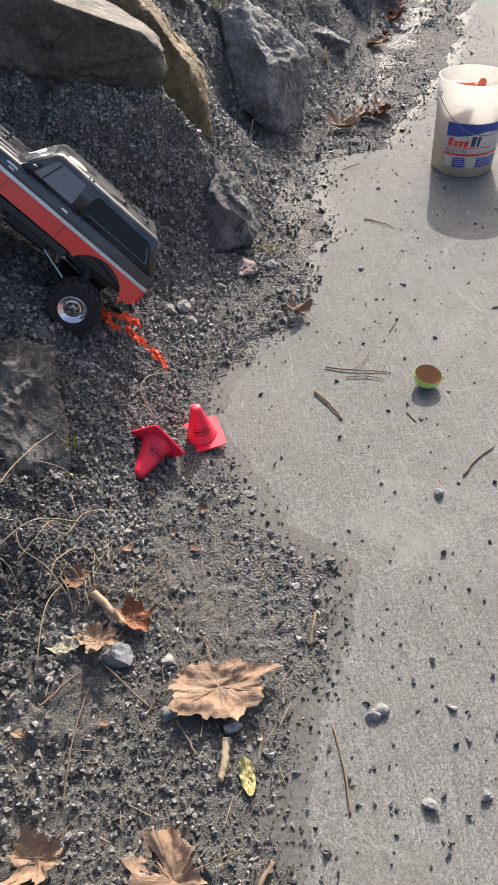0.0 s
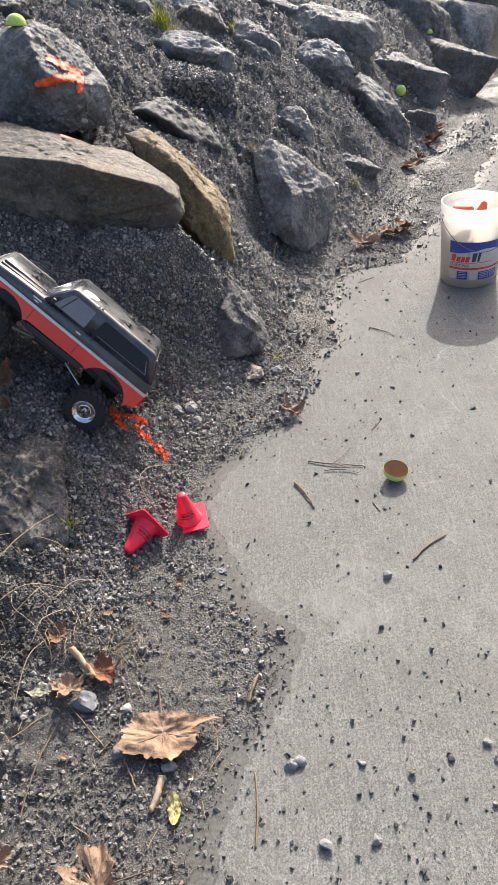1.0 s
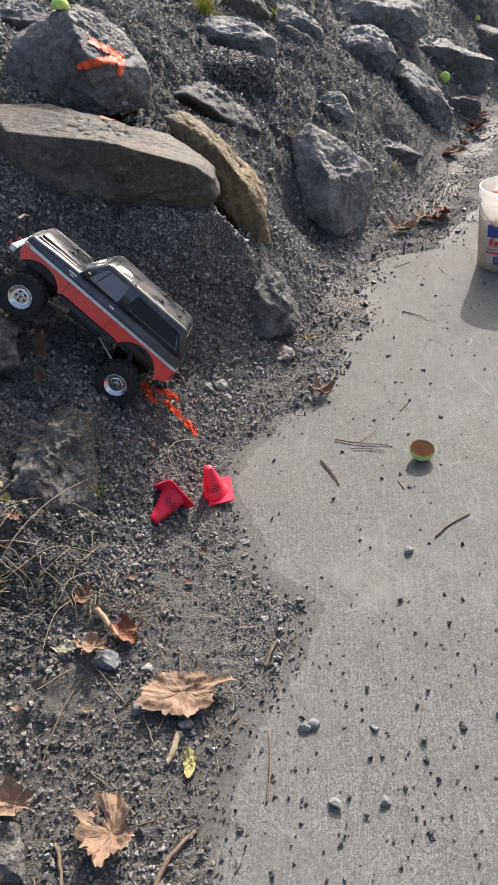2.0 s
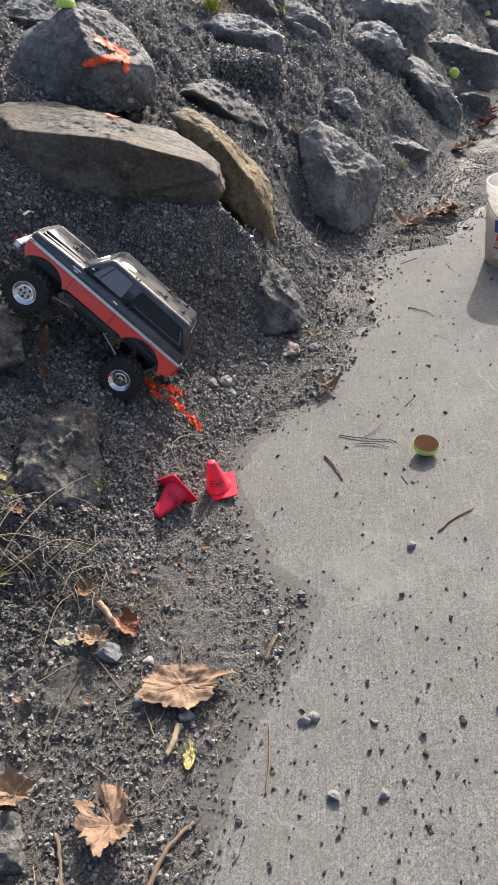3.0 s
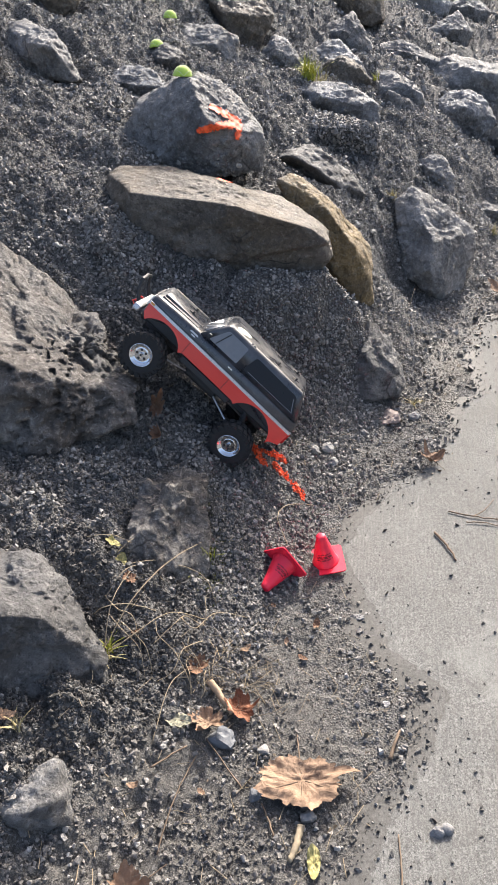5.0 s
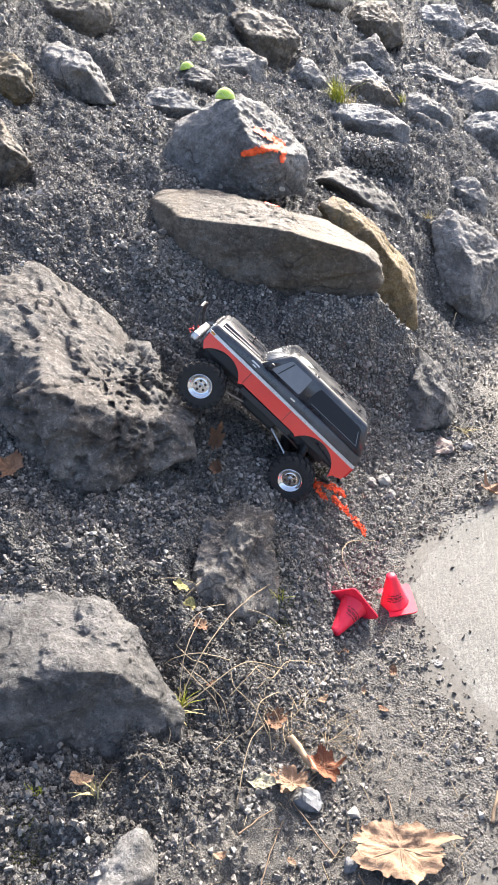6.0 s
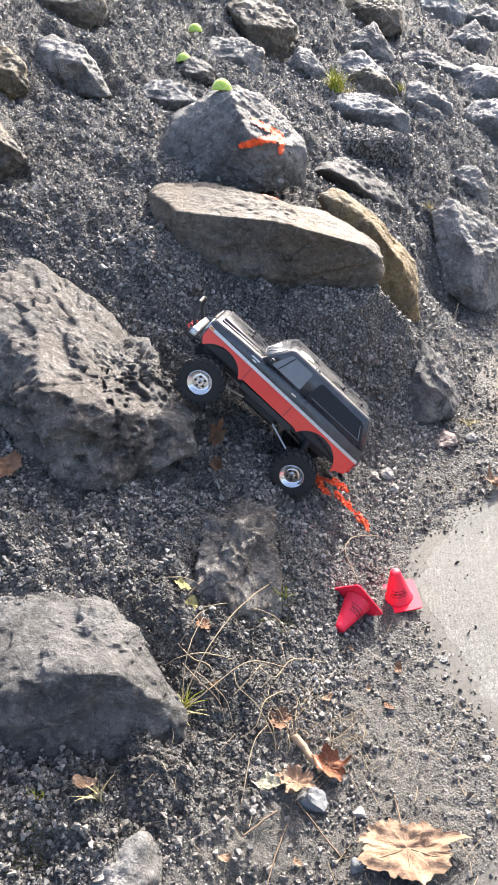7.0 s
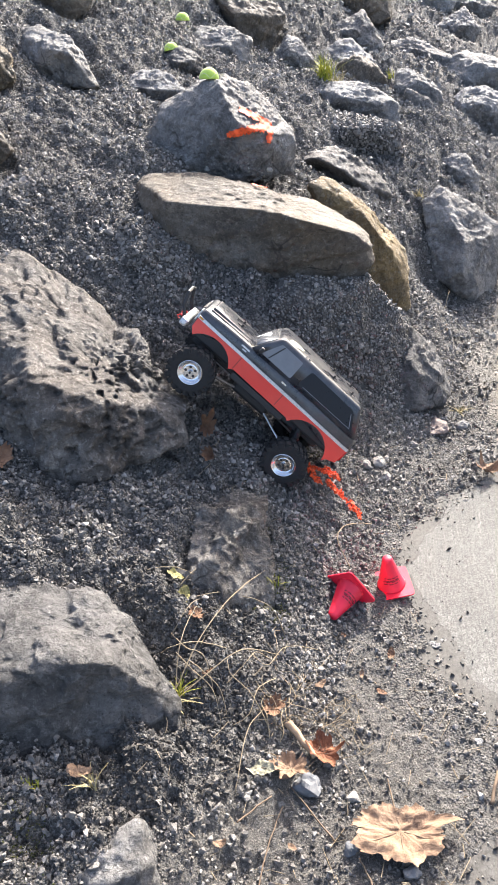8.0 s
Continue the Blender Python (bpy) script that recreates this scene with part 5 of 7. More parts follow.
# ---- bucket ----
WHITE_PLASTIC = mat_plain("white_bucket_plastic", (0.72, 0.71, 0.69), 0.45, 0, 0.22, 9, 0.08, 0.001)
_n, _l = WHITE_PLASTIC.node_tree.nodes, WHITE_PLASTIC.node_tree.links
_through, _both = _n.new("ShaderNodeBsdfTranslucent"), _n.new("ShaderNodeMixShader")
_through.inputs["Color"].default_value = (0.85, 0.84, 0.80, 1)
_both.inputs[0].default_value = 0.55
_l.new(_n["Principled BSDF"].outputs[0], _both.inputs[1])
_l.new(_through.outputs[0], _both.inputs[2])
_l.new(_both.outputs[0], _n["Material Output"].inputs["Surface"])
BLUE_PRINT = mat_plain("blue_print", (0.03, 0.06, 0.30), 0.4)
RED_PRINT = mat_plain("red_print", (0.65, 0.05, 0.04), 0.4)
NAVY_PRINT = mat_plain("navy_print", (0.04, 0.05, 0.12), 0.4)
WIRE = mat_plain("steel_wire", (0.25, 0.25, 0.26), 0.35, 0.9)
ORANGE = mat_plain("orange_plastic", (0.85, 0.12, 0.04), 0.45)
FELT = mat_plain("tennis_felt", (0.48, 0.66, 0.10), 0.95, 0, 0.25, 60, 0.7, 0.002, Sheen_Weight=0.4)
RUBBER_TAN = mat_plain("tan_rubber", (0.36, 0.20, 0.10), 0.8)


def revolve(profile, segments=48, closed=True):
    bm = bmesh.new()
    rings = [[bm.verts.new((r * math.cos(2 * math.pi * k / segments), r * math.sin(2 * math.pi * k / segments), z)) for k in range(segments)] for r, z in profile]
    for a, b in zip(rings, rings[1:]):
        for k in range(segments):
            bm.faces.new((a[k], a[(k + 1) % segments], b[(k + 1) % segments], b[k]))
    if closed and profile[0][0] > 1e-5:
        bm.faces.new(rings[0][::-1])
    bmesh.ops.remove_doubles(bm, verts=bm.verts, dist=1e-5)
    bmesh.ops.recalc_face_normals(bm, faces=bm.faces)
    return bm


def bucket_radius(z):
    return 0.130 + 0.016 * z / 0.37


def wrapped(outline, turn, lift, steps=10):
    """A printed patch on the bucket's wall: outline in metres along (to the right) and up, wrapped round the wall."""
    bm = bmesh.new()
    lo, hi = min(u for u, _ in outline), max(u for u, _ in outline)
    face = bm.faces.new([bm.verts.new((u, v, 0)) for u, v in outline])
    for i in range(1, steps):
        c = lo + (hi - lo) * i / steps
        bmesh.ops.bisect_plane(bm, geom=bm.verts[:] + bm.edges[:] + bm.faces[:], plane_co=(c, 0, 0), plane_no=(1, 0, 0))
    for v in bm.verts:
        r = bucket_radius(v.co.y) + lift
        a = radians(turn) + v.co.x / 0.14
        v.co = (r * math.cos(a), r * math.sin(a), v.co.y)
    bmesh.ops.recalc_face_normals(bm, faces=bm.faces)
    return bm


def lettering(text, size, turn, u0, v0, lift, material, parent, name="lettering"):
    cu = bpy.data.curves.new(name, "FONT")
    cu.body, cu.size, cu.shear = text, size, 0.15
    ob = bpy.data.objects.new(name, cu)
    scene.collection.objects.link(ob)
    me = bpy.data.meshes.new_from_object(ob)
    scene.collection.objects.unlink(ob)
    bpy.data.objects.remove(ob)
    bm = bmesh.new()
    bm.from_mesh(me)
    for v in bm.verts:
        x, y = v.co.x + u0, v.co.y + v0
        r, a = bucket_radius(y) + lift, radians(turn) + x / 0.14
        v.co = (r * math.cos(a), r * math.sin(a), y)
    return part(name, bm, material, parent)


def build_bucket(m):
    bucket = tagged(empty("bucket", m), "white plastic bucket with a blue and red label on the path", "bucket")
    wall = [(0.0, 0.004), (0.125, 0.004), (0.130, 0.0), (bucket_radius(0.28), 0.28), (0.147, 0.282), (0.147, 0.290), (0.144, 0.294), (0.1445, 0.305), (0.149, 0.308), (0.149, 0.316), (0.1455, 0.320), (0.146, 0.335), (0.150, 0.338), (0.150, 0.345), (0.147, 0.348), (0.148, 0.362), (0.1505, 0.366), (0.150, 0.371), (0.147, 0.372), (0.144, 0.366), (0.128, 0.014), (0.0, 0.012)]
    part("shell", revolve(wall, 64), WHITE_PLASTIC, bucket, "white ribbed bucket wall", True)
    t = -100  # the label looks towards -y
    label = part("label", wrapped([(-0.115, 0.075), (0.17, 0.075), (0.17, 0.225), (-0.115, 0.225)], t, 0.0006), WHITE_PLASTIC, bucket, "white label with a blue field and red print")
    part("blue_field", wrapped([(-0.110, 0.165), (-0.06, 0.168), (0.0, 0.178), (0.06, 0.190), (0.11, 0.186), (0.17, 0.170), (0.17, 0.222), (-0.110, 0.222)], t, 0.0012), BLUE_PRINT, label, "blue wavy field")
    for k, (u, w, h) in enumerate([(-0.100, 0.020, 0.034), (-0.074, 0.018, 0.024), (-0.052, 0.016, 0.024), (-0.032, 0.018, 0.026)]):
        part("red_mark", wrapped([(u, 0.128), (u + w, 0.128), (u + w + 0.006, 0.128 + h), (u + 0.006, 0.128 + h)], t, 0.0012, 3), RED_PRINT, label, "slanted red mark")
    part("navy_mark", wrapped([(0.0, 0.130), (0.016, 0.130), (0.024, 0.172), (0.002, 0.172)], t, 0.0016, 3), NAVY_PRINT, label, "slanted dark mark")
    part("navy_mark", wrapped([(0.024, 0.130), (0.034, 0.130), (0.042, 0.172), (0.028, 0.172)], t, 0.0016, 3), NAVY_PRINT, label)
    part("underline", wrapped([(-0.104, 0.121), (0.10, 0.124), (0.10, 0.127), (-0.104, 0.124)], t, 0.0012), RED_PRINT, label)
    lettering("READY MIX", 0.019, t, -0.108, 0.104, 0.0014, NAVY_PRINT, label)
    part("red_band", wrapped([(-0.112, 0.088), (0.17, 0.093), (0.17, 0.102), (-0.112, 0.098)], t, 0.0012), RED_PRINT, label, "red band")
    for u in (-0.108, -0.066, -0.004, 0.036, 0.09):
        w = 0.034 if u in (-0.108, -0.004) else 0.05
        part("picture_panel", wrapped([(u, 0.040), (u + w, 0.042), (u + w, 0.082), (u, 0.080)], t, 0.0012, 4), BLUE_PRINT if w > 0.04 else WHITE_PLASTIC, label, "small printed panel")
        if w > 0.04:
            for k in range(4):
                part("print_line", wrapped([(u + 0.006, 0.049 + 0.008 * k), (u + w - 0.006, 0.050 + 0.008 * k), (u + w - 0.006, 0.0525 + 0.008 * k), (u + 0.006, 0.0515 + 0.008 * k)], t, 0.0018, 3), WHITE_PLASTIC, label)
    # wire handle hanging against the wall
    pts = []
    for k in range(25):
        a = math.pi * k / 24
        pts.append((0.156 * math.cos(a + radians(190)), 0.160 * math.sin(a + radians(190)), 0.318 - 0.135 * math.sin(a)))
    part("handle", tube(pts, (0.0018, 0.0018)), WIRE, bucket, "thin wire bail handle", True)
    for a in (190, 10):
        bm = bmesh.new()
        c = Vector((0.151 * math.cos(radians(a)), 0.151 * math.sin(radians(a)), 0.318))
        rod(bm, c * 0.99, c + Vector((math.cos(radians(a)), math.sin(radians(a)), 0)) * 0.009, 0.012, 0.010, 16)
        part("handle_ear", bm, WHITE_PLASTIC, bucket)
    return bucket


BUCKET, PAIL = Vector((1.138, 3.005, 0.001)), 0.83
build_bucket(pose(*BUCKET) @ Matrix.Scale(PAIL, 4))


from mathutils.bvhtree import BVHTree


def surface_of(*things):
    verts, faces = [], []
    for ob in things:
        base = len(verts)
        verts += [ob.matrix_world @ v.co for v in ob.data.vertices]
        faces += [[base + i for i in p.vertices] for p in ob.data.polygons]
    return BVHTree.FromPolygons(verts, faces)


# ---- half tennis balls ----
def half_ball(m, label, whole=False):
    thing = tagged(empty("tennis_ball" if whole else "half_tennis_ball", m), label, "tennis ball", "tennis balls")
    r = 0.0335
    if whole:
        bm = bmesh.new()
        bmesh.ops.create_uvsphere(bm, u_segments=28, v_segments=18, radius=r)
    else:
        outer = [(r * math.sin(a), -r * math.cos(a)) for a in np.linspace(0.0, math.pi / 2, 12)]
        inner = [(0.93 * x, 0.93 * z) for x, z in outer[::-1]]
        bm = revolve(outer + [(0.965 * r, 0.0012)], 28)
        inside = revolve(inner, 28, False)
        part("lining", inside, RUBBER_TAN, thing, "tan rubber inside", True)
    part("shell", bm, FELT, thing, "yellow-green felt shell", True)
    bm = tube([(r * 1.003 * math.cos(a) * math.cos(0.5 * math.sin(a * 2)), r * 1.003 * math.sin(a) * math.cos(0.5 * math.sin(a * 2)), (1 if whole else -1) * abs(r * 1.003 * math.sin(0.5 * math.sin(a * 2)))) for a in np.linspace(0, 2 * math.pi, 40)], (0.0009, 0.0009))
    part("seam", bm, mat_seam, thing, "pale seam")
    return thing


mat_seam = mat_plain("pale_seam", (0.6, 0.66, 0.4), 0.8)
half_ball(pose(0.664, 1.738, 0.0338, 8, 6, 0), "half tennis ball lying open side up on the concrete")
ROCK_TOPS = surface_of(*[o for o in scene.objects if o.name.startswith("boulder")])
for x, y, z, rx, ry in [(-0.420, 2.93, 1.05, 178, 8), (-0.765, 3.865, 1.118, 172, 0), (-0.765, 4.17, 1.19, 180, 8), (1.628, 6.683, 0.432, 180, 0), (1.791, 6.792, 0.328, 180, 5), (0.84, 8.0, 1.30, 180, 0)]:
    hit = ROCK_TOPS.ray_cast(Vector((x, y, z + 0.06)), Vector((0, 0, -1)))[0]
    half_ball(pose(x, y, hit.z - 0.002 if hit and y < 5 and abs(hit.z - z) < 0.12 else z, rx, ry, 20), "half tennis ball set dome up on a boulder")
half_ball(pose(1.214, 5.325, 0.288), "whole yellow-green tennis ball resting on the gravel beside a boulder", True)
# odds and ends in the bucket
for k, (dx, dy, z, a) in enumerate([(-0.055, 0.02, 0.25, 40), (-0.01, -0.04, 0.24, 100), (0.05, 0.03, 0.25, 10)]):
    half_ball(Matrix.Translation(BUCKET + PAIL * Vector((dx, dy, z))) @ pose(0, 0, 0, 120 + a, a, 30 * k), "half tennis ball lying in the bucket")

for k, (dx, dy, z, rx, rz) in enumerate([(-0.055, 0.05, 0.30, 65, 20), (0.03, 0.05, 0.24, 40, 140), (0.0, -0.07, 0.24, 100, 250)]):
    bm = revolve([(0.034, 0.0), (0.031, 0.004), (0.012, 0.085), (0.009, 0.09), (0.0, 0.0905)], 24, False)
    ob = part("orange_cone", bm, ORANGE, None, "", True)
    ob.matrix_world = Matrix.Translation(BUCKET + PAIL * Vector((dx, dy, z))) @ pose(0, 0, 0, rx, 0, rz)
    tagged(ob, "small orange plastic cone lying in the bucket", "cone", "orange cones in the bucket")

# ---- cones ----
RED_CONE = mat_plain("red_soft_plastic", (0.86, 0.022, 0.06), 0.42, 0, 0.12, 25, 0.08, 0.001, Subsurface_Weight=0.15, Subsurface_Radius=(0.01, 0.002, 0.002))
BLACK_PRINT = mat_plain("black_print", (0.03, 0.012, 0.015), 0.5)


def build_cone(m, label):
    """A small sports cone on a square foot, hollow below."""
    thing = tagged(empty("sports_cone", m), label, "cone", "small red cones")
    prof = [(0.034, 0.003), (0.031, 0.006), (0.0125, 0.082), (0.0115, 0.087), (0.009, 0.0895), (0.005, 0.0905), (0.0, 0.0908)]
    part("body", revolve(prof, 32), RED_CONE, thing, "tapered red body", True)
    bm = bmesh.new()
    out = rounded([(-0.046, -0.046), (0.046, -0.046), (0.046, 0.046), (-0.046, 0.046)], 0.010, 4)
    plate(bm, out, lambda u, v, d: (u, v, d), 0.0032)
    bmesh.ops.delete(bm, geom=[f for f in bm.faces if len(f.verts) > 4], context="FACES_ONLY")
    ring = [(0.031 * math.cos(2 * math.pi * k / len(out)), 0.031 * math.sin(2 * math.pi * k / len(out))) for k in range(len(out))]
    # foot plate with a round hole
    for z, flip in ((0.0032, False), (0.0, True)):
        o = sorted((v for v in bm.verts if abs(v.co.z - z) < 1e-6), key=lambda v: math.atan2(v.co.y, v.co.x))
        i = sorted((bm.verts.new((x, y, z)) for x, y in ring), key=lambda v: math.atan2(v.co.y, v.co.x))
        for k in range(len(o)):
            q = (o[k], o[(k + 1) % len(o)], i[(k + 1) % len(o)], i[k])
            bm.faces.new(q[::-1] if flip else q)
    bmesh.ops.recalc_face_normals(bm, faces=bm.faces)
    part("foot", bm, RED_CONE, thing, "square red foot")
    for row, (z, n) in enumerate(((0.040, 6), (0.031, 7))):
        for k in range(n):
            a = radians(-90) + (k - n / 2 + 0.5) * 0.24
            bm = bmesh.new()
            for j in range(2):
                zz, aa = z + 0.003 * (j - 0.5) * 2, a + 0.05 * (j - 0.5) * ((k % 2) * 2 - 1)
                c = [(aa - 0.08, zz - 0.0009), (aa + 0.08, zz - 0.0009), (aa + 0.08, zz + 0.0009), (aa - 0.08, zz + 0.0009)]
                plate(bm, c, lambda u, v, d: ((0.0318 - (v - 0.006) * 0.2434 + 0.0003 + d) * math.cos(u), (0.0318 - (v - 0.006) * 0.2434 + 0.0003 + d) * math.sin(u), v), 0.0003)
            part("print_bar", bm, BLACK_PRINT, thing)
    return thing


build_cone(pose(0.125, 1.605, 0.014, 4, -6, 12), "small red sports cone standing where earth meets concrete")
axis = Vector((-0.45, -0.86, -0.16)).normalized()
lie = axis.to_track_quat("Z", "X").to_matrix().to_4x4()
build_cone(Matrix.Translation((0.034, 1.54, 0.062)) @ lie @ pose(0, 0, 0, 0, 0, 35), "small red sports cone tipped over on the dark earth")

# ---- orange paint ----
PAINT = Mat("orange_marking_paint")
PAINT = PAINT.done(PAINT.ramp(PAINT.noise(90, 4), [(0.3, (0.55, 0.06, 0.02)), (0.6, (0.95, 0.13, 0.035))]), 0.7)


def brush(tree, way, stroke, width, seed, label):
    """A band of paint laid on a surface: the stroke is thrown on it along way."""
    rng = np.random.default_rng(seed)
    way, stroke = Vector(way).normalized(), [Vector(p) for p in stroke]
    bm, rows, n = bmesh.new(), [], 34
    for i in range(n + 1):
        f = i / n * (len(stroke) - 1)
        k = min(int(f), len(stroke) - 2)
        p = stroke[k].lerp(stroke[k + 1], f - k)
        side = (stroke[k + 1] - stroke[k]).cross(way).normalized()
        w = width * (0.95 + 0.08 * math.sin(i * 0.7 + seed)) * (0.55 + 0.45 * min(1, 6 * min(i, n - i) / n + 0.15))
        row = []
        for j in range(-4, 5):
            q = p + side * w * (j / 8) * (1 + (0.25 * rng.normal() if abs(j) == 4 else 0))
            hit, normal, _, _ = tree.ray_cast(q - way * 0.6, way)
            row.append(bm.verts.new(hit - way * 0.010) if hit else None)
        rows.append(row)
    for a, b in zip(rows, rows[1:]):
        for j in range(8):
            q = (a[j], a[j + 1], b[j + 1], b[j])
            if None not in q and max((q[0].co - v.co).length for v in q) < 0.06 and rng.random() > (0.08 if j in (0, 7) else 0.0):
                bm.faces.new(q)
    bmesh.ops.delete(bm, geom=[v for v in bm.verts if not v.link_faces], context="VERTS")
    ob = part("paint_mark", bm, PAINT, None, "", True)
    return tagged(ob, label, "paint mark")


tree = surface_of(arrow_rock)
THROW = (-0.26, 0.96, -0.11)
brush(tree, THROW, [(-0.313, 2.820, 0.939), (-0.260, 2.820, 0.908), (-0.209, 2.820, 0.880)], 0.021, 1, "orange spray-painted arrow stroke on the grey boulder")
brush(tree, THROW, [(-0.370, 2.820, 0.865), (-0.293, 2.820, 0.874), (-0.219, 2.820, 0.875)], 0.023, 2, "orange spray-painted arrow stroke on the grey boulder")
brush(tree, THROW, [(-0.212, 2.820, 0.883), (-0.234, 2.820, 0.826)], 0.021, 3, "orange spray-painted arrow stroke on the grey boulder")
brush(surface_of(slab), (0, 0.3, -1), [(-0.262, 2.575, 0.8), (-0.215, 2.562, 0.8)], 0.028, 4, "small orange paint dab on the stone slab")

# ---- leaves ----
def leaf_mat(name, a, b):
    m = Mat(name)
    v = m.coords((1, 1, 1), 0, False)
    col = m.ramp(m.noise(45, 5, 0.65, v), [(0.3, a), (0.7, b)])
    col = m.mix(m.ramp(m.noise(160, 4, 0.7, v), [(0.55, 0.0), (0.75, 0.3)]), col, tuple(0.55 * x for x in a))
    return m.done(col, 0.75, m.bump(m.noise(110, 6, 0.7, v, 0.6), 0.9, 0.004), Transmission_Weight=0.0, Specular_IOR_Level=0.3)


LEAF_TAN = leaf_mat("dry_tan_leaf", (0.18, 0.112, 0.072), (0.32, 0.215, 0.142))
LEAF_BROWN = leaf_mat("dry_brown_leaf", (0.125, 0.066, 0.04), (0.24, 0.14, 0.085))
LEAF_RED = leaf_mat("red_brown_leaf", (0.13, 0.045, 0.025), (0.24, 0.10, 0.05))
LEAF_YELLOW = leaf_mat("yellow_leaf", (0.28, 0.245, 0.09), (0.40, 0.355, 0.16))
LEAF_GREY = leaf_mat("grey_green_leaf", (0.20, 0.19, 0.13), (0.33, 0.31, 0.23))
TWIG = mat_plain("dry_twig", (0.17, 0.12, 0.08), 0.85, 0, 0.5, 60, 0.5, 0.001)
STRAW = mat_plain("dry_straw", (0.33, 0.265, 0.175), 0.85, 0, 0.4, 60)


def maple_leaf(place, size, turn, seed, material, label, curl=0.25, tilt=(0, 0), oval=False, wide=1.0, hole=None):
    """A dead leaf: a lobed blade with folds along its veins, edges curled, and a stalk."""
    rng = np.random.default_rng(seed)
    thing = tagged(empty("fallen_leaf", pose(*place, tilt[0], tilt[1], turn)), label, "leaf", "fallen leaves")
    n, rings = 120, 10
    th = np.linspace(0, 2 * np.pi, n, endpoint=False)
    if oval:
        x, y = 0.22 * np.sin(th), 0.5 * np.cos(th)
        rim = np.stack([x * (1 + 0.2 * np.cos(th)), y], -1)
    else:
        r = 0.36 + 0 * th
        for ang, amp, w in ((0, 0.36, 0.42), (0.95, 0.34, 0.38), (-0.95, 0.34, 0.38), (1.85, 0.26, 0.34), (-1.85, 0.26, 0.34)):
            ang += rng.normal(0, 0.16)
            amp *= rng.uniform(0.62, 1.2)
            d = np.abs((th - ang + np.pi) % (2 * np.pi) - np.pi)
            r = np.maximum(r, 0.22 + 0.85 * amp * np.exp(-((d / w) ** 1.7)))
        saw = 0.02 * np.abs(((th * 7) % 1.0) - 0.5) + 0.035 * vnoise(np.stack([13 * np.cos(th), 13 * np.sin(th), 0 * th + seed], -1), seed + 2) + 0.065 * vnoise(np.stack([4 * np.cos(th), 4 * np.sin(th), 0 * th + seed], -1), seed) + 0.012 * rng.normal(0, 1, n)
        r = r * (1 - 0.25 * np.exp(-(((th - np.pi) / 0.22) ** 2))) + saw
        rim = np.stack([r * np.sin(th), r * np.cos(th)], -1)
    verts, faces = [], []
    c = np.array([0, -0.02])
    for k in range(rings + 1):
        f = k / rings
        p = c + (rim - c) * f
        rad = np.hypot(p[:, 0], p[:, 1])
        ang = np.arctan2(p[:, 0], p[:, 1])
        fold = 0.05 * f * np.abs(np.sin(ang * 1.65)) if not oval else 0.06 * np.abs(p[:, 0])
        q = np.stack([p[:, 0] * 3 + seed, p[:, 1] * 3, 0 * rad], -1)
        z = fold + curl * rad**2 * (1.0 + 0.8 * vnoise(q, seed)) + 0.06 * f * vnoise(q * 2.2, seed + 1) + 0.018 * vnoise(q * 5, seed + 2) + 0.009 * vnoise(q * 12, seed + 3)
        verts.append(np.stack([wide * p[:, 0], 0.8 * p[:, 1], z + 0.06 * f * np.abs(vnoise(q * 1.3, seed + 7))], -1) * size)
    verts = np.concatenate(verts)
    for k in range(rings):
        for i in range(n):
            j = (i + 1) % n
            if hole and np.hypot(verts[k * n + i, 0] / size - hole[0], verts[k * n + i, 1] / size - hole[1]) < hole[2] * (0.8 + 0.3 * math.sin(5 * i)):
                continue
            faces.append((k * n + i, k * n + j, (k + 1) * n + j, (k + 1) * n + i))
    blade = new("blade", mesh_of("blade", verts, faces, material))
    blade.parent = thing
    a, b = rng.normal(0, 0.08, 2)
    stalk = part("stalk", tube([(0, -0.05 * size, 0.006 * size), (a * size * 0.5, -0.3 * size, 0.02 * size), (a * size, -0.62 * size, (0.03 + 0.06 * abs(b)) * size)], (0.010 * size, 0.007 * size)), TWIG, thing, "thin brown stalk")
    if not oval:
        for ang in (0, 0.95, -0.95):
            e = (0.40 * size * math.sin(ang), 0.40 * size * math.cos(ang))
            k = [int(round((f * rings))) * n + int(round((ang % (2 * math.pi)) / (2 * math.pi) * n)) % n for f in (0.1, 0.35, 0.6, 0.85)]
            part("vein", tube([Vector(verts[i]) + Vector((0, 0, 0.003 * size)) for i in k], (0.008 * size, 0.003 * size), 5), TWIG, thing)
    return thing


def ground_leaf(x, y, size, turn, seed, material, label, curl=0.25, tilt=(0, 0), lift=0.006, oval=False, pave=False, wide=1.0, hole=None):
    z = 0.0 if pave else at_ground(x, y)
    return maple_leaf((x, y, z + lift), size, turn, seed, material, label, curl, tilt, oval, wide, hole)


ground_leaf(0.128, 1.000, 0.165, 186, 5, LEAF_TAN, "large dry tan maple leaf lying flat on the earth", 0.12, (6, 0), 0.012, wide=1.25)
ground_leaf(0.050, 0.735, 0.150, 110, 6, LEAF_TAN, "curled dry tan maple leaf with a hole on the earth", 0.55, (0, 10), 0.012, hole=(0.16, 0.10, 0.09))
ground_leaf(-0.126, 0.776, 0.110, 140, 7, LEAF_TAN, "small dry tan leaf on the earth", 0.9, (0, -8), 0.012, wide=0.7)
ground_leaf(-0.062, 1.085, 0.085, 150, 8, LEAF_TAN, "pale star-shaped dry leaf beside a stick", 0.7, (10, 10), 0.014)
ground_leaf(-0.008, 1.135, 0.080, -40, 9, LEAF_RED, "red-brown dry leaf beside a stick", 0.8, (0, 0), 0.012)
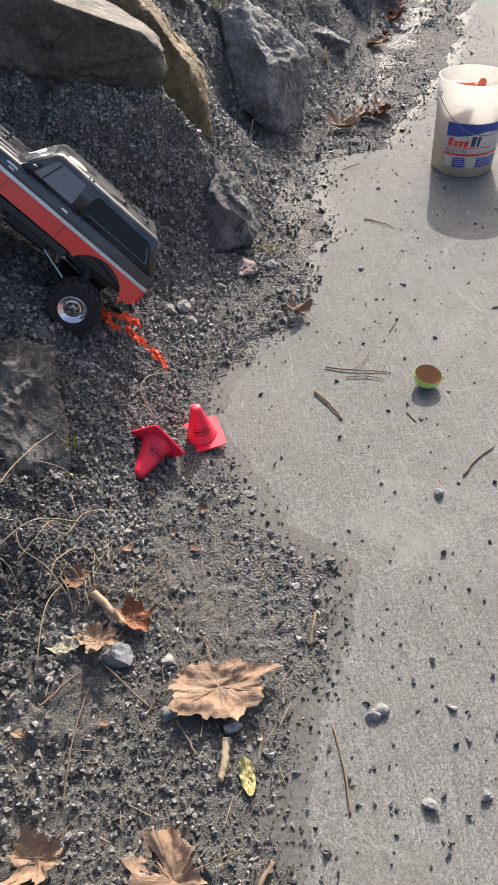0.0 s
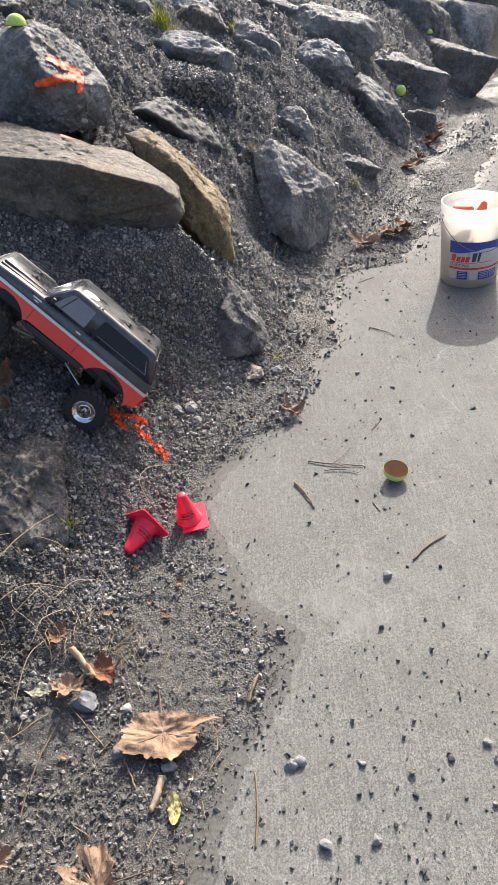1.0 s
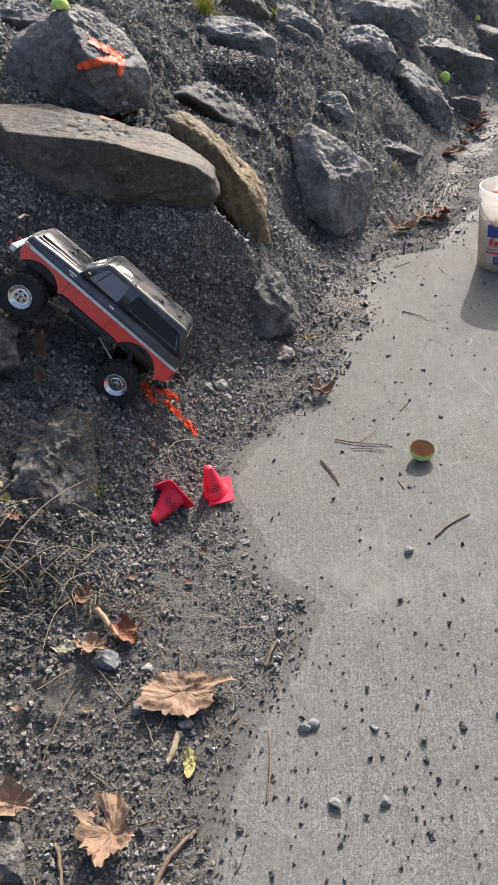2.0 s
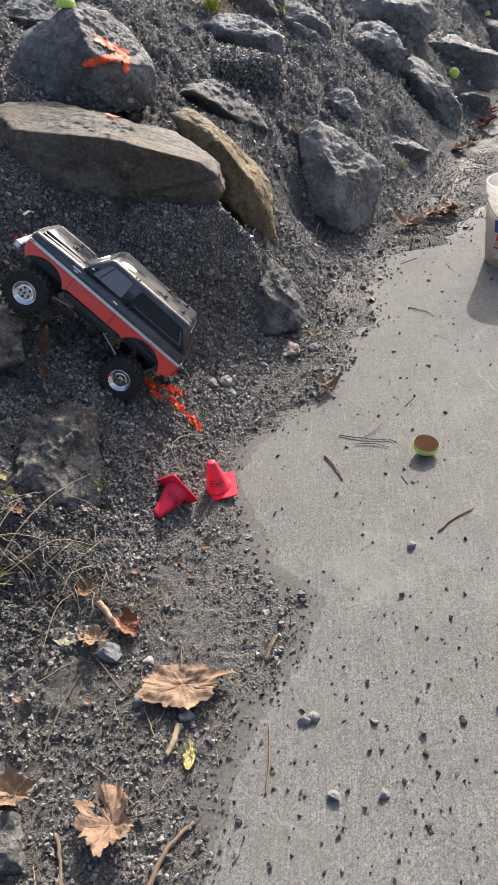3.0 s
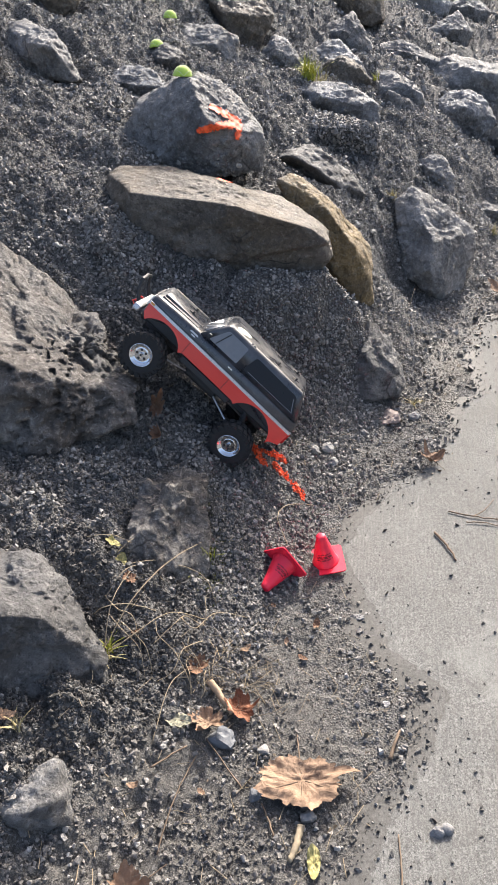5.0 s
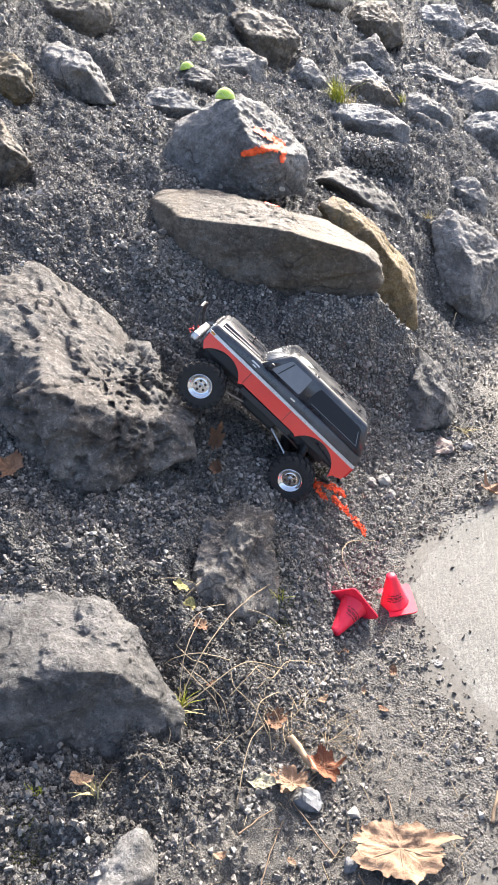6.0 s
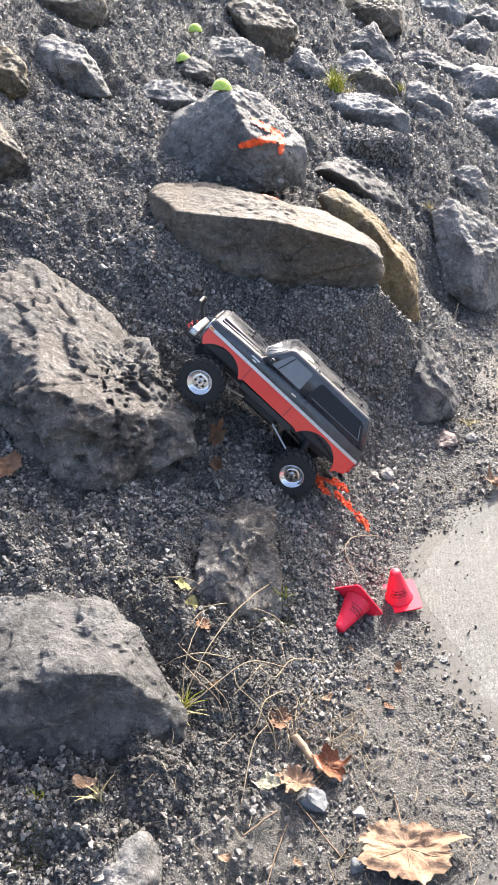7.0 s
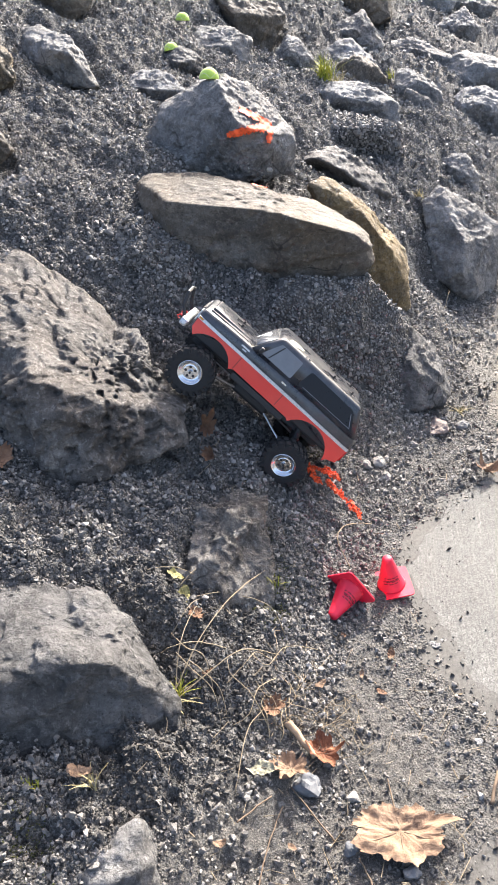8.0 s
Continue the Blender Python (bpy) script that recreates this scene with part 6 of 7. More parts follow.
ground_leaf(-0.100, 1.190, 0.060, 60, 10, LEAF_BROWN, "small crumpled brown leaf", 1.2, (10, 0), 0.010)
ground_leaf(-0.115, 1.074, 0.070, 82, 11, LEAF_GREY, "narrow grey-green leaf on the earth", 0.3, (0, 0), 0.008, True)
ground_leaf(0.161, 0.862, 0.070, 6, 12, LEAF_YELLOW, "small oval yellow leaf on the earth", 0.3, (0, 0), 0.008, True, wide=0.72)
ground_leaf(-0.305, 1.775, 0.085, 15, 13, LEAF_BROWN, "curled brown leaf beside the pitted boulder", 1.9, (55, 15), 0.035, wide=0.5)
ground_leaf(-0.288, 1.715, 0.075, 215, 14, LEAF_BROWN, "curled brown leaf beside the pitted boulder", 1.9, (-20, 35), 0.02, wide=0.55)
ground_leaf(-0.700, 1.510, 0.080, 70, 15, LEAF_BROWN, "orange-brown leaf against the pitted boulder", 0.8, (35, 0), 0.03)
ground_leaf(-0.290, 1.350, 0.055, 20, 16, LEAF_YELLOW, "yellow-green leaf among dry stems", 0.4, (20, 0), 0.015, True)
ground_leaf(-0.305, 1.365, 0.050, 80, 17, LEAF_YELLOW, "yellow-green leaf among dry stems", 0.4, (20, 10), 0.018, True)
ground_leaf(-0.255, 1.302, 0.045, 130, 18, LEAF_BROWN, "small brown leaf among dry stems", 0.8, (15, 0), 0.012)
ground_leaf(-0.385, 0.960, 0.050, 100, 19, LEAF_TAN, "small tan leaf against the low boulder", 0.6, (20, 0), 0.012, True)
for k, (x, y, s, m) in enumerate([(0.776, 3.41, 0.15, LEAF_TAN), (0.877, 3.53, 0.13, LEAF_TAN), (0.979, 3.58, 0.12, LEAF_BROWN), (0.93, 3.50, 0.11, LEAF_RED), (1.156, 4.528, 0.15, LEAF_BROWN), (1.347, 4.993, 0.15, LEAF_RED), (1.40, 5.12, 0.14, LEAF_BROWN), (1.457, 5.317, 0.15, LEAF_RED), (1.25, 4.72, 0.1, LEAF_RED)]):
    ground_leaf(x, y, s, 57 * k, 30 + k, m, "brown fallen leaf on the gravel beside the path", 0.7, (8, 0), 0.012)
ground_leaf(0.409, 2.075, 0.085, 30, 40, LEAF_TAN, "crumpled tan leaf at the edge of the concrete", 1.3, (10, 0), 0.012, False, True)
for k, (x, y) in enumerate([(0.06, 1.33), (0.10, 1.29), (-0.02, 1.28), (0.02, 1.42), (-0.16, 0.93), (0.12, 1.39), (-0.05, 0.96), (-0.22, 1.20)]):
    ground_leaf(x, y, 0.022 + 0.006 * (k % 3), 70 * k, 50 + k, (LEAF_TAN, LEAF_BROWN)[k % 2], "scrap of dry leaf on the earth", 0.6, (5, 0), 0.006, True)

# ---- twigs and stems ----
def bend(points, k, f):
    """A place on the smooth curve through the points."""
    p = [Vector(points[min(max(k + i, 0), len(points) - 1)]) for i in (-1, 0, 1, 2)]
    return 0.5 * (2 * p[1] + (p[2] - p[0]) * f + (2 * p[0] - 5 * p[1] + 4 * p[2] - p[3]) * f**2 + (3 * p[1] - p[0] - 3 * p[2] + p[3]) * f**3)


def twig(points, r, label, material=None, category="twig", seed=0):
    rng = np.random.default_rng(seed)
    pts = []
    for k in range(len(points) - 1):
        for f in np.linspace(0, 1, 8)[:-1]:
            pts.append(bend(points, k, f) + Vector(rng.normal(0, min(r * 0.3, 0.0007), 3)))
    pts.append(Vector(points[-1]))
    ob = part("twig", tube(pts, (r, r * 0.65)), material or TWIG, None, "", True)
    return tagged(ob, label, category)


STICK = "thin dry twig lying on the concrete"
twig([(0.397, 1.742, 0.004), (0.425, 1.69, 0.005), (0.443, 1.637, 0.003)], 0.0035, "short curved brown twig on the concrete", seed=1)
twig([(0.437, 1.835, 0.003), (0.50, 1.815, 0.004), (0.585, 1.800, 0.003)], 0.0022, STICK, seed=2)
twig([(0.50, 1.815, 0.005), (0.53, 1.84, 0.006), (0.56, 1.89, 0.004)], 0.0014, STICK, seed=3)
twig([(0.48, 1.79, 0.003), (0.53, 1.788, 0.004), (0.57, 1.77, 0.003)], 0.0016, STICK, seed=4)
twig([(0.66, 1.435, 0.003), (0.70, 1.478, 0.004), (0.75, 1.512, 0.003)], 0.0026, "straight dark twig on the concrete", seed=5)
twig([(0.593, 1.645, 0.002), (0.606, 1.610, 0.002)], 0.0020, STICK, seed=6)
twig([(0.63, 1.97, 0.002), (0.655, 2.01, 0.002)], 0.0018, STICK, seed=7)
twig([(0.70, 2.62, 0.003), (0.77, 2.56, 0.003)], 0.002, STICK, seed=8)
twig([(0.30, 0.80, 0.002), (0.303, 0.86, 0.003), (0.298, 0.93, 0.002)], 0.002, "dark straight twig on the concrete", seed=9)
g = lambda x, y, up=0.004: (x, y, at_ground(x, y) + up)  # noqa: E731
twig([g(0.284, 1.07, 0.008), g(0.293, 1.10, 0.010), g(0.302, 1.13, 0.008)], 0.0035, "short dark stick on the earth", seed=10)
twig([g(-0.075, 1.172, 0.016), g(-0.05, 1.152, 0.016), g(-0.022, 1.122, 0.014)], 0.0085, "short thick pale broken stick on the earth", mat_plain("pale_stick", (0.42, 0.29, 0.18), 0.8, 0, 0.5, 50, 0.5, 0.001), seed=11)
twig([g(0.134, 0.921, 0.006), g(0.128, 0.88, 0.007), g(0.120, 0.86, 0.006)], 0.007, "lumpy tan bark piece on the earth", STRAW, seed=12)
twig([g(0.13, 0.64, 0.006), g(0.15, 0.70, 0.008), g(0.185, 0.75, 0.006)], 0.005, "dry stick at the edge of the earth", seed=13)
twig([g(-0.04, 0.72, 0.006), g(-0.02, 0.68, 0.007), g(0.0, 0.62, 0.006)], 0.004, "dry stick on the earth", seed=14)
twig([g(0.09, 0.90, 0.005), g(0.06, 0.955, 0.006)], 0.0022, "thin dry twig on the earth", seed=15)
twig([g(0.02, 0.98, 0.005), g(-0.06, 1.06, 0.006)], 0.0018, "thin dry twig on the earth", seed=16)
twig([g(-0.14, 0.97, 0.01), g(-0.09, 1.03, 0.012)], 0.0018, "thin dry twig on the earth", seed=17)
DRY = "long pale dry grass stem arching over the gravel"
twig([g(-0.285, 1.14, 0.004), g(-0.24, 1.25, 0.035), g(-0.19, 1.37, 0.05), g(-0.14, 1.48, 0.03)], 0.0014, DRY, STRAW, seed=18)
twig([g(-0.285, 1.13, 0.004), g(-0.22, 1.19, 0.03), g(-0.16, 1.25, 0.035), g(-0.10, 1.30, 0.02)], 0.0013, DRY, STRAW, seed=19)
twig([g(-0.275, 1.14, 0.004), g(-0.268, 1.22, 0.05), g(-0.255, 1.31, 0.03)], 0.0011, DRY, STRAW, seed=20)
twig([g(-0.30, 1.36, 0.01), g(-0.275, 1.40, 0.03), g(-0.255, 1.45, 0.02)], 0.0011, DRY, STRAW, seed=21)
twig([g(-0.36, 1.36, 0.01), g(-0.31, 1.38, 0.03), g(-0.27, 1.40, 0.01)], 0.0010, DRY, STRAW, seed=22)
twig([g(-0.15, 1.02, 0.004), g(-0.14, 1.12, 0.02), g(-0.115, 1.19, 0.008)], 0.0011, DRY, STRAW, seed=23)
twig([g(-0.10, 0.84, 0.004), g(-0.09, 0.93, 0.012), g(-0.07, 1.03, 0.006)], 0.0016, DRY, TWIG, seed=24)
twig([g(-0.17, 1.30, 0.004), g(-0.12, 1.26, 0.02), g(-0.09, 1.33, 0.012), g(-0.02, 1.36, 0.006)], 0.0011, DRY, STRAW, seed=25)
twig([g(0.03, 1.62, 0.006), g(0.0, 1.68, 0.02), g(0.02, 1.75, 0.01), g(0.08, 1.80, 0.004)], 0.0013, DRY, STRAW, seed=26)
twig([g(-0.46, 2.42, 0.01), g(-0.52, 2.40, 0.02)], 0.0013, DRY, STRAW, seed=27)
twig([g(0.36, 3.02, 0.01), g(0.37, 3.05, 0.05), g(0.38, 3.08, 0.09)], 0.0013, DRY, STRAW, seed=28)

rng = np.random.default_rng(77)
for k in range(16):
    x, y, a = rng.uniform(-0.32, -0.05), rng.uniform(1.12, 1.42), rng.uniform(0, 2 * np.pi)
    n, up = rng.uniform(0.05, 0.14), rng.uniform(0.012, 0.04)
    c, s = math.cos(a) * n, math.sin(a) * n
    twig([g(x, y), g(x + 0.4 * c, y + 0.4 * s, up), g(x + 0.75 * c - 0.1 * s, y + 0.75 * s + 0.1 * c, up * 0.9), g(x + c, y + s, 0.004)], rng.uniform(0.0007, 0.0012), "pale dry grass stem tangled over the gravel", STRAW, seed=60 + k)


def grass_tuft(x, y, n, height, spread, material, label, seed):
    rng = np.random.default_rng(seed)
    bm = bmesh.new()
    z = at_ground(x, y)
    for _ in range(n):
        a, lean = rng.uniform(0, 2 * np.pi), rng.uniform(0.1, 1.0) * spread
        h, w = height * rng.uniform(0.5, 1.1), 0.0016 + height * 0.012
        base = Vector((x + rng.normal(0, spread * 0.15), y + rng.normal(0, spread * 0.15), z - 0.004))
        side = Vector((-math.sin(a), math.cos(a), 0)) * w
        last = None
        for k in range(5):
            f = k / 4
            c = base + Vector((math.cos(a) * lean * f * f, math.sin(a) * lean * f * f, h * (f - 0.35 * f * f * lean / max(spread, 1e-3))))
            row = (bm.verts.new(c - side * (1 - 0.85 * f)), bm.verts.new(c + side * (1 - 0.85 * f)))
            if last:
                bm.faces.new((last[0], last[1], row[1], row[0]))
            last = row
    return tagged(part("grass_tuft", bm, material, None, "", True), label, "grass", "grass tufts", "stuff")


GRASS = leaf_mat("yellow_green_grass", (0.20, 0.24, 0.03), (0.46, 0.44, 0.07))
GRASS_DRY = leaf_mat("straw_grass", (0.28, 0.24, 0.12), (0.45, 0.38, 0.2))
grass_tuft(-0.126, 4.33, 120, 0.13, 0.11, GRASS, "bright yellow-green grass tuft between the boulders", 1)
grass_tuft(-0.06, 4.30, 60, 0.09, 0.09, GRASS_DRY, "dry straw-coloured grass beside the green tuft", 2)
grass_tuft(0.29, 3.57, 36, 0.05, 0.05, GRASS_DRY, "small pale grass tuft above the grey boulder", 3)
grass_tuft(-0.128, 1.47, 16, 0.05, 0.035, GRASS, "few thin green grass blades in the gravel", 4)
grass_tuft(-0.275, 1.145, 26, 0.07, 0.06, GRASS_DRY, "dry grass blades beside the low boulder", 5)
grass_tuft(-0.268, 1.155, 12, 0.05, 0.045, GRASS, "few thin green grass blades in the gravel", 6)
grass_tuft(-0.36, 0.95, 14, 0.04, 0.035, GRASS_DRY, "dry grass blades beside the low boulder", 7)
grass_tuft(-0.45, 0.93, 10, 0.035, 0.03, GRASS, "few thin green grass blades in the gravel", 8)
grass_tuft(0.20, 4.75, 18, 0.06, 0.05, GRASS, "few yellow-green blades between stones", 9)
grass_tuft(0.78, 3.95, 40, 0.06, 0.08, GRASS_DRY, "dry grass hanging below the low grey stone", 10)
grass_tuft(0.36, 2.42, 24, 0.035, 0.05, GRASS_DRY, "dry grass at the foot of the dark stone", 11)

# ---- gravel, grit and litter ----
def stone_shapes(count, seed, corners):
    rng = np.random.default_rng(seed)
    out = []
    for _ in range(count):
        bm = bmesh.new()
        for p in rng.normal(0, 1, (corners, 3)):
            bm.verts.new(p / np.linalg.norm(p) * rng.uniform(0.86, 1.08) * np.array([1.0, 0.9, 0.8]))
        hull = bmesh.ops.convex_hull(bm, input=bm.verts)
        bmesh.ops.delete(bm, geom=[v for v in bm.verts if not v.link_faces], context="VERTS")
        bm.verts.index_update()
        out.append((np.array([v.co[:] for v in bm.verts]), np.array([[v.index for v in f.verts] for f in bm.faces])))
        bm.free()
    return out


SHAPES, CHIPS = stone_shapes(14, 8, 9), stone_shapes(14, 9, 7)


def strew(name, places, sizes, material, label, seed, category="gravel", shapes=SHAPES):
    """Many small stones in one mesh, each turned its own way."""
    rng = np.random.default_rng(seed)
    q = rng.normal(0, 1, (len(places), 4))
    q /= np.linalg.norm(q, axis=1)[:, None]
    w, x, y, z = q.T
    turn = np.stack([np.stack([1 - 2 * (y * y + z * z), 2 * (x * y - z * w), 2 * (x * z + y * w)], -1), np.stack([2 * (x * y + z * w), 1 - 2 * (x * x + z * z), 2 * (y * z - x * w)], -1), np.stack([2 * (x * z - y * w), 2 * (y * z + x * w), 1 - 2 * (x * x + y * y)], -1)], 1)
    kind = rng.integers(0, len(shapes), len(places))
    verts, faces, base = [], [], 0
    for k, (sv, sf) in enumerate(shapes):
        pick = np.nonzero(kind == k)[0]
        if not len(pick):
            continue
        v = np.einsum("nij,vj->nvi", turn[pick], sv) * sizes[pick][:, None, None] + places[pick][:, None]
        f = sf[None] + (np.arange(len(pick)) * len(sv))[:, None, None] + base
        base += len(pick) * len(sv)
        verts.append(v.reshape(-1, 3)), faces.append(f.reshape(-1, 3))
    me = mesh_of(name, np.concatenate(verts), np.concatenate(faces), material, False)
    return tagged(new(name, me), label, category, kind="stuff")


def over_edge(x, y):
    """How far a place lies on the earth's side of the concrete's edge."""
    p = np.stack([x, y, 0 * x], -1)
    return np.interp(y, EDGE[:, 0], EDGE[:, 1]) + 0.035 * fbm(p * 6, 4, 31, 0.6) - x


def bed(count, x0, x1, y0, y1, r, spread, seed, slope_only=False):
    rng = np.random.default_rng(seed)
    x, y = rng.uniform(x0, x1, count), rng.uniform(y0, y1, count)
    d = np.interp(y, TOE[:, 0], TOE[:, 1]) - x
    s = np.clip(r * np.exp(rng.normal(0, spread, count)), 0.35 * r, 2.7 * r)
    clump = vnoise(np.stack([x, y, 0 * x], -1) * 7, 3)
    low = 0.13 * np.clip((1.25 - y) / 0.3, 0, 1) * (r < 0.004)
    keep = (over_edge(x, y) > 0.0) & ((d > 0.02 + low * (1 + 0.5 * clump)) | (rng.random(count) < 0.2 + 0.3 * clump)) & (rng.random(count) < 0.85 + 0.35 * clump)
    if slope_only:
        keep &= d > 0
    x, y, s = x[keep], y[keep], s[keep]
    return np.stack([x, y, ground_height(x, y) + s * rng.uniform(0.1, 0.9, len(s))], -1), s


STONES = surface_of(*[o for o in scene.objects if o.name.startswith("boulder")])


def settle(places, sizes, most):
    """Lays stones on the skirts of the boulders, where gravel has piled against them, and drops those that would lie inside."""
    keep = np.ones(len(places), bool)
    reach = most * (0.5 + vnoise(places * 9, 4))
    for i, p in enumerate(places):
        hit, normal, _, _ = STONES.ray_cast(Vector((p[0], p[1], 6.0)), Vector((0, 0, -1)))
        if hit and hit.z > p[2] - sizes[i]:
            if hit.z - p[2] < reach[i] and normal.z > 0.25:
                places[i, 2] = hit.z + 0.3 * sizes[i]
            else:
                keep[i] = False
    return places[keep], sizes[keep]


GRAVEL = mat_gravel("dark_gravel", (0.17, 0.158, 0.144), (0.44, 0.412, 0.378), (0.55, 0.525, 0.49))
GRAVEL_DARKER = mat_gravel("darker_gravel", (0.07, 0.064, 0.057), (0.25, 0.233, 0.212), (0.42, 0.40, 0.37))
# far beds: darks lifted and contrast cut, putting haze into the colour
GRAVEL_FAR = mat_gravel("hazed_gravel", (0.245, 0.234, 0.219), (0.37, 0.355, 0.333), (0.45, 0.435, 0.415))
CRUMB = mat_gravel("earth_crumbs", (0.09, 0.083, 0.073), (0.27, 0.252, 0.226), (0.40, 0.38, 0.35))
GRIT = mat_gravel("grit", (0.045, 0.042, 0.039), (0.15, 0.145, 0.138), (0.32, 0.31, 0.29))
STROKES = (((-0.097, 1.865), (-0.022, 1.905), 0.019), ((-0.078, 1.866), (-0.053, 1.826), 0.013), ((-0.020, 1.861), (0.047, 1.817), 0.015))


def sprayed(p):
    """Which of the places lie under the spray of the orange arrow on the bank."""
    near = np.full(len(p), 9.0)
    for a, b, wide in STROKES:
        a, b = np.array(a), np.array(b)
        f = np.clip((p[:, :2] - a) @ (b - a) / ((b - a) @ (b - a)), 0, 1)
        near = np.minimum(near, np.linalg.norm(p[:, :2] - a - f[:, None] * (b - a), axis=1) / wide)
    return near + 0.45 * fbm(p * 60, 3, 8) < 0.85


def crusted_over(ob, count, r, low, seed):
    """Places and sizes of stones stuck in the faces of a boulder, thinning out above the height low."""
    rng = np.random.default_rng(seed)
    v = np.array([ob.matrix_world @ w.co for w in ob.data.vertices])
    f = np.array([p.vertices[:] for p in ob.data.polygons])
    a, b, c = v[f[:, 0]], v[f[:, 1]], v[f[:, 2]]
    n = np.cross(b - a, c - a)
    area = np.linalg.norm(n, axis=1)
    area = np.where(n[:, 1] / np.maximum(area, 1e-12) < 0.4, area, 0)
    k = rng.choice(len(f), count, p=area / area.sum())
    w = rng.dirichlet((1, 1, 1), count)
    at = a[k] * w[:, :1] + b[k] * w[:, 1:2] + c[k] * w[:, 2:]
    s = np.clip(r * np.exp(rng.normal(0, 0.5, count)), 0.4 * r, 3 * r)
    keep = (rng.random(count) < np.clip(1 - (at[:, 2] - low) / 0.06 + 0.8 * fbm(at * 11, 3, seed), 0, 1)) & (at[:, 2] > ground_height(at[:, 0], at[:, 1]) - 0.01)
    return (at + 0.15 * s[:, None] * n[k] / np.maximum(np.linalg.norm(n[k], axis=1), 1e-12)[:, None])[keep], s[keep]


for args, seed in (((125000, -1.05, 0.45, 0.55, 2.75, 0.0030, 0.55), 1), ((62000, -1.7, 1.05, 2.75, 4.8, 0.0048, 0.45), 2), ((36000, -2.2, 2.0, 4.8, 9.0, 0.0082, 0.45), 3), ((1100, -1.25, 0.6, 0.9, 3.4, 0.0065, 0.42), 4)):
    places, sizes = bed(*args, seed)
    places, sizes = settle(places, sizes, 0.015 if args[3] < 2 else 0.03)
    if seed == 1:
        hot = sprayed(places)
        grit = np.random.default_rng(3).uniform((-0.13, 1.79), (0.08, 1.94), (5200, 2))
        grit = np.column_stack([grit, ground_height(grit[:, 0], grit[:, 1]) + 0.002])
        grit = grit[sprayed(grit)]
        strew("painted_gravel", np.concatenate([places[hot], grit]), np.concatenate([sizes[hot], np.full(len(grit), 0.0024)]), PAINT, "orange spray-painted arrow on the loose gravel", 15, "paint mark")
        places, sizes = places[~hot], sizes[~hot]
    if seed == 1:
        # stones inside a ragged oval take the darker gravel colours
        darker = (((places[:, 0] + 0.27) / 0.17) ** 2 + ((places[:, 1] - 1.14) / 0.30) ** 2 + 0.6 * fbm(places * 7, 3, 44)) < 0.9
        strew("gravel", places[darker], sizes[darker], GRAVEL_DARKER, "darker gravel clotted with mud on the bank", seed + 50)
        places, sizes = places[~darker], sizes[~darker]
    strew("gravel", places, sizes, GRAVEL if seed in (1, 4) else GRAVEL_FAR, "loose dark grey crushed gravel covering the bank", seed, shapes=CHIPS if seed in (2, 3) else SHAPES)
for ob, count, r, low, seed in ((mound, 9000, 0.0042, 9, 21), (ledge, 4500, 0.004, 9, 22), (bedded, 3000, 0.004, 9, 25), (narrow, 2200, 0.0035, 0.17, 26), (low_rock, 2500, 0.0035, 0.10, 27), (crusted, 2500, 0.006, 0.68, 23), (arrow_rock, 5000, 0.0045, 0.73, 24)):
    places, sizes = crusted_over(ob, count, r, low, seed)
    strew("gravel", places, sizes, GRAVEL, "gravel stuck in the face of a boulder", seed)
# crumbs of earth at the foot of the bank
rng = np.random.default_rng(5)
x, y = rng.uniform(-0.35, 1.3, 170000), 0.5 + 4.0 * rng.random(170000) ** 1.25
d, toe = over_edge(x, y), np.interp(y, TOE[:, 0], TOE[:, 1]) - x
clump = fbm(np.stack([x, y, 0 * x], -1) * 8, 3, 6)
keep = (d > -0.03 + 0.03 * clump) & (toe < 0.06 + 0.14 * np.clip((1.25 - y) / 0.3, 0, 1)) & (rng.random(len(x)) < (0.45 + 0.6 * clump) * (1 - 0.6 * np.exp(-(((x - 0.50) / 0.13) ** 2 + ((y - 2.66) / 0.32) ** 2))))
x, y = x[keep], y[keep]
s = np.clip(0.0019 * np.exp(rng.normal(0, 0.6, len(x))), 0.0008, 0.008)
strew("crumbs", np.stack([x, y, np.maximum(ground_height(x, y), 0) + 0.25 * s], -1), s, CRUMB, "crumbs of brown-grey earth and small stones", 6, "earth", CHIPS)
# grit on the concrete, thickest beside the earth
rng = np.random.default_rng(12)
x, y = rng.uniform(0.0, 1.9, 52000), 0.4 + 5.2 * rng.random(52000)
d = -over_edge(x, y)
clump = fbm(np.stack([x, y, 0 * x], -1) * 5, 3, 6)
keep = (d > -0.01) & (rng.random(len(x)) < 0.7 * np.exp(-np.maximum(d, 0) / 0.04) + 0.085 + 0.16 * np.maximum(clump, 0) + 0.16 * (y < 1.15) + 0.30 * (y > 3.2) * np.exp(-np.maximum(d, 0) / 0.3))
x, y = x[keep], y[keep]
s = np.clip(0.0019 * np.exp(rng.normal(0, 0.6, len(x))), 0.0007, 0.0075)
strew("grit", np.stack([x, y, 0.3 * s], -1), s, GRIT, "scattered grit and crumbs of earth on the concrete", 13, "grit", CHIPS)
# larger crumbs on the path
x, y = rng.uniform(0.3, 1.0, 150), rng.uniform(0.62, 1.25, 150)
keep = over_edge(x, y) < -0.01
x, y = x[keep], y[keep]
s = np.clip(0.0042 * np.exp(rng.normal(0, 0.35, len(x))), 0.002, 0.009)
strew("grit", np.stack([x, y, 0.5 * s], -1), s, CRUMB, "small lumps of dry earth scattered on the concrete", 14, "grit")
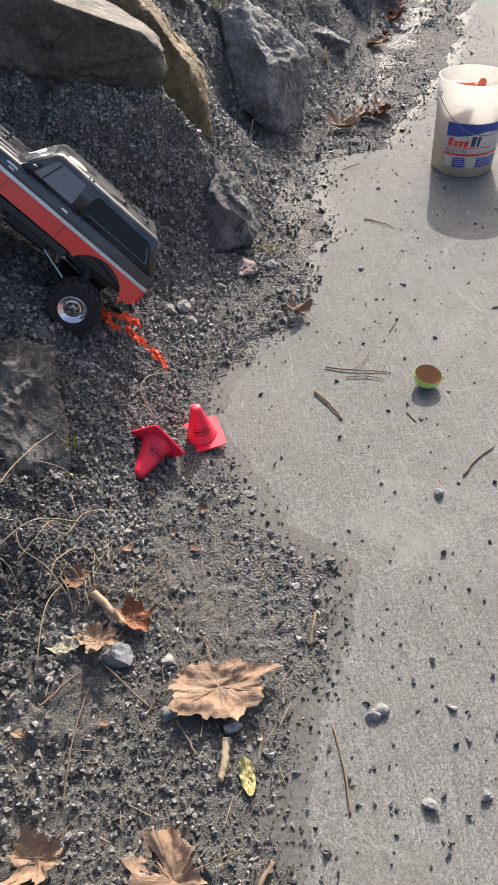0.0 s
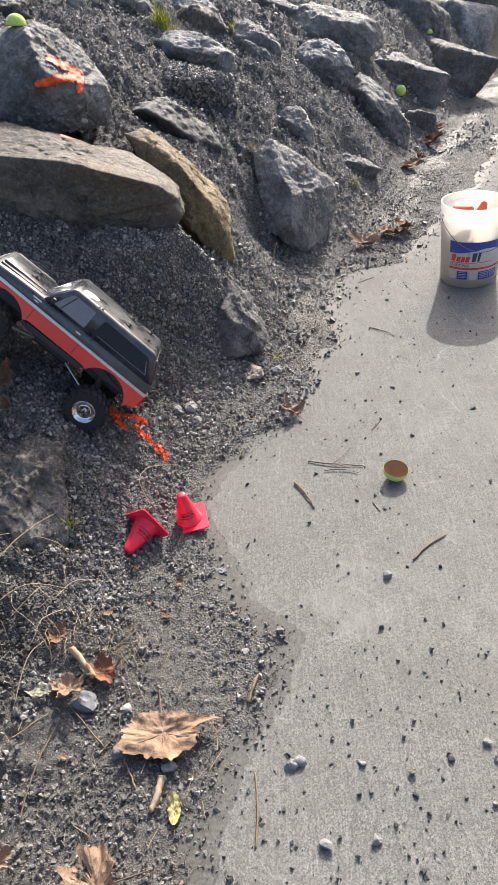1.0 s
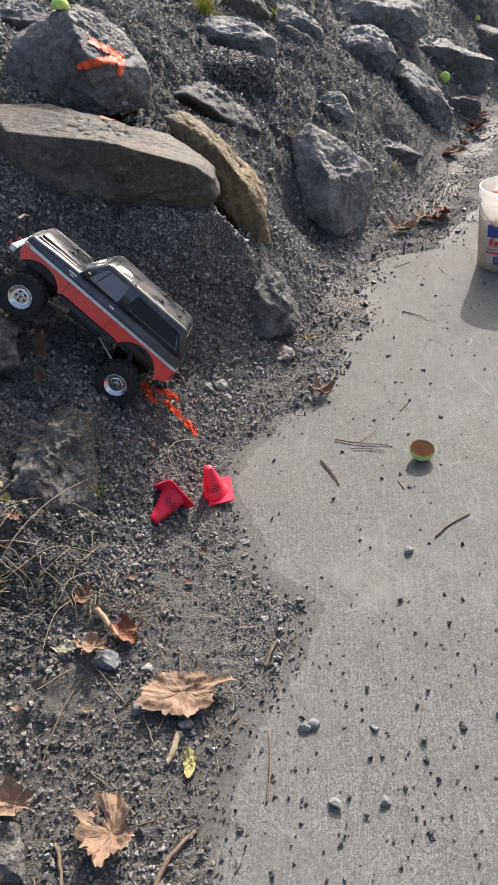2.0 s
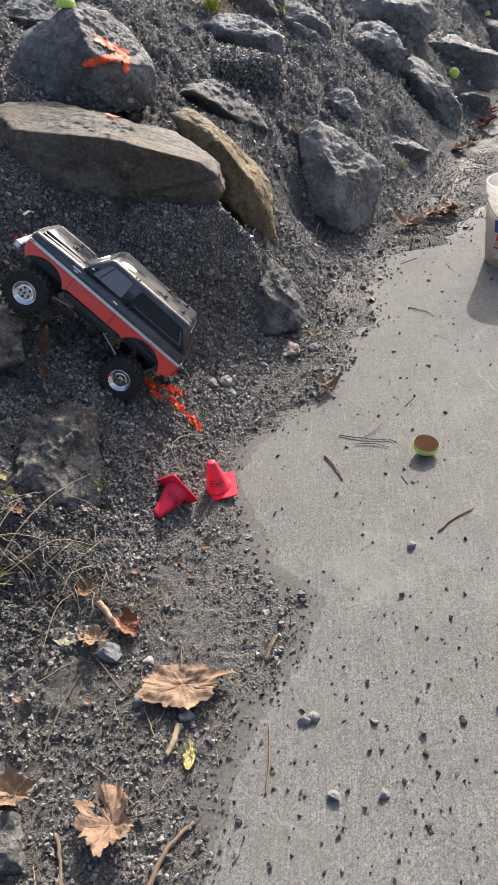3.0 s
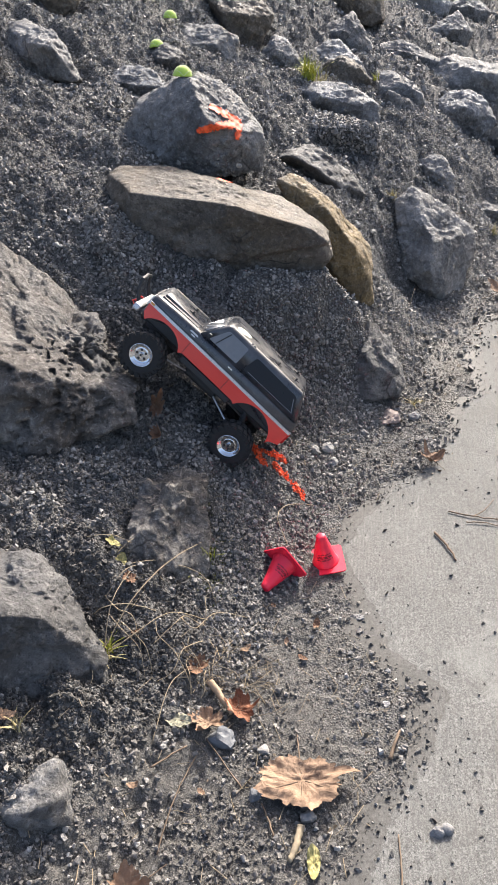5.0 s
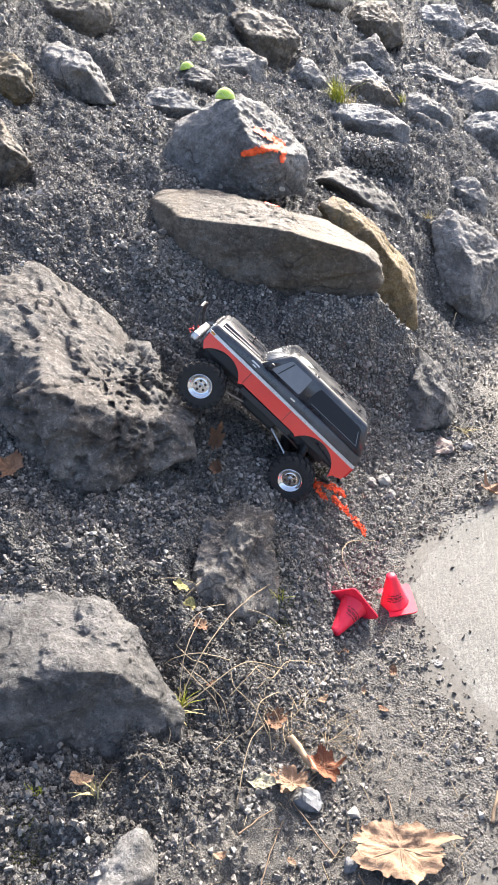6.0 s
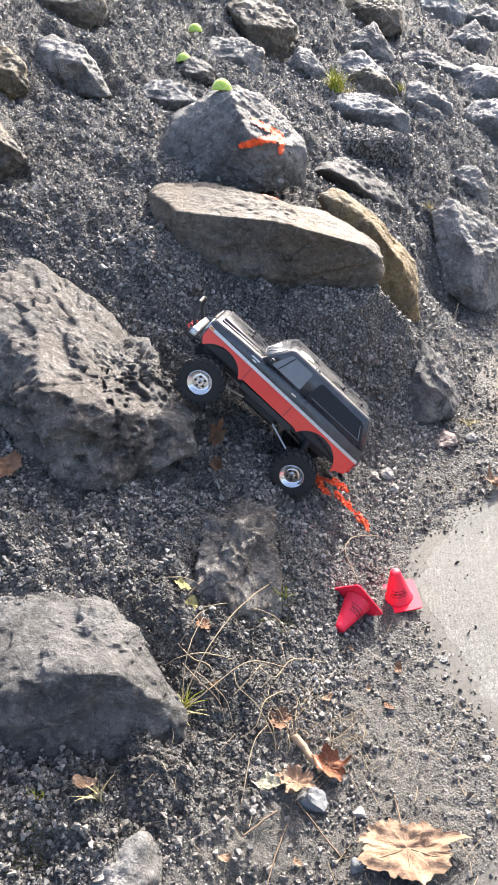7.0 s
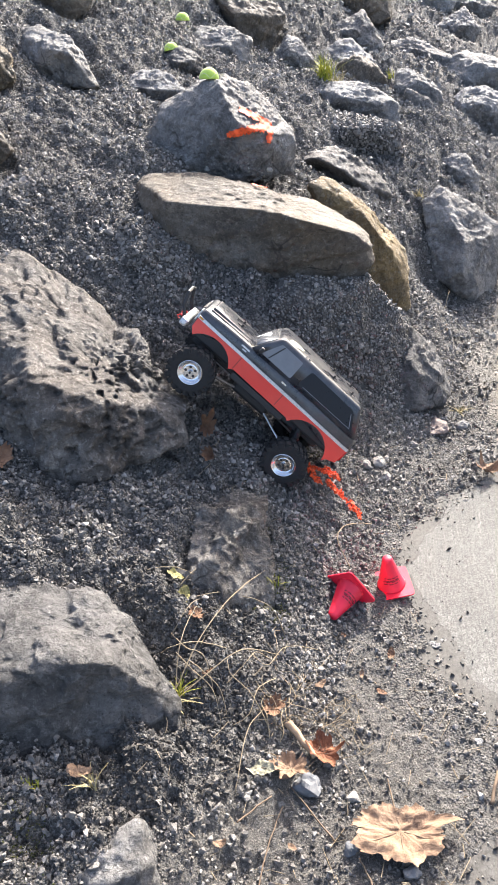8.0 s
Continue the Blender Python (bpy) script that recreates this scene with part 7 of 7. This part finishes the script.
# broken clods and chips of stone in the mud between the bank and the concrete
x, y = rng.uniform(0.1, 1.3, 2600), rng.uniform(1.75, 4.2, 2600)
d, toe = over_edge(x, y), np.interp(y, TOE[:, 0], TOE[:, 1]) - x
keep = (d > -0.035) & (toe < 0.06) & (rng.random(len(x)) < 0.55 + 0.5 * fbm(np.stack([x, y, 0 * x], -1) * 9, 2, 4))
x, y = x[keep], y[keep]
s = np.clip(0.0078 * np.exp(rng.normal(0, 0.45, len(x))), 0.003, 0.020)
pale = rng.random(len(x)) < 0.16
for pick, material, label in ((~pale, CRUMB, "broken clods of dark mud along the margin"), (pale, STONE_PALE, "pale chips of stone in the mud")):
    strew("clods", np.stack([x, y, np.maximum(ground_height(x, y), 0) + 0.25 * s], -1)[pick], s[pick], material, label, 17, "earth", [(v * np.array([1.0, 0.85, 0.6]), f) for v, f in SHAPES])
# flakes of leaf and bark along the muddy margin
FLAKE = mat_gravel("leaf_flakes", (0.10, 0.075, 0.05), (0.30, 0.24, 0.17), (0.42, 0.38, 0.31))
FLAT = [(v * np.array([1.0, 0.8, 0.16]), f) for v, f in CHIPS]
x, y = rng.uniform(-0.3, 2.2, 9000), rng.uniform(0.6, 6.0, 9000)
d = over_edge(x, y)
keep = (d > -0.10) & (np.interp(y, TOE[:, 0], TOE[:, 1]) - x < 0.05) & (rng.random(len(x)) < np.where(y > 2.2, 0.9, 0.35) * np.where(d < 0, 0.25, 1))
x, y = x[keep], y[keep]
s = np.clip(0.0050 * np.exp(rng.normal(0, 0.4, len(x))), 0.002, 0.013)
strew("leaf_flakes", np.stack([x, y, np.maximum(ground_height(x, y), 0) + 0.4 * s], -1), s, FLAKE, "flakes of dead leaf and bark along the margin", 16, "litter", FLAT)
# moss
MOSS = mat_gravel("moss", (0.05, 0.06, 0.015), (0.16, 0.16, 0.04), (0.26, 0.24, 0.07))
for k, (cx, cy, wide, n) in enumerate([(-0.45, 0.86, 0.022, 160), (-0.035, 2.02, 0.03, 260), (-0.13, 1.47, 0.03, 260), (-0.12, 1.40, 0.02, 120), (-0.17, 1.56, 0.02, 120), (-0.27, 1.50, 0.015, 80)]):
    x, y = rng.normal(cx, wide, n), rng.normal(cy, wide, n)
    s = rng.uniform(0.0012, 0.0032, n)
    strew("moss", np.stack([x, y, ground_height(x, y) + 0.004], -1), s, MOSS, "small patch of yellow-green moss on the gravel", 40 + k, "moss", CHIPS)
# needles and chips of straw in the earth
bm = bmesh.new()
for _ in range(460):
    x, y = rng.uniform(-0.32, 0.36), rng.uniform(0.6, 2.2)
    if over_edge(np.array([x]), np.array([y]))[0] < 0.01:
        continue
    if _ > 300:
        x, y = rng.normal(-0.03, 0.06), rng.normal(1.21, 0.05)
    a, n = rng.uniform(0, np.pi), rng.uniform(0.006, 0.028)
    z = at_ground(x, y) + 0.005
    e = Vector((math.cos(a) * n, math.sin(a) * n, rng.normal(0, 0.003)))
    c = Vector((x, y, z))
    rod(bm, c - e, c + e, rng.uniform(0.0003, 0.0008), None, 4)
tagged(part("straw_litter", bm, STRAW, None), "bits of dry straw and needles on the earth", "litter", kind="stuff")
bm = bmesh.new()
for _ in range(130):
    x, y = rng.uniform(0.35, 1.7), rng.uniform(2.2, 5.2)
    d = over_edge(np.array([x]), np.array([y]))[0]
    if d < -0.12 or d > 0.7:
        continue
    a, n = rng.uniform(0, np.pi), rng.uniform(0.01, 0.05)
    c = Vector((x, y, max(0, at_ground(x, y)) + 0.006))
    e = Vector((math.cos(a) * n, math.sin(a) * n, rng.normal(0, 0.004)))
    rod(bm, c - e, c + e, rng.uniform(0.001, 0.002), None, 4)
tagged(part("twig_litter", bm, TWIG, None), "bits of twig and straw on the gravel", "litter", kind="stuff")
